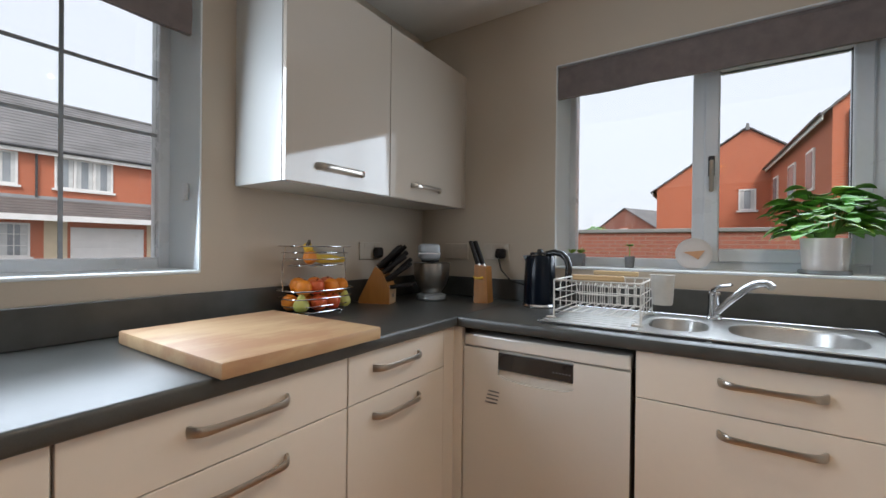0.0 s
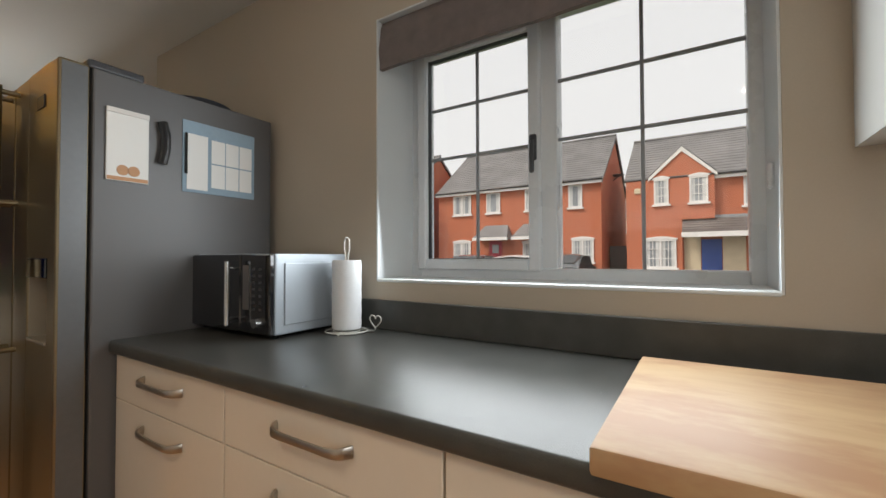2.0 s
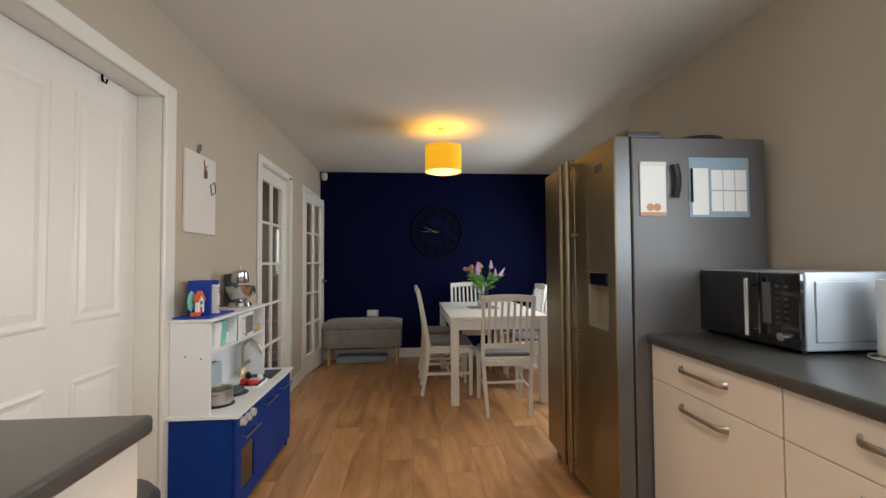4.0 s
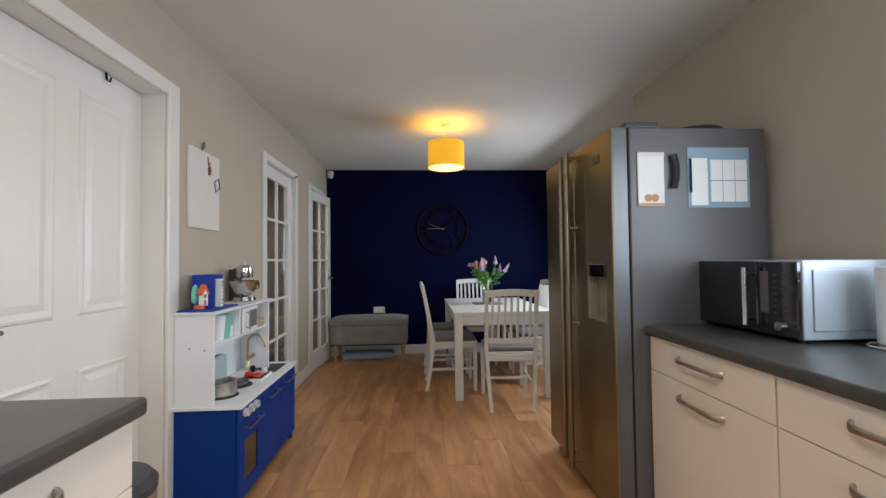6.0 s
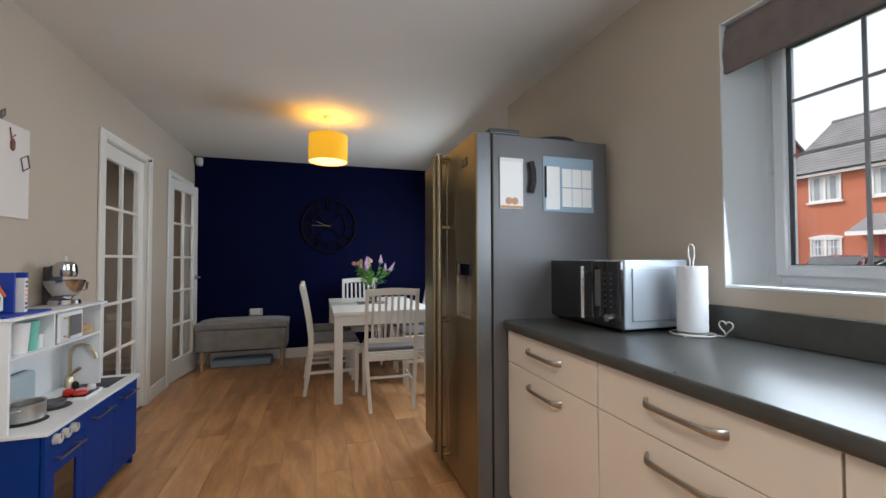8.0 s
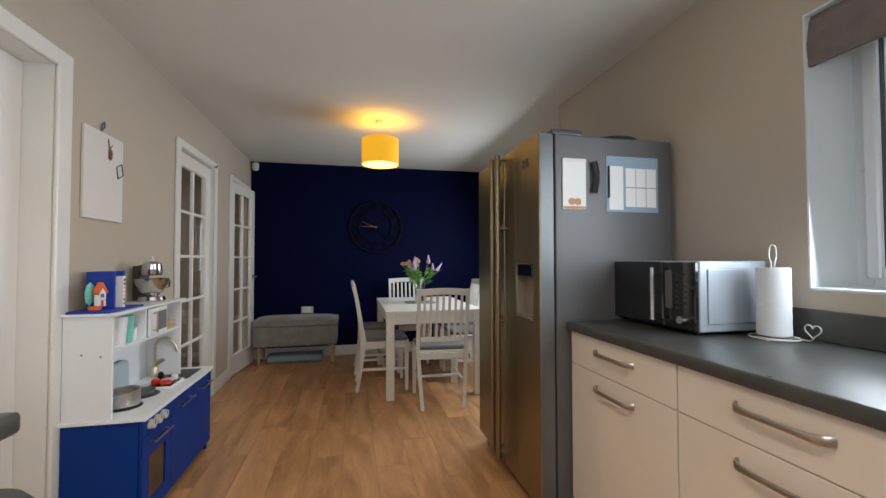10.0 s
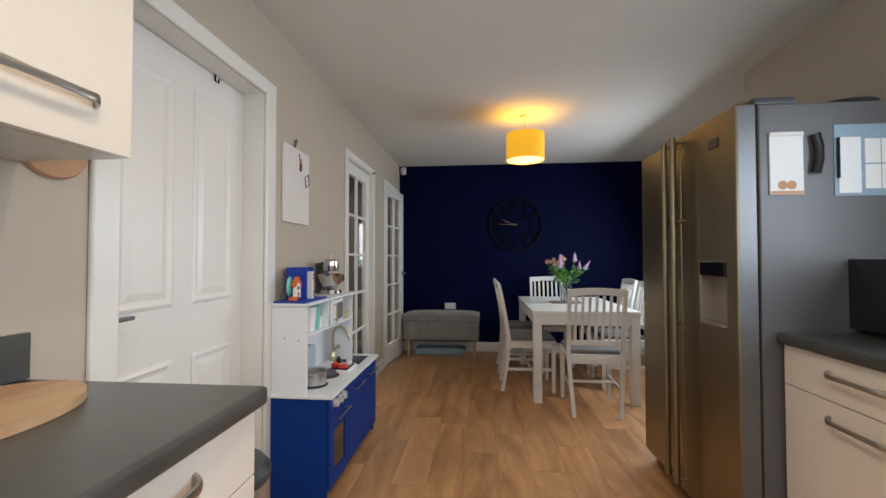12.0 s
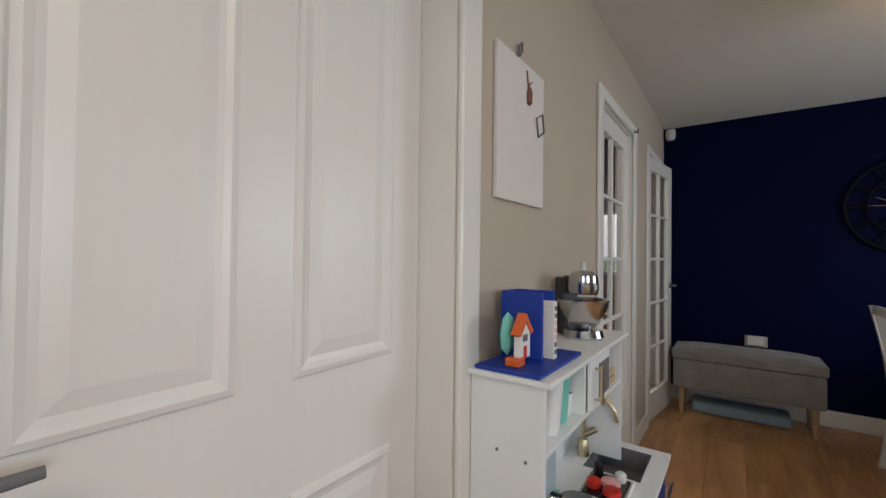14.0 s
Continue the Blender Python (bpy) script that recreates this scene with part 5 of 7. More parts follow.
def socket(name, m, label, plug=True):
    s = thing(name, m.translation, label, "socket", world_space=False)
    s.matrix_world = m
    part("face_plate", box(B(), -0.073, 0.073, -0.009, 0.0, -0.043, 0.043, 0.003, 2), M_SOCKET, s)
    for x in (-0.035, 0.035):
        part("switch", box(B(), x - 0.008, x + 0.008, -0.012, -0.009, 0.015, 0.032, 0.001), M_SOCKET, s)
        part("pin_holes", box(B(), x - 0.010, x + 0.010, -0.0098, -0.009, -0.022, -0.004), M_SOCKET, s)
    if plug:
        pl = part("plug", box(B(), 0.010, 0.062, -0.047, -0.012, -0.034, 0.018, 0.013, 3), M_KNIFE, s)
        return s, pl
    return s, None


s1, p1 = socket("double_socket", pose(-0.955, YS, 1.155), "cream double wall socket with a black plug over the worktop")
part("cable", tube(B(), [(0.035, -0.045, -0.012), (0.045, -0.075, -0.03), (0.06, -0.07, -0.09), (0.10, -0.05, -0.14), (0.17, -0.04, -0.16)], 0.0035, n=8), M_BLACK, p1, smooth=True)
s2, p2 = socket("double_socket", pose(XW, 1.60, 1.155, 0, 0, 90), "cream double wall socket with a black plug under the cupboards")
socket("double_socket", pose(-1.20, YS, 1.155), "cream double wall socket behind the mixer", plug=False)

# dish rack
dr = thing("dish_rack", (-0.345, 1.73, ZT), "white wire dish rack with bamboo handles on the drainer", "dish rack")
x0, x1, y0, y1 = -0.500, -0.205, 1.605, 1.905
bm = B()
for z in (0.945, 0.985, 1.022, 1.060):
    pts = [(x0, y0, z), (x1, y0, z), (x1, y1, z), (x0, y1, z)]
    tube(bm, pts, 0.0022 if z < 1.05 else 0.0034, n=6, closed=True)
for i in range(5):
    y = y0 + (y1 - y0) * i / 4
    for x in (x0, x1):
        rod(bm, (x, y, 0.945), (x, y, 1.06), 0.0021, n=6)
for i in range(10):
    x = x0 + (x1 - x0) * i / 9
    rod(bm, (x, y1, 0.945), (x, y1, 1.06), 0.0021, n=6)
    rod(bm, (x, y0, 0.945), (x, y1, 0.945), 0.0026, n=6)
for x in (x0, x1):
    rod(bm, (x, y0, 0.945), (x, y0, 1.06), 0.0032, n=6)
part("wire_frame", bm, M_WIRE, dr, smooth=True)
for i in range(9):
    x = x0 + 0.03 + i * 0.03
    part("plate_divider", tube(B(), [(x, y1 - 0.06, 0.945), (x, y1 - 0.06, 1.025), (x, y1 - 0.04, 1.035), (x, y1 - 0.02, 1.025), (x, y1 - 0.02, 0.945)], 0.0025, n=6), M_WIRE, dr, smooth=True)
for y, zz in ((y0 - 0.004, 1.06), (y1 + 0.004, 1.062)):
    part("bamboo_handle", box(B(), x0 + 0.07, x1 - 0.05, y - 0.008, y + 0.008, zz + 0.004, zz + 0.024, 0.004), M_BAMBOO, dr, "light bamboo handle")
    part("handle_wire", tube(B(), [(x0 + 0.08, y, zz), (x0 + 0.09, y, zz - 0.045), (x1 - 0.07, y, zz - 0.045), (x1 - 0.06, y, zz)], 0.0028, n=6), M_WIRE, dr, smooth=True)
for x in (x0, x1):
    for y in (y0, y1):
        part("foot", tube(B(), [(x, y, 0.948), (x, y, 0.925), (x + 0.01, y, ZT + 0.004), (x - 0.028, y, ZT + 0.004)], 0.004, n=6), M_WIRE, dr, smooth=True)
bm = B()
lathe(bm, [(0.0, 0.0), (0.036, 0.0), (0.040, 0.01), (0.046, 0.104), (0.050, 0.108), (0.046, 0.108), (0.036, 0.02), (0.0, 0.012)], (-0.156, 1.765, 0.978), n=32, sx=0.85, sy=0.75)
part("cutlery_cup", bm, M_WIRE, dr, "white plastic cutlery cup", smooth=True)


# ---- window board things ----
def leaf(bm, base, direction, length, width, droop, up=(0, 0, 1), n=5):
    """A pointed, arched leaf of a few facets, as a thin shell folded on its midrib."""
    d = Vector(direction).normalized()
    side = d.cross(Vector(up))
    side = side.normalized() if side.length > 1e-3 else Vector((1, 0, 0))
    nrm = side.cross(d)
    rows = []
    for i in range(n + 1):
        u = i / n
        c = Vector(base) + d * (length * u) + Vector((0, 0, -droop * length * u * u))
        wd = width * math.sin(math.pi * min(1.0, (u * 0.92 + 0.06))) ** 0.8
        rows.append((bm.verts.new(c - side * wd + nrm * wd * 0.25), bm.verts.new(c), bm.verts.new(c + side * wd + nrm * wd * 0.25)))
    for a, b in zip(rows, rows[1:]):
        bm.faces.new((a[0], a[1], b[1], b[0]))
        bm.faces.new((a[1], a[2], b[2], b[1]))


SB = SILL + 0.008
rng = random.Random(7)
pl = thing("pot_plant", (0.335, 2.125, SB), "bushy green leafy plant in a pale pot on a wooden saucer", "pot plant")
pc = (0.335, 2.125, SB)
part("saucer", lathe(B(), [(0.0, 0.0), (0.072, 0.0), (0.076, 0.004), (0.074, 0.016), (0.066, 0.016), (0.0, 0.012)], pc, n=32), M_POTG, pl, smooth=True)
part("pot", lathe(B(), [(0.0, 0.013), (0.060, 0.013), (0.064, 0.02), (0.070, 0.128), (0.072, 0.132), (0.066, 0.132), (0.062, 0.118), (0.0, 0.116)], pc, n=36), M_POT, pl, "pale grey-pink glazed pot", smooth=True)
part("soil", lathe(B(), [(0.0, 0.124), (0.04, 0.122), (0.064, 0.117)], pc, n=20), M_SOIL, pl)
for i in range(130):
    a = rng.uniform(0, 2 * math.pi)
    el = rng.uniform(0.05, 1.35)
    L = rng.uniform(0.05, 0.135)
    tip = Vector((pc[0] + math.cos(a) * math.cos(el) * L * 1.15, pc[1] + math.sin(a) * math.cos(el) * L * 0.55, pc[2] + 0.14 + math.sin(el) * L * 1.45))
    bs, bm = B(), B()
    tube(bs, [(pc[0] + 0.02 * math.cos(a), pc[1] + 0.02 * math.sin(a), pc[2] + 0.118), (pc[0] + 0.03 * math.cos(a), pc[1] + 0.03 * math.sin(a), pc[2] + 0.15), tip], 0.0016, n=5)
    leaf(bm, tip, (math.cos(a), math.sin(a) * 0.5, rng.uniform(-0.1, 0.5)), rng.uniform(0.060, 0.090), rng.uniform(0.034, 0.050), rng.uniform(0.2, 0.5))
    part("stem", bs, M_STEM, pl)
    part("leaf", bm, M_LEAFY if i % 6 == 0 else M_LEAF, pl, "light yellow-green leaf" if i % 6 == 0 else "", smooth=True)
small = thing("small_plant", (-0.565, 2.13, SB), "two small succulents in a grey trough", "pot plant")
part("trough", box(B(), -0.602, -0.528, 2.10, 2.16, SB, SB + 0.062, 0.005, 2), M_POTG, small)
bm = B()
for cx in (-0.588, -0.545):
    for i in range(16):
        a = rng.uniform(0, 6.28)
        leaf(bm, (cx, 2.13, SB + 0.060), (math.cos(a), math.sin(a), rng.uniform(0.4, 1.6)), rng.uniform(0.025, 0.042), 0.008, 0.1, n=4)
part("leaves", bm, M_LEAFY, small, "bright green rosettes")
tiny = thing("small_plant", (-0.325, 2.13, SB), "tiny tufted plant in a small grey pot", "pot plant")
part("pot", lathe(B(), [(0.0, 0.0), (0.019, 0.0), (0.022, 0.052), (0.019, 0.052), (0.0, 0.046)], (-0.325, 2.13, SB), n=24), M_POTG, tiny, smooth=True)
bm = B()
rod(bm, (-0.325, 2.13, SB + 0.046), (-0.325, 2.13, SB + 0.10), 0.002, n=6)
for i in range(20):
    a = rng.uniform(0, 6.28)
    leaf(bm, (-0.325, 2.13, SB + 0.098), (math.cos(a), math.sin(a), rng.uniform(0.0, 0.7)), rng.uniform(0.018, 0.032), 0.005, 0.1, n=3)
part("leaves", bm, M_LEAF, tiny)
ds = thing("decorative_dish", (-0.075, 2.10, SB), "round grey plate with a tan wedge shape, propped at the window", "plate")
bm = B()
lathe(bm, [(0.0, 0.006), (0.045, 0.006), (0.064, 0.0), (0.068, 0.001), (0.064, 0.006), (0.046, 0.012), (0.0, 0.012)], (0, 0, 0), n=36)
bmesh.ops.rotate(bm, verts=bm.verts[:], cent=(0, 0, 0), matrix=Matrix.Rotation(radians(78), 3, "X"))
bmesh.ops.translate(bm, verts=bm.verts[:], vec=(-0.075, 2.12, SB + 0.068))
part("plate", bm, M_POT, ds, smooth=True)
bm = B()
prism(bm, [(-0.112, SB + 0.075), (-0.035, SB + 0.083), (-0.058, SB + 0.045), (-0.078, SB + 0.058)], 2.099, 2.106)
part("wedge_shape", bm, M_TAN, ds)

# ---- waste bin ----
wb = thing("waste_bin", (0.925, -0.31, 0), "round brushed steel bin with a dark rim beside the cabinets", "bin")
part("body", lathe(B(), [(0.0, 0.0), (0.115, 0.0), (0.118, 0.01), (0.118, 0.62), (0.0, 0.62)], (0.925, -0.31, 0), n=40), M_SINK, wb, smooth=True)
part("lid", lathe(B(), [(0.12, 0.621), (0.121, 0.640), (0.105, 0.660), (0.0, 0.668)], (0.925, -0.31, 0), n=40), M_DGREY, wb, smooth=True)


# ---- dining end ----
tb = thing("dining_table", (-0.585, -3.38, 0), "white rectangular dining table with square legs", "table")
TX0, TX1, TY0, TY1, TT = -1.015, -0.155, -4.02, -2.725, 0.752
part("tabletop", box(B(), TX0, TX1, TY0, TY1, TT - 0.028, TT, 0.003, 2), M_FURN, tb)
bm = B()
for y in (TY0 + 0.02, TY1 - 0.038):
    box(bm, TX0 + 0.07, TX1 - 0.07, y, y + 0.018, TT - 0.115, TT - 0.0285)
for x in (TX0 + 0.02, TX1 - 0.038):
    box(bm, x, x + 0.018, TY0 + 0.07, TY1 - 0.07, TT - 0.115, TT - 0.0285)
part("apron", bm, M_FURN, tb)
for x in (TX0 + 0.008, TX1 - 0.076):
    for y in (TY0 + 0.008, TY1 - 0.076):
        part("leg", box(B(), x, x + 0.068, y, y + 0.068, 0, TT - 0.0285, 0.003), M_FURN, tb)


def chair():
    """A slatted chair; local origin on the floor under the seat's middle, its back towards -y."""
    c = thing("dining_chair", (0, 0, 0), "white slat-back dining chair with a grey cushion, at the table", "chair", "chairs round the table", world_space=False)
    w = 0.21

    def back_y(z):
        return -0.195 - 0.035 * max(0.0, (0.45 - z) / 0.45) ** 1.6 * 1.6 - 0.085 * max(0.0, (z - 0.45) / 0.5) ** 1.3

    for s in (-1, 1):
        bm = B()
        rings = []
        for i in range(15):
            z = 0.955 * i / 14
            y = back_y(z)
            x = s * (w - 0.012 - 0.030 * max(0.0, (0.45 - z) / 0.45))
            h = 0.015 + 0.006 * math.exp(-((z - 0.45) / 0.16) ** 2)
            rings.append([bm.verts.new(p) for p in ((x - 0.014, y - h, z), (x + 0.014, y - h, z), (x + 0.014, y + h, z), (x - 0.014, y + h, z))])
        for a, b in zip(rings, rings[1:]):
            for j in range(4):
                bm.faces.new((a[j], a[(j + 1) % 4], b[(j + 1) % 4], b[j]))
        bm.faces.new(rings[0][::-1])
        bm.faces.new(rings[-1])
        part("rear_leg", bm, M_FURN, c)
        bm = B()
        bmesh.ops.create_cone(bm, cap_ends=True, segments=4, radius1=0.019, radius2=0.027, depth=0.425, matrix=Matrix.Translation((s * (w - 0.02), 0.195, 0.2125)) @ Matrix.Rotation(radians(45), 4, "Z"))
        part("front_leg", bm, M_FURN, c)
        part("side_rail", box(B(), s * (w - 0.022) - 0.009, s * (w - 0.022) + 0.009, -0.19, 0.185, 0.385, 0.435, 0.002), M_FURN, c)
        part("stretcher", box(B(), s * (w - 0.030) - 0.008, s * (w - 0.030) + 0.008, -0.205, 0.185, 0.185, 0.210, 0.002), M_FURN, c)
    part("front_rail", box(B(), -w + 0.035, w - 0.035, 0.185, 0.203, 0.385, 0.435, 0.002), M_FURN, c)
    part("rear_rail", box(B(), -w + 0.03, w - 0.03, -0.205, -0.187, 0.385, 0.435, 0.002), M_FURN, c)
    part("stretcher", box(B(), -w + 0.035, w - 0.035, -0.012, 0.012, 0.188, 0.207, 0.002), M_FURN, c)
    part("seat", box(B(), -w - 0.004, w + 0.004, -0.185, 0.218, 0.4355, 0.452, 0.006, 2), M_FURN, c)
    part("cushion", box(B(), -w + 0.008, w - 0.008, -0.170, 0.205, 0.4525, 0.486, 0.014, 3), M_SEATF, c, "thin grey fabric seat cushion", smooth=True)
    bm = B()
    n = 10
    rings = []
    for i in range(n + 1):
        u = -1 + 2 * i / n
        y = back_y(0.93) - 0.014 * (1 - u * u)
        zt = 0.953 + 0.012 * (1 - u * u)
        rings.append([bm.verts.new(p) for p in ((u * (w - 0.02), y - 0.009, zt - 0.052), (u * (w - 0.02), y + 0.009, zt - 0.052), (u * (w - 0.02), y + 0.009, zt), (u * (w - 0.02), y - 0.009, zt))])
    for a, b in zip(rings, rings[1:]):
        for j in range(4):
            bm.faces.new((a[j], a[(j + 1) % 4], b[(j + 1) % 4], b[j]))
    bm.faces.new(rings[0][::-1])
    bm.faces.new(rings[-1])
    part("top_rail", bm, M_FURN, c)
    part("lower_back_rail", box(B(), -w + 0.03, w - 0.03, back_y(0.545) - 0.009, back_y(0.545) + 0.009, 0.525, 0.565, 0.002), M_FURN, c)
    for i in range(7):
        x = -0.150 + i * 0.05
        bm = B()
        rings = []
        for k in range(5):
            z = 0.56 + (0.905 - 0.56) * k / 4
            y = back_y(z) - 0.010 * (1 - (x / w) ** 2) * (k / 4)
            rings.append([bm.verts.new(p) for p in ((x - 0.010, y - 0.005, z), (x + 0.010, y - 0.005, z), (x + 0.010, y + 0.005, z), (x - 0.010, y + 0.005, z))])
        for a, b in zip(rings, rings[1:]):
            for j in range(4):
                bm.faces.new((a[j], a[(j + 1) % 4], b[(j + 1) % 4], b[j]))
        bm.faces.new(rings[0][::-1])
        bm.faces.new(rings[-1])
        part("back_slat", bm, M_FURN, c)
    return c


first = chair()
first.matrix_basis = pose(-0.605, -2.705, 0, 0, 0, 180 - 3)
for x, y, a in ((-0.175, -3.205, 90), (-0.165, -3.78, 90), (-0.535, -4.075, 0), (-1.03, -3.33, -90), (-1.04, -3.86, -92)):
    copy_thing(first, pose(x, y, 0, 0, 0, a))

vs = thing("flower_vase", (-0.56, -3.40, TT), "clear glass vase of pink and lilac flowers on the table", "flowers")
vc = (-0.56, -3.40, TT + 0.008)
part("vase", lathe(B(), [(0.0, 0.0), (0.048, 0.0), (0.052, 0.01), (0.050, 0.10), (0.062, 0.19), (0.064, 0.20), (0.060, 0.198), (0.046, 0.10), (0.046, 0.014), (0.0, 0.012)], vc, n=32), M_VASEG, vs, smooth=True)
bst, blf = B(), B()
heads = []
rng = random.Random(11)
for i in range(17):
    a = rng.uniform(0, 2 * math.pi)
    sp = rng.uniform(0.02, 0.15) if i > 3 else 0.165
    h = rng.uniform(0.35, 0.46) - sp * 0.4
    top = Vector((vc[0] + sp * math.cos(a) * 1.1, vc[1] + sp * math.sin(a) * 0.7, vc[2] + h))
    tube(bst, [(vc[0] - 0.02 * math.cos(a), vc[1] - 0.02 * math.sin(a), vc[2] + 0.03), (vc[0] + 0.03 * math.cos(a), vc[1] + 0.03 * math.sin(a), vc[2] + 0.2), top], 0.0028, n=5)
    heads.append((top, a, sp))
    for k in range(7):
        aa = a + rng.uniform(-1.2, 1.2)
        base = Vector((vc[0] + 0.04 * math.cos(a), vc[1] + 0.04 * math.sin(a), vc[2] + 0.17)).lerp(top, rng.uniform(0.0, 0.75))
        leaf(blf, base, (math.cos(aa), math.sin(aa), rng.uniform(0.1, 1.3)), rng.uniform(0.06, 0.11), rng.uniform(0.010, 0.018), 0.3)
for k in range(5):
    leaf(blf, (vc[0] - 0.03, vc[1], vc[2] + 0.2), (-0.9, 0.1 * (k - 2), 0.75), 0.27, 0.006, 0.15)
part("stems", bst, M_STEM, vs)
part("leaves", blf, M_LEAF, vs, "dense green foliage")
for i, (top, a, sp) in enumerate(heads):
    bm = B()
    if i % 3 == 0:
        for k in range(7):
            u = k / 6
            c = top + Vector((math.cos(a) * 0.05 * u * (sp > 0.12), 0, 0.07 * u)) - Vector((0, 0, 0.02))
            for q in range(5):
                b = 2 * math.pi * q / 5 + k
                bmesh.ops.create_icosphere(bm, subdivisions=1, radius=0.009 * (1.15 - 0.6 * u), matrix=Matrix.Translation(c + Vector((math.cos(b) * 0.012 * (1.1 - u), math.sin(b) * 0.012 * (1.1 - u), 0))))
        part("flower_spike", bm, M_LILAC, vs, "lilac flower spike", smooth=True)
    else:
        for k in range(3):
            for q in range(6):
                b = 2 * math.pi * q / 6 + k * 0.5
                leaf(bm, top + Vector((0, 0, -0.008 + 0.006 * k)), (math.cos(b), math.sin(b), 0.35 + 0.9 * k), 0.030 - 0.004 * k, 0.012, -0.4, n=3)
        part("flower_head", bm, M_PINK if i % 3 == 1 else M_PEACH, vs, "soft pink layered bloom" if i % 3 == 1 else "pale peach layered bloom")
single("table_mat", box(B(), -0.70, -0.41, -3.50, -3.28, TT + 0.0005, TT + 0.0075, 0.002), M_MAT, "thin brown mat under the flower vase", "table mat")

bn = thing("storage_bench", (0.745, -4.36, 0), "grey upholstered storage bench with wooden legs at the navy wall", "bench")
part("body", box(B(), 0.29, 1.20, -4.54, -4.17, 0.205, 0.4375, 0.018, 3), M_BENCHF, bn, smooth=True)
bm = B()
nx, ny = 26, 10
grid = []
for i in range(nx + 1):
    row = []
    for j in range(ny + 1):
        u, v = i / nx, j / ny
        puff = 0.032 * (1 - abs(2 * u - 1) ** 6) * (1 - abs(2 * v - 1) ** 4)
        tuft = 0.020 * (0.5 + 0.5 * math.cos(u * 2 * math.pi * 5)) * (0.5 + 0.5 * math.cos((v - 0.5) * 2 * math.pi * 1.5))
        row.append(bm.verts.new((0.282 + 0.926 * u, -4.545 + 0.385 * v, 0.505 + puff - tuft)))
    grid.append(row)
for i in range(nx):
    for j in range(ny):
        bm.faces.new((grid[i][j], grid[i + 1][j], grid[i + 1][j + 1], grid[i][j + 1]))
box(bm, 0.282, 1.208, -4.545, -4.16, 0.438, 0.5055, 0.006)
part("cushioned_lid", bm, M_BENCHF, bn, "softly tufted grey lid", smooth=True)
for x in (0.345, 1.145):
    for y in (-4.49, -4.22):
        part("leg", rod(B(), (x, y, 0.0), (x, y, 0.207), 0.014, 0.023, n=12), M_LEGW, bn, "tapered pale wooden leg")
single("storage_bag", box(B(), 0.46, 1.08, -4.50, -4.28, 0.001, 0.085, 0.025, 3), M_LTBLUE, "pale blue flat storage bag under the bench", "storage bag", smooth=True)
wsk, _ = socket("double_socket", pose(0.66, YN + 0.0, 0.57, 0, 0, 180), "white double wall socket on the navy wall", plug=False)
part("adapter", box(B(), -0.06, 0.05, -0.05, -0.010, -0.03, 0.045, 0.006), M_WIRE, wsk, "white plug-in adapter")
single("movement_sensor", lathe(B(), [(0.0, -0.05), (0.028, -0.045), (0.040, -0.02), (0.040, 0.03), (0.034, 0.045), (0.0, 0.048)], (1.262, YN + 0.045, 2.315), n=20), M_WIRE, "small white rounded alarm sensor in the corner", "alarm sensor", smooth=True)

ck = thing("wall_clock", (-0.175, YN, 1.61), "large dark bronze openwork wall clock with silver hands", "clock", world_space=False)
bm = B()
for r, t in ((0.290, 0.010), (0.185, 0.006)):
    tube(bm, [(r * math.cos(2 * math.pi * i / 60), 0.022, r * math.sin(2 * math.pi * i / 60)) for i in range(60)], t, n=6, closed=True)
part("rim", bm, M_CLOCK, ck, smooth=True)
ck.scale = (1.12, 1.0, 1.12)
for i in range(12):
    a = 2 * math.pi * i / 12
    bars = {0: 3, 3: 3, 6: 2, 9: 2}.get(i, 2)
    bm = B()
    for k in range(bars):
        o = (k - (bars - 1) / 2) * 0.020
        p, q = Vector((math.cos(a), 0, math.sin(a))), Vector((-math.sin(a), 0, math.cos(a)))
        rod(bm, p * 0.195 + q * o + Vector((0, 0.022, 0)), p * 0.282 + q * o * 1.3 + Vector((0, 0.022, 0)), 0.0055, n=6)
    part("numeral", bm, M_CLOCK, ck)
part("hub", rod(B(), (0, 0.001, 0), (0, 0.034, 0), 0.030, n=28), M_CLOCK, ck)
bm = B()
rod(bm, (-0.02, 0.038, 0.0), (0.185, 0.038, 0.004), 0.004, 0.002, n=6)
part("minute_hand", bm, M_SILVER, ck, "silver minute hand")
part("hour_hand", rod(B(), (0.0, 0.042, -0.01), (0.15, 0.042, 0.055), 0.004, 0.002, n=6), M_SILVER, ck, "silver hour hand")
for i in range(4):
    rod_bm = B()
    a = math.pi / 4 + i * math.pi / 2
    rod(rod_bm, (0.045 * math.cos(a), 0.02, 0.045 * math.sin(a)), (0.188 * math.cos(a), 0.022, 0.188 * math.sin(a)), 0.005, n=6)
    part("spoke", rod_bm, M_CLOCK, ck)

rd = thing("radiator", (XD + 0.06, -3.10, 0.13), "white panel radiator under the dining window", "radiator")
bm = B()
box(bm, XD + 0.035, XD + 0.085, -4.08, -2.35, 0.15, 0.66, 0.006, 2)
part("panel", bm, M_WHITE, rd)
for i in range(42):
    y = -4.05 + i * 0.0405
    part("flute", box(B(), XD + 0.085, XD + 0.091, y, y + 0.026, 0.18, 0.63, 0.0025), M_WHITE, rd)
part("top_grille", box(B(), XD + 0.030, XD + 0.090, -4.082, -2.348, 0.661, 0.670, 0.002), M_WHITE, rd)
for y in (-4.0, -2.44):
    part("valve_pipe", rod(B(), (XD + 0.06, y, 0.0), (XD + 0.06, y, 0.152), 0.009, n=10), M_WHITE, rd)
    part("wall_bracket", box(B(), XD, XD + 0.034, y - 0.015, y + 0.015, 0.3, 0.34), M_WHITE, rd)

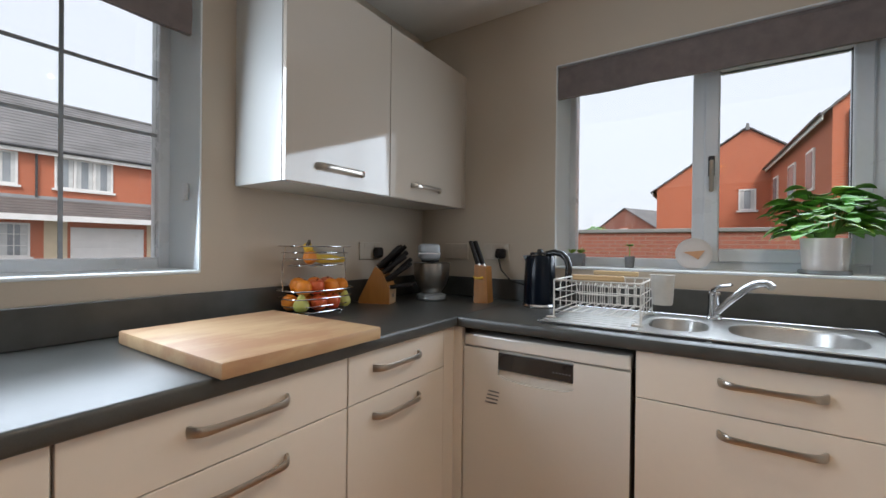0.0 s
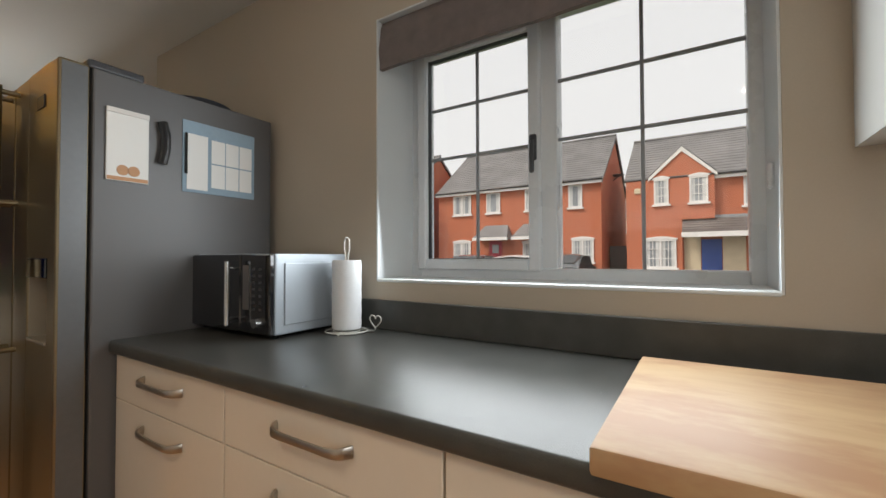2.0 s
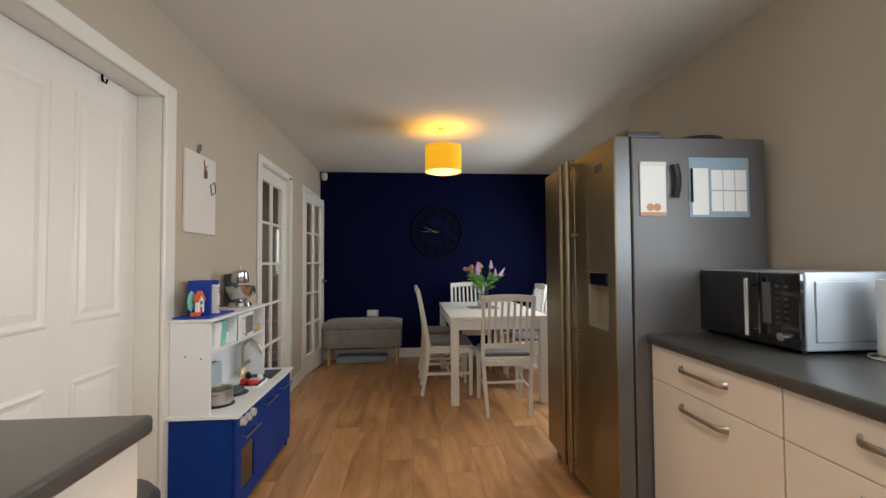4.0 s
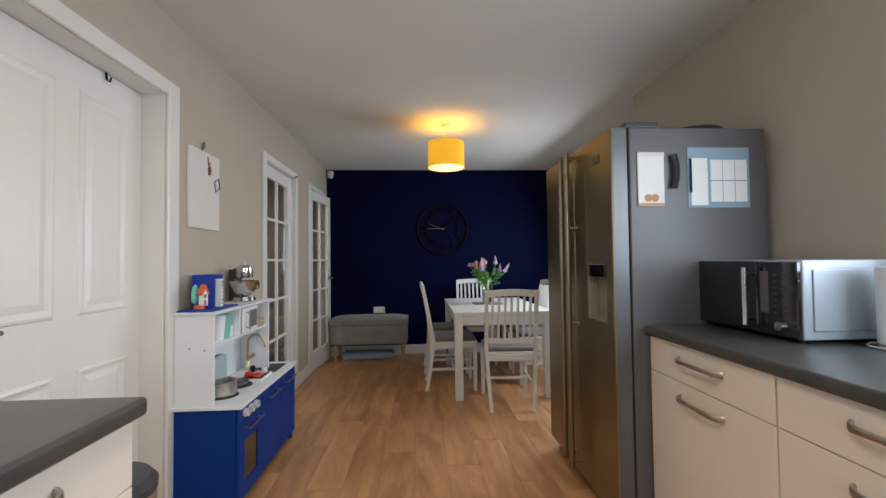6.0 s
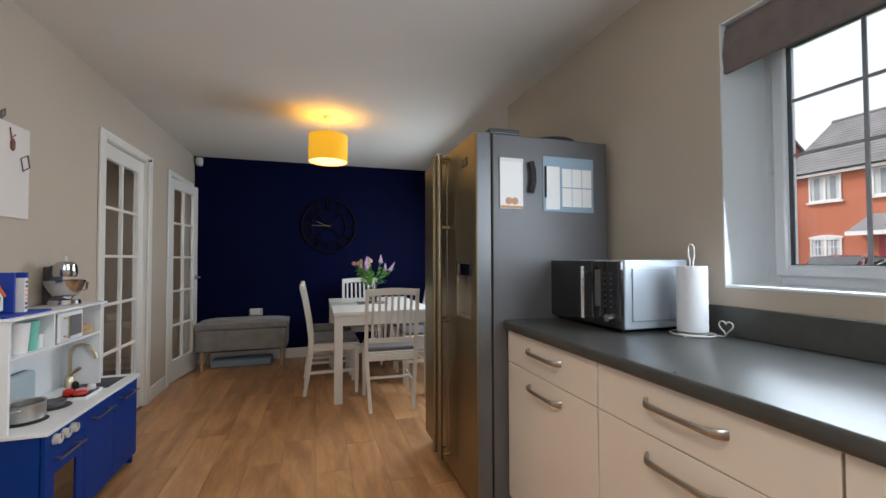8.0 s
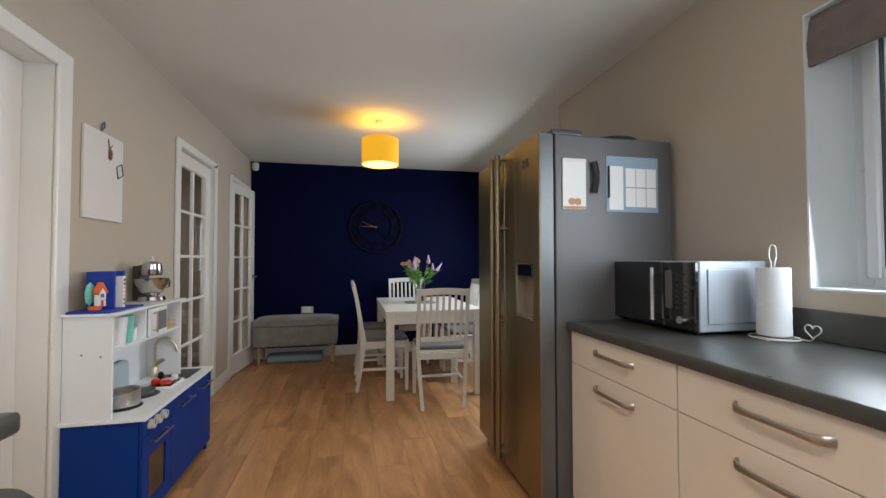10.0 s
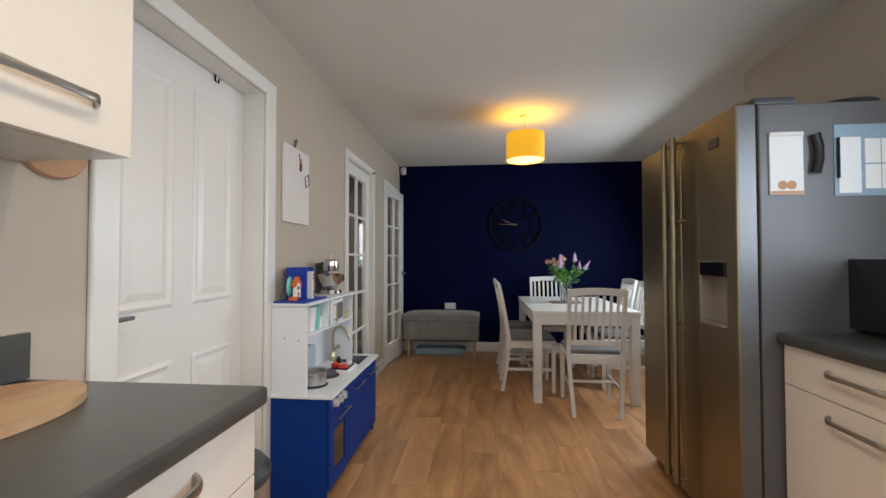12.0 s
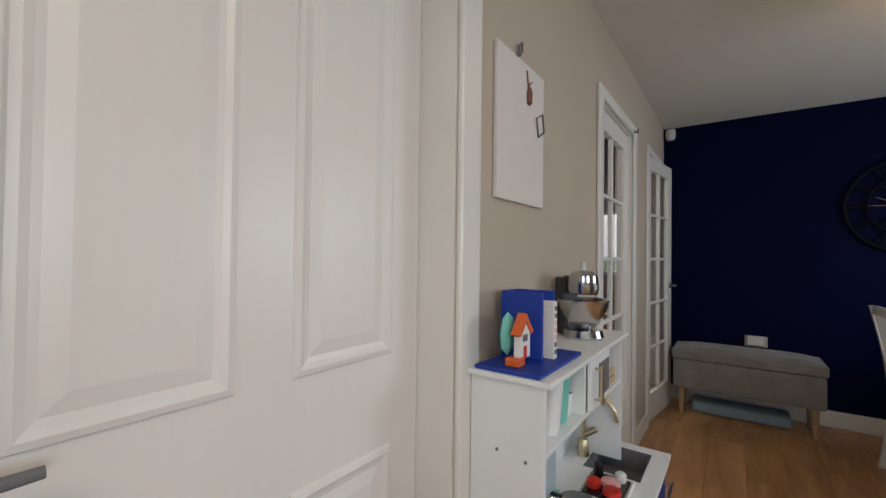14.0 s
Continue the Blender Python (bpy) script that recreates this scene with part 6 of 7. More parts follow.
# pendant
pd = thing("pendant_lamp", (-0.11, -2.77, CEIL), "mustard yellow drum pendant lamp, switched on", "ceiling lamp")
pcx, pcy = -0.11, -2.77
bm = B()
n = 56
ro, ri, z0, z1 = 0.157, 0.1555, 2.003, 2.222
rings = [[bm.verts.new((pcx + r * math.cos(2 * math.pi * j / n), pcy + r * math.sin(2 * math.pi * j / n), z)) for j in range(n)] for r, z in ((ro, z0), (ro, z1), (ri, z1), (ri, z0))]
for k in range(4):
    a, b = rings[k], rings[(k + 1) % 4]
    for j in range(n):
        bm.faces.new((a[j], a[(j + 1) % n], b[(j + 1) % n], b[j]))
part("shade", bm, M_SHADE, pd, "mustard cloth drum shade", smooth=True)
part("diffuser", lathe(B(), [(0.0, 0.0), (0.150, 0.0), (0.150, 0.003), (0.0, 0.003)], (pcx, pcy, 2.006), n=40), M_GLOW, pd, "glowing frosted diffuser")
bm = B()
for i in range(3):
    a = 2 * math.pi * i / 3
    rod(bm, (pcx + 0.018 * math.cos(a), pcy + 0.018 * math.sin(a), 2.205), (pcx + 0.155 * math.cos(a), pcy + 0.155 * math.sin(a), 2.205), 0.002, n=6)
tube(bm, ring_pts((pcx, pcy, 0), 0.018, 0.018, 20, 2.205), 0.002, n=6, closed=True)
part("spider_ring", bm, M_WIRE, pd)
part("lamp_holder", rod(B(), (pcx, pcy, 2.16), (pcx, pcy, 2.245), 0.016, n=16), M_WIRE, pd)
part("cord", rod(B(), (pcx, pcy, 2.245), (pcx, pcy, 2.36), 0.0035, n=8), M_WIRE, pd)
part("ceiling_rose", lathe(B(), [(0.0, -0.024), (0.028, -0.024), (0.040, -0.014), (0.044, 0.0), (0.0, 0.0)], (pcx, pcy, CEIL - 0.0005), n=28), M_WIRE, pd, smooth=True)

# wall canvas
cv = thing("wall_canvas", (XE, -1.57, 1.38), "plain off-white canvas panel with small ornaments on the wall", "canvas")
part("panel", box(B(), XE - 0.014, XE - 0.001, -1.712, -1.392, 1.385, 1.812, 0.002), M_CANVAS, cv)
part("clip", tube(B(), [(XE - 0.004, -1.535, 1.81), (XE - 0.010, -1.530, 1.85), (XE - 0.012, -1.545, 1.865), (XE - 0.010, -1.55, 1.84), (XE - 0.006, -1.54, 1.825)], 0.004, n=6), M_INK, cv, smooth=True)
bm = B()
tube(bm, [(XE - 0.016, -1.573, 1.79), (XE - 0.018, -1.580, 1.745), (XE - 0.018, -1.590, 1.71)], 0.0025, n=6)
tube(bm, [(XE - 0.018, -1.580, 1.745), (XE - 0.018, -1.605, 1.765)], 0.0025, n=6)
lathe(bm, [(0.0, -0.030), (0.008, -0.020), (0.009, 0.01), (0.004, 0.028), (0.0, 0.03)], (XE - 0.020, -1.585, 1.715), n=10)
part("hanging_ornament", bm, M_RUST, cv, smooth=True)
bm = B()
fr4 = [(XE - 0.018, -1.645, 1.665), (XE - 0.018, -1.692, 1.690), (XE - 0.018, -1.706, 1.635), (XE - 0.018, -1.660, 1.608)]
tube(bm, fr4, 0.003, n=6, closed=True)
part("small_frame", bm, M_INK, cv)

# ---- toy kitchen ----
tk = thing("toy_kitchen", (1.14, -1.68, 0), "white and royal blue wooden toy kitchen against the wall", "toy kitchen")
KY0, KY1, KX, KB = -2.130, -1.262, 0.998, 1.300
part("side_panel", box(B(), KX + 0.018, KB, KY1 - 0.014, KY1 - 0.001, 0.0, 0.499, 0.001), M_NAVYT, tk)
part("side_panel", box(B(), KX + 0.018, KB, KY0 + 0.001, KY0 + 0.014, 0.0, 0.499, 0.001), M_NAVYT, tk)
part("base_board", box(B(), KX + 0.03, KB, KY0 + 0.014, KY1 - 0.014, 0.04, 0.052), M_NAVYT, tk)
part("back_board", box(B(), KB - 0.006, KB, KY0 + 0.014, KY1 - 0.014, 0.052, 0.499), M_NAVYT, tk)
bm = B()
sx0, sx1, sy0, sy1 = 1.035, 1.215, -2.085, -1.86
box(bm, 0.981, 1.312, sy1, KY1 + 0.014, 0.500, 0.515, 0.002)
box(bm, 0.981, 1.312, KY0 - 0.006, sy0, 0.500, 0.515, 0.002)
box(bm, 0.981, sx0, sy0, sy1, 0.500, 0.515)
box(bm, sx1, 1.312, sy0, sy1, 0.500, 0.515)
part("counter", bm, M_TOYW, tk, "white board counter")
bm = B()
box(bm, sx0, sx1, sy0, sy1, 0.430, 0.434)
box(bm, sx0, sx0 + 0.004, sy0, sy1, 0.434, 0.5145)
box(bm, sx1 - 0.004, sx1, sy0, sy1, 0.434, 0.5145)
box(bm, sx0 + 0.004, sx1 - 0.004, sy0, sy0 + 0.004, 0.434, 0.5145)
box(bm, sx0 + 0.004, sx1 - 0.004, sy1 - 0.004, sy1, 0.434, 0.5145)
part("sink_tub", bm, M_INK, tk, "grey plastic sink tub")
part("control_strip", box(B(), KX, KX + 0.014, -1.5525, KY1 - 0.001, 0.425, 0.499, 0.001), M_NAVYT, tk)
for y in (-1.325, -1.385, -1.445):
    k = part("knob", rod(B(), (KX, y, 0.462), (KX - 0.022, y, 0.462), 0.022, 0.019, n=20), M_WIRE, tk, "pale round knob")
    part("pointer", box(B(), KX - 0.024, KX - 0.022, y - 0.002, y + 0.002, 0.462, 0.480), M_INK, k)


def toy_door(y0, y1, z0, z1, hz, window=False):
    bm = B()
    if window:
        box(bm, KX, KX + 0.014, y0, y1, z0, z0 + 0.07, 0.001)
        box(bm, KX, KX + 0.014, y0, y1, z1 - 0.10, z1, 0.001)
        box(bm, KX, KX + 0.014, y0, y0 + 0.06, z0 + 0.07, z1 - 0.10)
        box(bm, KX, KX + 0.014, y1 - 0.06, y1, z0 + 0.07, z1 - 0.10)
    else:
        box(bm, KX, KX + 0.014, y0, y1, z0, z1, 0.0015)
    d = part("door", bm, M_NAVYT, tk)
    if window:
        part("door_window", box(B(), KX + 0.005, KX + 0.009, y0 + 0.06, y1 - 0.06, z0 + 0.07, z1 - 0.10), M_BLACKG, d)
    h = B()
    yc, hl = (y0 + y1) / 2, (y1 - y0) * 0.33
    rod(h, (KX - 0.028, yc - hl, hz), (KX - 0.028, yc + hl, hz), 0.005, n=10)
    for s in (-1, 1):
        rod(h, (KX, yc + s * hl * 0.8, hz), (KX - 0.028, yc + s * hl * 0.8, hz), 0.004, n=8)
    part("door_handle", h, M_NICKEL, d, "slim metal bar handle", smooth=True)


toy_door(-1.550, KY1 - 0.003, 0.055, 0.422, 0.385, window=True)
toy_door(-1.838, -1.554, 0.055, 0.497, 0.440)
toy_door(KY0 + 0.003, -1.842, 0.055, 0.497, 0.440)
# hutch
HX, HZ0, HZ1 = 1.118, 0.5155, 0.950
HY0, HY1 = -1.985, KY1 - 0.002
part("hutch_side", box(B(), HX, KB, HY1 - 0.013, HY1, HZ0, HZ1, 0.001), M_TOYW, tk)
part("hutch_side", box(B(), HX, KB, HY0, HY0 + 0.013, HZ0, HZ1, 0.001), M_TOYW, tk)
for x, z in ((1.16, 0.78), (1.23, 0.79)):
    part("screw", rod(B(), (x, HY1, z), (x, HY1 + 0.0015, z), 0.004, n=10), M_INK, tk)
part("hutch_back", box(B(), KB - 0.008, KB - 0.001, HY0 + 0.0135, HY1 - 0.0135, HZ0, HZ1), M_TOYW, tk)
part("hutch_shelf", box(B(), HX + 0.002, KB - 0.009, HY0 + 0.0135, HY1 - 0.0135, 0.790, 0.802, 0.001), M_TOYW, tk)
part("hutch_top", box(B(), HX - 0.018, KB + 0.012, HY0 - 0.02, HY1 + 0.012, 0.9505, 0.963, 0.002), M_TOYW, tk)
for y in (-1.560, -1.770):
    part("divider", box(B(), HX + 0.002, KB - 0.009, y - 0.006, y + 0.006, 0.8025, 0.950), M_TOYW, tk)
md2 = part("microwave_door", box(B(), HX - 0.012, HX, -1.762, -1.568, 0.808, 0.945, 0.002), M_TOYW, tk, "white toy microwave door")
part("door_window", box(B(), HX - 0.0135, HX - 0.012, -1.750, -1.640, 0.828, 0.925), M_INK, md2)
h = B()
rod(h, (HX - 0.032, -1.600, 0.825), (HX - 0.032, -1.600, 0.930), 0.005, n=10)
rod(h, (HX - 0.013, -1.600, 0.835), (HX - 0.032, -1.600, 0.835), 0.004)
rod(h, (HX - 0.013, -1.600, 0.920), (HX - 0.032, -1.600, 0.920), 0.004)
part("door_handle", h, M_BRASS, md2, "brass toy handle", smooth=True)
bm = B()
tube(bm, [(1.236, -1.935, 0.5155), (1.236, -1.935, 0.66), (1.232, -1.935, 0.703), (1.213, -1.937, 0.730), (1.183, -1.940, 0.738), (1.153, -1.943, 0.722), (1.133, -1.946, 0.690), (1.125, -1.948, 0.655)], 0.0085, n=12)
lathe(bm, [(0.0, 0.0), (0.021, 0.0), (0.019, 0.05), (0.012, 0.06), (0.0, 0.06)], (1.236, -1.935, 0.5155), n=18)
rod(bm, (1.236, -1.935, 0.585), (1.196, -1.952, 0.612), 0.009, 0.011, n=12)
part("toy_tap", bm, M_BRASS, tk, "brass-coloured swan-neck tap", smooth=True)
for x, y in ((1.150, -1.425), (1.150, -1.60)):
    hb = part("hob_ring", lathe(B(), [(0.0, 0.003), (0.072, 0.003), (0.076, 0.0)], (x, y, 0.5155), n=32), M_DGREY, tk, "dark round hob ring")
    part("inner_ring", lathe(B(), [(0.035, 0.0045), (0.045, 0.0045), (0.045, 0.003)], (x, y, 0.5155), n=28), M_BLACK, hb)

pan = thing("toy_pan", (1.150, -1.425, 0.519), "small steel toy saucepan on the toy hob", "toy pan")
part("pot", lathe(B(), [(0.0, 0.001), (0.060, 0.001), (0.066, 0.008), (0.066, 0.072), (0.070, 0.075), (0.066, 0.076), (0.061, 0.070), (0.060, 0.012), (0.0, 0.008)], (1.150, -1.425, 0.519), n=36), M_SINK, pan, smooth=True)
for s in (-1, 1):
    part("loop_handle", tube(B(), [(1.150 - 0.02, -1.425 + s * 0.066, 0.578), (1.150 - 0.015, -1.425 + s * 0.092, 0.582), (1.150 + 0.015, -1.425 + s * 0.092, 0.582), (1.150 + 0.02, -1.425 + s * 0.066, 0.578)], 0.0035, n=8), M_CHROME, pan, smooth=True)
pan2 = thing("toy_frying_pan", (1.150, -1.60, 0.519), "small grey toy frying pan on the hob", "toy pan")
part("pan", lathe(B(), [(0.0, 0.001), (0.048, 0.001), (0.056, 0.020), (0.054, 0.020), (0.046, 0.005), (0.0, 0.004)], (1.150, -1.60, 0.519), n=32), M_INK, pan2, smooth=True)
part("handle", box(B(), 1.195, 1.275, -1.607, -1.593, 0.533, 0.540, 0.002), M_BLACK, pan2)
ts = thing("toy_toaster", (1.225, -1.53, 0.5155), "pale blue toy toaster at the back of the toy kitchen", "toy toaster")
part("body", box(B(), 1.228, 1.288, -1.650, -1.470, 0.5225, 0.685, 0.016, 3), M_TOYGREY, ts, smooth=True)
part("slot", box(B(), 1.251, 1.265, -1.625, -1.495, 0.684, 0.6865), M_INK, ts)
part("foot_strip", box(B(), 1.222, 1.290, -1.655, -1.465, 0.5156, 0.522, 0.001), M_TEAL, ts)
tr = thing("toy_tray", (1.10, -1.745, 0.5155), "white tray of small coloured toys on the toy counter", "tray")
bm = B()
box(bm, 1.045, 1.175, -1.830, -1.665, 0.5160, 0.520)
for a in ((1.045, 1.049, -1.830, -1.665), (1.171, 1.175, -1.830, -1.665), (1.049, 1.171, -1.830, -1.826), (1.049, 1.171, -1.669, -1.665)):
    box(bm, *a, 0.520, 0.530)
part("tray", bm, M_TOYW, tr)
part("base_layer", box(B(), 1.055, 1.165, -1.820, -1.675, 0.5205, 0.530, 0.002), M_BLACK, tr)
toys = ((1.085, -1.705, 0.028, 0.022, M_RED, "toy_ketchup"), (1.100, -1.755, 0.030, 0.020, M_PINK, "toy_cake"), (1.080, -1.800, 0.018, 0.030, M_TOYW, "toy_cup"), (1.140, -1.720, 0.022, 0.030, M_RED, "toy_tomato"), (1.145, -1.790, 0.016, 0.048, M_BLACK, "toy_bottle"))
for x, y, r, hgt, m, nm in toys:
    bm = lathe(B(), [(0.0, 0.0), (r * 0.8, 0.0), (r, hgt * 0.3), (r * 0.9, hgt * 0.8), (r * 0.4, hgt), (0.0, hgt)], (x, y, 0.5305), n=14)
    col = {M_RED: "red", M_PINK: "pink", M_TOYW: "white", M_BLACK: "black"}[m]
    single(nm, bm, m, "small %s plastic toy lying on the tray" % col, "toy", "small toys", smooth=True, at=(x, y, 0.5305))
for i, (y, r, hgt, m) in enumerate(((-1.32, 0.022, 0.055, M_TOYW), (-1.395, 0.040, 0.128, M_TOYW), (-1.475, 0.030, 0.125, M_TEAL), (-1.528, 0.020, 0.06, M_TOYW))):
    bm = lathe(B(), [(0.0, 0.0), (r * 0.7, 0.0), (r * 0.8, hgt * 0.1), (r, hgt), (r * 0.9, hgt), (r * 0.68, hgt * 0.12), (0.0, hgt * 0.1)], (1.165, y, 0.8025), n=24)
    single("toy_cup", bm, m, "%s toy cup on the toy kitchen's shelf" % ("small white" if i in (0, 3) else "tall white" if i == 1 else "mint green"), "toy cup", "cups on the shelf", smooth=True, at=(1.165, y, 0.8025))
wt = thing("toy_bread_crate", (1.19, -1.87, 0.8025), "small wooden toy crate on the toy kitchen's shelf", "toy crate")
part("slat", box(B(), 1.13, 1.135, -1.93, -1.80, 0.805, 0.825), M_BAMBOO, wt)
part("slat", box(B(), 1.13, 1.135, -1.93, -1.80, 0.832, 0.850), M_BAMBOO, wt)
part("tray", box(B(), 1.136, 1.25, -1.93, -1.80, 0.8030, 0.808), M_BAMBOO, wt)
part("loaf", box(B(), 1.15, 1.23, -1.915, -1.815, 0.8085, 0.868, 0.018, 3), M_TAN, wt, smooth=True)

be = thing("bookend_shelf", (1.20, -1.46, 0.963), "royal blue wooden bookend holding a slim book", "bookend")
part("base", box(B(), 1.128, 1.290, -1.550, -1.262, 0.9635, 0.972, 0.001), M_BLUE, be)
part("upright", box(B(), 1.176, 1.288, -1.400, -1.390, 0.9725, 1.138, 0.001), M_BLUE, be)
part("upright", box(B(), 1.176, 1.288, -1.478, -1.468, 0.9725, 1.138, 0.001), M_BLUE, be)
part("rear_upright", box(B(), 1.280, 1.288, -1.467, -1.401, 0.9725, 1.138), M_BLUE, be)
bk = thing("slim_book", (1.20, -1.48, 0.972), "slim white book with pink and grey spine print", "book")
part("page_block", box(B(), 1.156, 1.275, -1.440, -1.418, 0.9727, 1.116, 0.001), M_PAPER, bk)
for i in range(7):
    part("spine_mark", box(B(), 1.1548, 1.156, -1.436, -1.422, 0.985 + i * 0.018, 0.996 + i * 0.018), M_PINK if i in (2, 3, 4) else M_INK, bk)
hs = thing("toy_house", (1.165, -1.315, 0.972), "painted wooden toy house with a red roof and mint tree", "toy house")
part("wall_block", box(B(), 1.135, 1.150, -1.360, -1.300, 0.985, 1.050, 0.001), M_PAPER, hs)
bm = B()
prism(bm, [(-1.370, 1.046), (-1.330, 1.092), (-1.290, 1.046), (-1.300, 1.040), (-1.330, 1.074), (-1.360, 1.040)], 1.131, 1.154, axis="x")
part("roof", bm, M_ORANGEP, hs)
part("gable", prism(B(), [(-1.359, 1.0502), (-1.330, 1.0735), (-1.301, 1.0502)], 1.1352, 1.1498, axis="x"), M_PAPER, hs)
part("door", box(B(), 1.1335, 1.135, -1.338, -1.322, 0.986, 1.015), M_RED, hs)
part("window", box(B(), 1.1335, 1.135, -1.342, -1.318, 1.026, 1.042), M_INK, hs)
part("tree", lathe(B(), [(0.0, 0.0), (0.028, 0.02), (0.036, 0.055), (0.024, 0.090), (0.0, 0.105)], (1.172, -1.312, 0.990), n=16, sx=0.30), M_TEAL, hs, smooth=True)
part("tree_foot", box(B(), 1.128, 1.165, -1.318, -1.282, 0.9725, 0.992, 0.003), M_ORANGEP, hs)
hs.scale = (1.0, 1.0, 1.0)
hs.location.y -= 0.008
hs.location.x += 0.062

tm = thing("toy_mixer", (1.20, -1.80, 0.963), "chrome toy stand mixer on top of the toy kitchen", "toy mixer", world_space=False)
tm.rotation_euler = (0, 0, radians(-30))
tm.scale = (1.25, 1.25, 1.15)
part("base", lathe(B(), [(0.0, 0.0), (0.050, 0.0), (0.053, 0.006), (0.048, 0.024), (0.0, 0.026)], (0, 0, 0.0005), n=28), M_CHROME, tm, smooth=True)
part("bowl", lathe(B(), [(0.022, 0.027), (0.042, 0.045), (0.060, 0.085), (0.066, 0.110), (0.062, 0.110), (0.036, 0.05), (0.0, 0.035)], (0, 0, 0), n=36), M_CHROME, tm, smooth=True)
part("bowl_grip", tube(B(), [(0.0, -0.062, 0.10), (0.0, -0.085, 0.095), (0.0, -0.082, 0.065), (0.0, -0.052, 0.06)], 0.005, n=8), M_CHROME, tm, smooth=True)
part("column", box(B(), 0.045, 0.085, -0.026, 0.026, 0.0, 0.170, 0.006, 2), M_DGREY, tm)
part("head", lathe(B(), [(0.0, 0.125), (0.036, 0.125), (0.040, 0.140), (0.036, 0.178), (0.024, 0.190), (0.0, 0.192)], (0, 0, 0), n=28), M_CHROME, tm, smooth=True)
part("top_knob", lathe(B(), [(0.0, 0.192), (0.008, 0.192), (0.006, 0.215), (0.0, 0.217)], (0, 0, 0), n=14), M_WIRE, tm, smooth=True)
part("arm", box(B(), 0.0, 0.06, -0.018, 0.018, 0.145, 0.175, 0.004), M_DGREY, tm)


# ---- outside ----
GZ = -0.15
bm = B()
box(bm, -400, 400, -400, 400, GZ - 0.5, GZ - 0.02)
setting("ground", bm, M_GRASS, "flat rough grass ground reaching the horizon", "ground")
bm = B()
box(bm, -15.6, -9.0, -80, 80, GZ - 0.02, GZ - 0.012)
setting("road", bm, M_ASPH, "dark asphalt estate road between the houses", "road")
bm = B()
box(bm, -22.0, -15.75, -60, 60, GZ - 0.02, GZ + 0.02)
setting("pavement", bm, M_PAVE, "grey paved fronts and parking bays before the houses", "pavement")
bm = B()
box(bm, -15.75, -15.6, -60, 60, GZ - 0.02, GZ + 0.10, 0.02)
setting("kerb", bm, M_PAVE, "grey concrete kerb along the road", "kerb")


def frame_of(place):
    """place: origin, angle; gives a function that maps facade coordinates (along, out, up) to the world."""
    (ox, oy, oz), ang = place
    c, s = math.cos(ang), math.sin(ang)
    return lambda u, d, z: (ox + u * c - d * s, oy + u * s + d * c, oz + z)


def ext_window(house, u0, u1, z0, z1, lights=2, bars=False, arch=False, d=0.0):
    """A white window on a facade that runs along local x and looks along local -y."""
    bm = B()
    f = 0.07
    box(bm, u0, u0 + f, d - 0.05, d + 0.02, z0, z1)
    box(bm, u1 - f, u1, d - 0.05, d + 0.02, z0, z1)
    box(bm, u0 + f, u1 - f, d - 0.05, d + 0.02, z0, z0 + f)
    box(bm, u0 + f, u1 - f, d - 0.05, d + 0.02, z1 - f, z1)
    for i in range(1, lights):
        u = u0 + (u1 - u0) * i / lights
        box(bm, u - 0.045, u + 0.045, d - 0.05, d + 0.02, z0 + f, z1 - f)
    if bars:
        for i in range(lights):
            a, b = u0 + (u1 - u0) * i / lights, u0 + (u1 - u0) * (i + 1) / lights
            box(bm, (a + b) / 2 - 0.014, (a + b) / 2 + 0.014, d - 0.03, d - 0.005, z0 + f, z1 - f)
        for k in (1, 2):
            z = z0 + (z1 - z0) * k / 3
            box(bm, u0 + f, u1 - f, d - 0.031, d - 0.006, z - 0.014, z + 0.014)
    w = part("window", bm, M_FASCIA, house)
    part("window_sill", box(B(), u0 - 0.08, u1 + 0.08, d - 0.10, d - 0.001, z0 - 0.09, z0 - 0.001), M_FASCIA, w)
    bm = B()
    if arch:
        n = 8
        outer = [(u0 - 0.06 + (u1 - u0 + 0.12) * i / n, z1 + 0.06 + 0.10 * math.sin(math.pi * i / n)) for i in range(n + 1)]
        prism(bm, outer + [(u1 + 0.06, z1), (u0 - 0.06, z1)], d - 0.06, d - 0.001, axis="y")
    else:
        box(bm, u0 - 0.06, u1 + 0.06, d - 0.04, d - 0.001, z1 + 0.001, z1 + 0.10)
    part("lintel", bm, M_FASCIA if arch else M_BRICKR, w)
    for i in range(lights):
        a, b = u0 + (u1 - u0) * i / lights + 0.05, u0 + (u1 - u0) * (i + 1) / lights - 0.05
        part("pane", box(B(), a, b, d - 0.008, d - 0.002, z0 + f, z1 - f), M_EXTGLASS, w)
        cw = (b - a) * 0.28
        for p, q in ((a + 0.01, a + cw), (b - cw, b - 0.01)):
            part("curtain", box(B(), p, q, d - 0.014, d - 0.0095, z0 + f, z1 - f), M_NET, w)
    return w


def tiled_slope(bm, u0, u1, a, b, rows, lift=0.035):
    """Courses of tiles from the eave line a=(y, z) to the ridge line b, each overlapping the next."""
    for i in range(rows):
        s0, s1 = i / rows, (i + 1.06) / rows
        ya, za = a[0] + (b[0] - a[0]) * s0, a[1] + (b[1] - a[1]) * s0
        yb, zb = a[0] + (b[0] - a[0]) * min(1, s1), a[1] + (b[1] - a[1]) * min(1, s1)
        vs = [bm.verts.new(p) for p in ((u0, ya, za + lift), (u1, ya, za + lift), (u1, yb, zb + 0.004), (u0, yb, zb + 0.004), (u0, ya, za - 0.01), (u1, ya, za - 0.01))]
        bm.faces.new(vs[:4])
        bm.faces.new((vs[0], vs[4], vs[5], vs[1]))


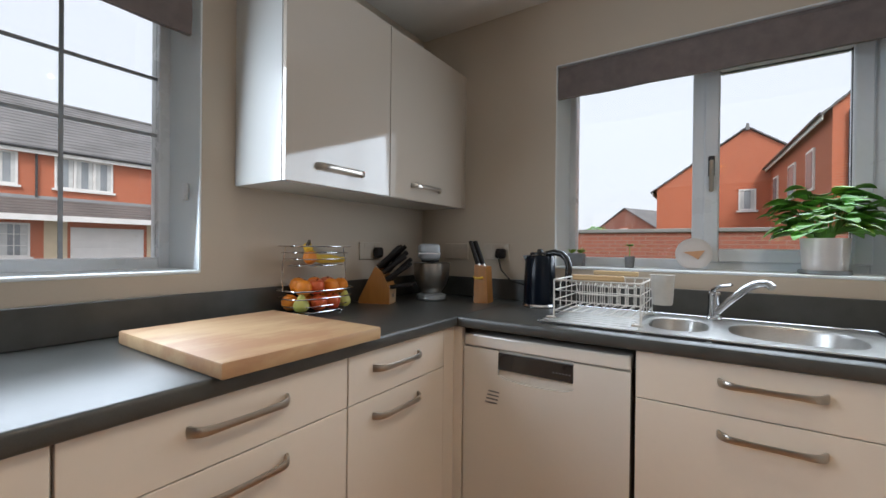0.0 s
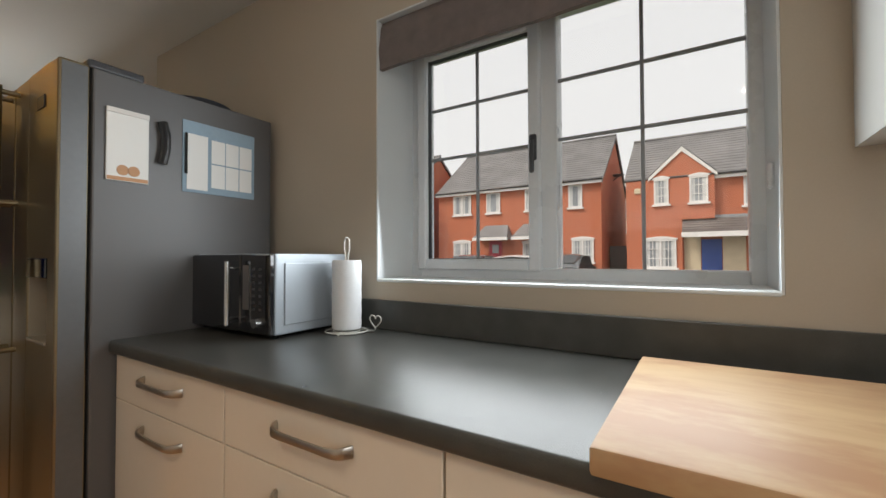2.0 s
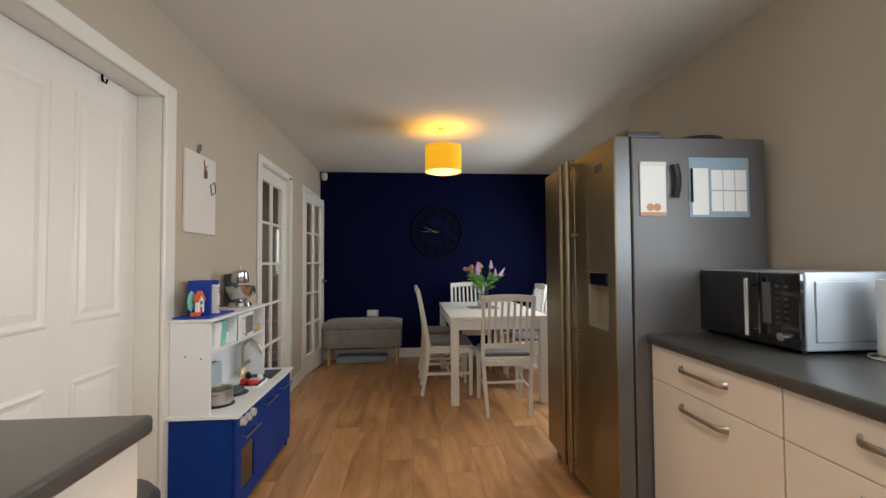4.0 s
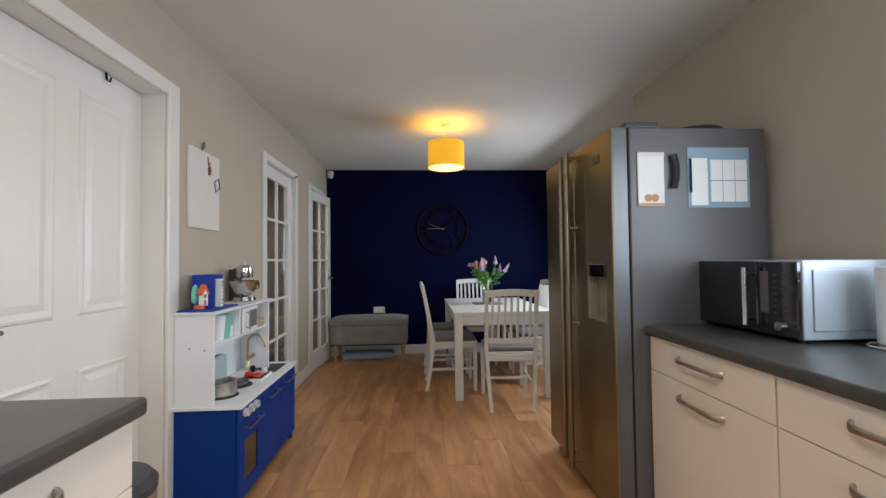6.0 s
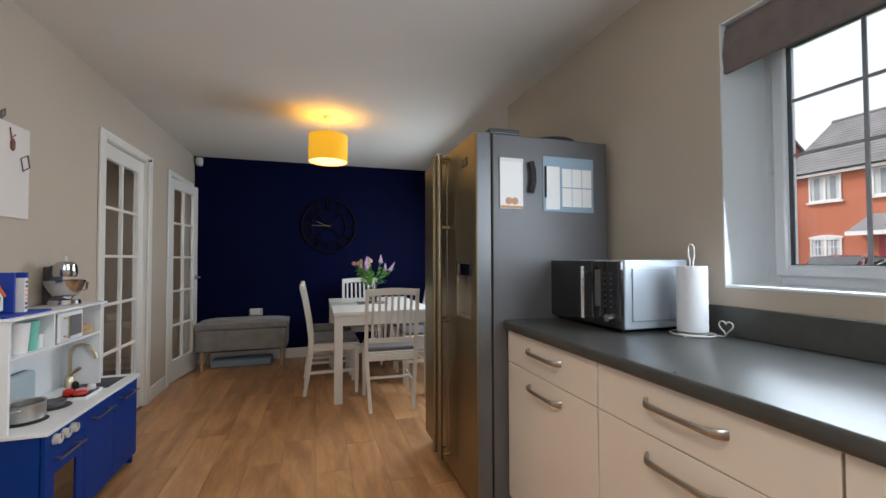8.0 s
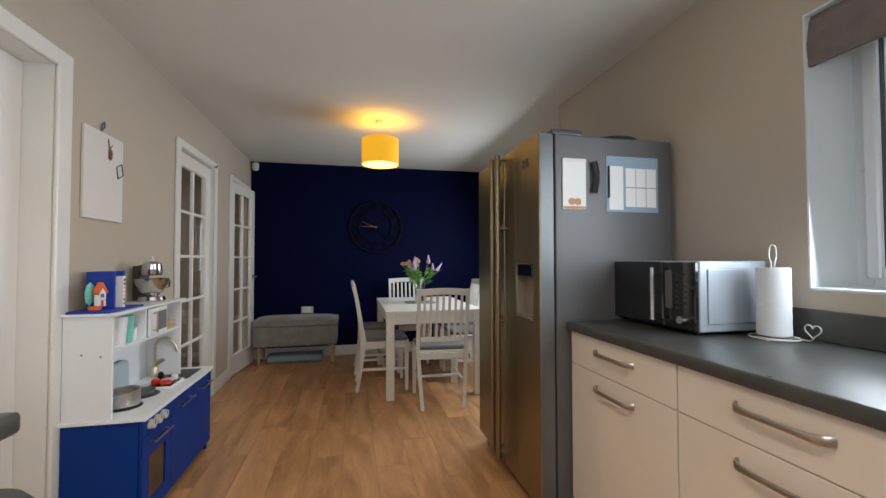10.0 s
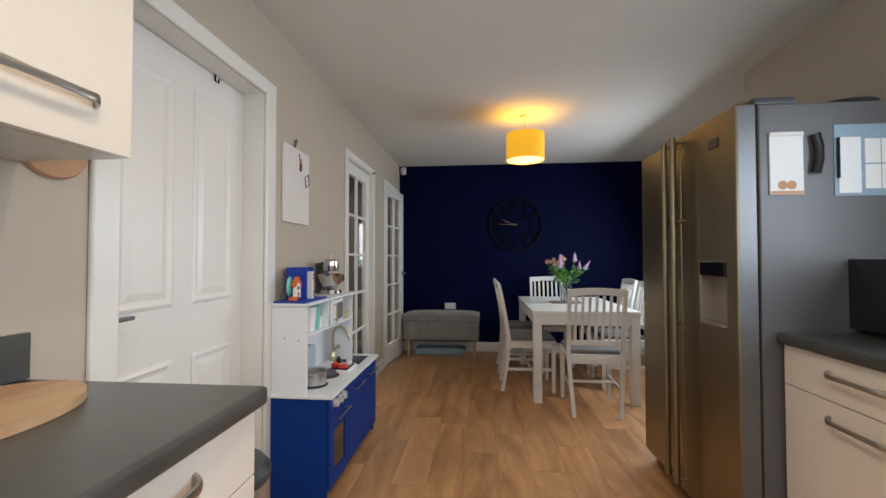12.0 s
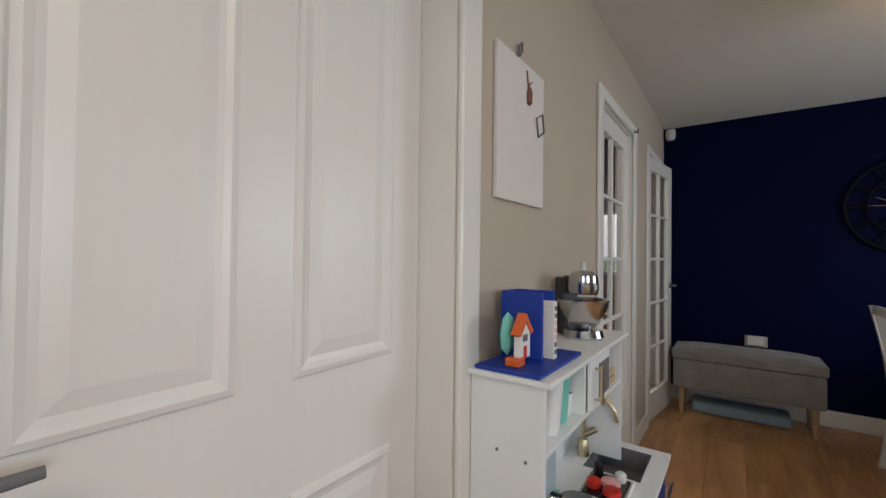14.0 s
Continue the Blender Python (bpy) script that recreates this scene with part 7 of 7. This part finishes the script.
def house_shell(name, place, width, depth, eave, ridge, label, roof=None, rows=16, brick=None):
    """A gabled brick house: local x along the front, local y into the house, ridge along x."""
    (ox, oy, oz), ang = place
    h = thing(name, (ox, oy, oz), label, "house", "houses", world_space=False)
    h.rotation_euler = (0, 0, ang)
    brick = brick or M_BRICKR
    bm = B()
    prism(bm, [(0, 0), (depth, 0), (depth, eave), (depth / 2, ridge - 0.1), (0, eave)], 0, width, axis="x")
    part("wall", bm, brick, h)
    bm = B()
    o = 0.25
    dz = (ridge - eave) / (depth / 2)
    tiled_slope(bm, -0.12, width + 0.12, (-o, eave - o * dz + 0.06), (depth / 2, ridge + 0.06), rows)
    tiled_slope(bm, -0.12, width + 0.12, (depth + o, eave - o * dz + 0.06), (depth / 2, ridge + 0.06), rows)
    rod(bm, (-0.12, depth / 2, ridge + 0.08), (width + 0.12, depth / 2, ridge + 0.08), 0.09, n=8)
    for u in (-0.12, width + 0.08):
        prism(bm, [(-o, eave - o * dz - 0.08), (depth / 2, ridge - 0.08), (depth + o, eave - o * dz - 0.08), (depth + o, eave - o * dz + 0.08), (depth / 2, ridge + 0.08), (-o, eave - o * dz + 0.08)], u, u + 0.04, axis="x")
    part("roof", bm, roof or M_TILE, h)
    bm = B()
    box(bm, -0.1, width + 0.1, -0.24, -0.20, eave - 0.26, eave - 0.04)
    box(bm, -0.1, width + 0.1, -0.20, -0.001, eave - 0.24, eave - 0.22)
    part("fascia", bm, M_FASCIA, h)
    part("gutter", rod(B(), (-0.1, -0.28, eave - 0.06), (width + 0.1, -0.28, eave - 0.06), 0.055, n=8), M_DGREY, h)
    return h


# The facades over the road look towards +x: local x runs along -y.
FA = radians(90)


def far_place(y0):
    return ((-22.0, y0, GZ), FA)


# local x = world y - y0; local -y = world +x
y0 = -13.35
hA = house_shell("house", far_place(y0), 9.78, 8.0, 5.33, 8.40, "red brick pair of houses with a grey tiled roof", rows=20)
for a, b, z0, z1 in ((-12.25, -11.02, 3.90, 5.06), (-9.99, -9.11, 3.90, 5.06), (-7.61, -6.85, 3.90, 5.08), (-5.20, -4.50, 3.90, 5.08)):
    ext_window(hA, a - y0, b - y0, z0, z1, lights=2 if b - a > 1 else 1)
for a, b in ((-12.25, -11.05), (-5.05, -3.95)):
    ext_window(hA, a - y0, b - y0, 1.05, 2.22, lights=2, bars=True, arch=True)
ext_window(hA, -7.75 - y0, -6.55 - y0, 1.05, 2.12, lights=2, bars=True, arch=True)
d = part("front_door", box(B(), -9.83 - y0, -9.00 - y0, -0.03, 0.02, 0.15, 2.25), M_REDDOOR, hA, "dark red front door")
part("door_window", box(B(), -9.62 - y0, -9.21 - y0, -0.036, -0.031, 1.55, 2.05), M_EXTGLASS, d)
for a, b in ((-10.42, -8.30), (-8.05, -6.05)):
    bm = B()
    u0, u1 = a - y0, b - y0
    vs = [bm.verts.new(p) for p in ((u0, -0.95, 2.42), (u1, -0.95, 2.42), (u1 - 0.35, -0.02, 3.17), (u0 + 0.35, -0.02, 3.17), (u0, -0.95, 2.34), (u1, -0.95, 2.34), (u1, -0.02, 2.34), (u0, -0.02, 2.34))]
    for f in ((0, 1, 2, 3), (4, 5, 1, 0), (1, 5, 6, 2), (4, 0, 3, 7), (4, 7, 6, 5), (3, 2, 6, 7)):
        bm.faces.new([vs[i] for i in f])
    cp = part("porch_canopy", bm, M_TILE, hA)
    part("canopy_fascia", box(B(), u0 - 0.02, u1 + 0.02, -0.99, -0.955, 2.26, 2.43), M_FASCIA, cp)

y0 = -2.36
hB = house_shell("house", far_place(y0), 17.0, 7.6, 5.02, 7.75, "long red brick house row with a front gable and blue door", rows=17, roof=M_TILE)
bm = B()
gx, gl, gr, gp = -0.02 - y0, -1.28 - y0, 1.20 - y0, 6.22
prism(bm, [(0.001, 0.0), (-0.04 - y0, 0.0), (-0.04 - y0, 3.0), (gr, 3.0), (gr, 5.0), (gx, gp), (gl, 5.0), (0.001, 5.0)], -0.30, 0.05, axis="y")
part("gable_wall", bm, M_BRICKR, hB)
bm = B()
for (xa, za), (xb, zb) in (((gl - 0.12, 4.94), (gx, gp + 0.05)), ((gr + 0.12, 4.94), (gx, gp + 0.05))):
    prism(bm, [(xa, za - 0.10), (xb, zb - 0.16), (xb, zb + 0.06), (xa, za + 0.06)], -0.36, -0.302, axis="y")
part("bargeboard", bm, M_FASCIA, hB)
bm = B()
for sgn, xa in ((-1, gl - 0.15), (1, gr + 0.15)):
    vs = [bm.verts.new(p) for p in ((xa, -0.36, 5.02), (gx, -0.36, gp + 0.14), (gx, 2.2, gp + 0.14), (xa, 0.5, 5.10))]
    bm.faces.new(vs)
part("gable_roof", bm, M_TILE, hB)
for a, b in ((-1.16, -0.56), (0.26, 0.97)):
    ext_window(hB, a - y0, b - y0, 3.74, 4.90, lights=1, bars=True, arch=True, d=-0.30)
ext_window(hB, 2.25 - y0, 4.02 - y0, 3.52, 4.76, lights=3)
ext_window(hB, 5.05 - y0, 6.95 - y0, 3.52, 4.78, lights=3)
ext_window(hB, 8.6 - y0, 9.4 - y0, 3.6, 4.78, lights=1)
ext_window(hB, 10.6 - y0, 12.0 - y0, 3.6, 4.78, lights=2)
ext_window(hB, -1.56 - y0, -0.28 - y0, 0.80, 2.10, lights=2, bars=True, arch=True, d=-0.30)
ext_window(hB, 2.62 - y0, 4.36 - y0, 0.78, 2.08, lights=2, bars=True)
bm = B()
tiled_slope(bm, -0.03 - y0, 10.4 - y0, (-1.05, 2.36), (-0.02, 3.05), 6, lift=0.03)
box(bm, -0.03 - y0, 10.4 - y0, -1.04, -0.31, 2.30, 2.36)
cb = part("porch_roof", bm, M_TILEB, hB, "long lean-to porch roof of brown-grey tiles")
part("porch_fascia", box(B(), -0.05 - y0, 10.42 - y0, -1.10, -1.055, 2.16, 2.38), M_FASCIA, cb)
part("flashing", box(B(), -0.03 - y0, 10.4 - y0, -0.06, -0.001, 3.03, 3.16), M_SEALG, cb)
part("render_panel", box(B(), 0.02 - y0, 0.66 - y0, -0.035, -0.001, 0.0, 2.28), M_CREAM, hB)
part("render_panel", box(B(), 1.48 - y0, 2.30 - y0, -0.035, -0.001, 0.0, 2.28), M_CREAM, hB)
part("render_panel", box(B(), 4.75 - y0, 5.45 - y0, -0.035, -0.001, 0.0, 2.28), M_CREAM, hB)
part("render_panel", box(B(), 8.25 - y0, 9.3 - y0, -0.035, -0.001, 0.0, 2.28), M_CREAM, hB)
d = part("front_door", box(B(), 0.69 - y0, 1.45 - y0, -0.04, -0.001, 0.10, 2.08), M_BLUEDOOR, hB, "bright blue front door")
for i in range(2):
    part("door_panel", box(B(), 0.78 - y0, 1.36 - y0, -0.05, -0.041, 0.3 + i * 0.9, 0.95 + i * 0.9, 0.01), M_BLUEDOOR, d)
g = part("garage_door", box(B(), 5.55 - y0, 8.12 - y0, -0.03, -0.001, 0.0, 1.98), M_FASCIA, hB, "white garage door")
for i in range(7):
    part("garage_panel", box(B(), 5.60 - y0, 8.07 - y0, -0.042, -0.031, 0.03 + i * 0.278, 0.27 + i * 0.278, 0.006), M_FASCIA, g)
part("downpipe", rod(B(), (4.52 - y0, -0.08, 3.1), (4.52 - y0, -0.08, 4.9), 0.04, n=8), M_DGREY, hB)
part("alarm_box", box(B(), -2.0 - y0, -1.72 - y0, -0.36, -0.301, 4.3, 4.56, 0.03), M_CREAM, hB)

y0 = -25.5
hC = house_shell("house", ((-20.0, y0, GZ), FA), 10.9, 8.0, 5.3, 8.25, "red brick end house farther along the road", rows=16)
ext_window(hC, 8.6, 9.8, 3.9, 5.05, lights=2)
ext_window(hC, 8.6, 9.8, 1.0, 2.2, lights=2, bars=True, arch=True)
hD = house_shell("house", ((-46.0, -12.0, GZ), FA), 22.0, 8.0, 5.2, 7.6, "distant brick terrace seen between the houses", rows=10, brick=M_BRICKD)
for i in range(5):
    ext_window(hD, 2 + i * 4.2, 3.4 + i * 4.2, 3.8, 4.9, lights=2)
bm = B()
for i in range(16):
    box(bm, -23.8, -23.74, -3.50 + 0.07 * i, -3.44 + 0.07 * i, GZ, 1.75)
single("side_gate", bm, M_DGREY, "dark boarded side gate between the houses", "gate", kind="stuff")
bm = lathe(B(), [(0.0, 0.0), (0.2, 0.03), (0.34, 0.10), (0.35, 0.11), (0.2, 0.045), (0.0, 0.012)], (10.05, 3.4, 5.9), n=24)
rod(bm, (9.75, 3.4, 5.7), (10.05, 3.4, 5.9), 0.03, n=8)
part("satellite_dish", bm, M_INK, hA, "grey satellite dish", smooth=True)


def car(at, angle, paint, label):
    c = thing("car", at, label, "car", "parked cars", world_space=False)
    c.rotation_euler = (0, 0, angle)
    side = [(-2.05, 0.30), (-2.10, 0.62), (-2.0, 0.86), (-1.30, 0.96), (-0.62, 1.38), (0.20, 1.47), (1.20, 1.42), (1.85, 1.02), (2.08, 0.92), (2.12, 0.55), (2.05, 0.30)]
    n = 9
    rows = []
    bm = B()
    for j in range(n):
        v = -1 + 2 * j / (n - 1)
        rows.append([])
        for x, z in side:
            tuck = 1 - 0.22 * max(0.0, (z - 0.9) / 0.57)
            hgt = z - 0.06 * abs(v) ** 4 * (z > 0.9)
            rows[-1].append(bm.verts.new((x * (1 - 0.05 * abs(v) ** 3), v * 0.87 * tuck, hgt)))
    for a, b in zip(rows, rows[1:]):
        for i in range(len(side)):
            k = (i + 1) % len(side)
            bm.faces.new((a[i], a[k], b[k], b[i]))
    bm.faces.new(rows[0][::-1])
    bm.faces.new(rows[-1])
    part("body", bm, paint, c, smooth=True)
    for s in (-1, 1):
        bm = B()
        prism(bm, [(-1.05, 0.98), (-0.55, 1.32), (0.18, 1.39), (1.10, 1.34), (1.55, 1.02)], s * 0.775, s * 0.80 + s * 0.03, axis="y")
        part("side_window", bm, M_BLACKG, c)
        for x in (-1.30, 1.30):
            w = part("wheel", rod(B(), (x, s * 0.72, 0.31), (x, s * 0.90, 0.31), 0.31, n=24), M_TYRE, c)
            part("rim", rod(B(), (x, s * 0.90, 0.31), (x, s * 0.91, 0.31), 0.20, n=18), M_CHROME, w)
        part("headlight", box(B(), -2.09, -1.98, s * 0.62 - 0.15, s * 0.62 + 0.15, 0.66, 0.78, 0.02), M_EXTGLASS, c)
    for x0, x1, z0, z1 in ((-1.26, -0.68, 1.0, 1.355), (1.27, 1.78, 1.385, 1.06)):
        bm = B()
        vs = [bm.verts.new(p) for p in ((x0, -0.72, z0), (x0, 0.72, z0), (x1, 0.62, z1 + 0.02), (x1, -0.62, z1 + 0.02), (x0, -0.72, z0 - 0.03), (x0, 0.72, z0 - 0.03), (x1, 0.62, z1 - 0.02), (x1, -0.62, z1 - 0.02))]
        for f in ((0, 1, 2, 3), (4, 7, 6, 5), (0, 4, 5, 1), (3, 2, 6, 7), (0, 3, 7, 4), (1, 5, 6, 2)):
            bm.faces.new([vs[i] for i in f])
        part("windscreen", bm, M_BLACKG, c)
    return c


car((-18.6, -8.9, GZ), radians(8), M_CARR, "dark red hatchback parked before the brick houses")
car((-17.0, -6.4, GZ - 0.05), radians(100), M_CARW, "white car parked on the house's front bay")
car((-18.9, -4.4, GZ), radians(2), M_CARB, "charcoal grey car parked beside the white one")

# back garden side
gw = thing("garden_wall", (0, 9.1, GZ), "weathered brick garden wall with a coping behind the sink window", "garden wall")
part("brickwork", box(B(), -9.0, 7.0, 9.0, 9.22, GZ, 1.50), M_BRICKD, gw)
part("coping", box(B(), -9.02, 7.02, 8.96, 9.26, 1.501, 1.575, 0.01), M_PAVE, gw)


def gable_house(name, place, width, depth, eave, ridge, label, brick):
    """A house whose gable end looks along local -y: local x across the gable, ridge along y."""
    (ox, oy, oz), ang = place
    h = thing(name, (ox, oy, oz), label, "house", "houses", world_space=False)
    h.rotation_euler = (0, 0, ang)
    part("wall", prism(B(), [(0, 0), (width, 0), (width, eave), (width / 2, ridge), (0, eave)], 0, depth, axis="y"), brick, h)
    bm = B()
    k = (ridge - eave) / (width / 2)
    for s in (0, 1):
        for i in range(14):
            s0, s1 = i / 14, min(1.0, (i + 1.06) / 14)
            e = (-0.25, eave - 0.25 * k) if s == 0 else (width + 0.25, eave - 0.25 * k)
            t = (width / 2, ridge + 0.05)
            xa, za = e[0] + (t[0] - e[0]) * s0, e[1] + (t[1] - e[1]) * s0 + 0.05
            xb, zb = e[0] + (t[0] - e[0]) * s1, e[1] + (t[1] - e[1]) * s1 + 0.05
            vs = [bm.verts.new(p) for p in ((xa, -0.1, za + 0.03), (xa, depth + 0.1, za + 0.03), (xb, depth + 0.1, zb), (xb, -0.1, zb), (xa, -0.1, za - 0.05), (xa, depth + 0.1, za - 0.05), (xb, -0.1, zb - 0.05))]
            bm.faces.new(vs[:4])
            bm.faces.new((vs[0], vs[4], vs[5], vs[1]))
            bm.faces.new((vs[0], vs[3], vs[6], vs[4]))
    part("roof", bm, M_TILE, h)
    part("fascia", box(B(), -0.22, -0.19, 0, depth, eave - 0.32, eave - 0.14), M_FASCIA, h)
    part("gutter", rod(B(), (-0.26, 0, eave - 0.16), (-0.26, depth, eave - 0.16), 0.05, n=8), M_DGREY, h)
    return h


h1 = gable_house("house", ((-2.55, 24.0, GZ), 0), 7.5, 9.0, 4.45, 7.05, "red brick gabled house behind the garden wall", M_BRICKR)
ext_window(h1, 3.45, 4.12, 3.2, 4.2, lights=1)
part("ridge_finial", rod(B(), (3.75, -0.12, 6.95), (3.75, -0.12, 7.25), 0.09, 0.06, n=8), M_TILE, h1)
h2 = gable_house("house", ((2.62, 15.2, GZ), radians(3.5)), 7.6, 9.5, 5.25, 8.6, "large red brick house close beyond the garden wall", M_BRICKR)
for y, wd in ((1.6, 0.9), (4.0, 1.1), (7.0, 0.9)):
    bm = B()
    box(bm, -0.05, 0.02, y, y + wd, 3.2, 4.5)
    w = part("window", bm, M_FASCIA, h2)
    part("pane", box(B(), -0.06, -0.051, y + 0.08, y + wd - 0.08, 3.28, 4.42), M_EXTGLASS, w)
part("downpipe", rod(B(), (0.35, -0.07, 0.2), (0.35, -0.07, 5.1), 0.045, n=8), M_DGREY, h2)
h3 = gable_house("house", ((-9.9, 42.0, GZ), radians(-25)), 6.5, 9.0, 3.0, 5.0, "small distant brick house with a solar roof", M_BRICKD)
ext_window(h3, 2.8, 3.6, 2.2, 3.2, lights=1)
rng = random.Random(5)
for k, (x, y, hgt) in enumerate(((-7.0, 30, 2.9), (-4.6, 33, 2.6), (-11.5, 36, 3.2))):
    t = thing("bush_tree", (x, y, GZ), "small distant bushy garden tree", "tree", "garden trees")
    part("trunk", rod(B(), (x, y, GZ), (x, y, GZ + hgt * 0.5), 0.12, 0.06, n=8), M_STALK, t)
    bm = B()
    for i in range(420):
        a, e, r = rng.uniform(0, 6.28), rng.uniform(-0.6, 1.5), rng.uniform(0.35, 1.0) ** 0.5
        c = Vector((x + 1.3 * r * math.cos(a) * math.cos(e), y + 1.0 * r * math.sin(a) * math.cos(e), GZ + hgt * 0.62 + hgt * 0.38 * r * math.sin(e)))
        leaf(bm, c, (math.cos(a * 3), math.sin(a * 5), rng.uniform(-0.5, 1)), 0.22, 0.08, 0.3, n=2)
    part("crown", bm, M_LEAF, t)


# ---- floor planks ----
rng = random.Random(3)
PW = 0.19
plank_meshes = {}


def plank_mesh(w, length):
    key = (round(w, 3), round(length, 3))
    if key not in plank_meshes:
        bm = B()
        g = 0.0007
        vs = []
        for z, i in ((-0.0029, 0.0), (-0.0006, 0.0), (0.0, 0.0012)):
            vs.append([bm.verts.new((x, y, z)) for x, y in ((g + i, g + i), (w - g - i, g + i), (w - g - i, length - g - i), (g + i, length - g - i))])
        for a, b in zip(vs, vs[1:]):
            for j in range(4):
                bm.faces.new((a[j], a[(j + 1) % 4], b[(j + 1) % 4], b[j]))
        bm.faces.new(vs[-1])
        me = bpy.data.meshes.new("plank")
        bm.to_mesh(me)
        bm.free()
        me.materials.append(M_PLANK)
        plank_meshes[key] = me
    return plank_meshes[key]


row = 0
x = XD + 0.0
while x < XE - 0.002:
    w = min(PW, XE - x)
    y = YN
    first_len = (0.35, 0.75, 0.15, 0.60, 0.88, 0.45)[row % 6]
    length = first_len
    while y < YS - 0.01:
        length = min(length, YS - y)
        p = new("plank", plank_mesh(w, length))
        p.location = (x, y, 0.0)
        p.parent = floor_ob
        y += length
        length = 0.92
    x += PW
    row += 1
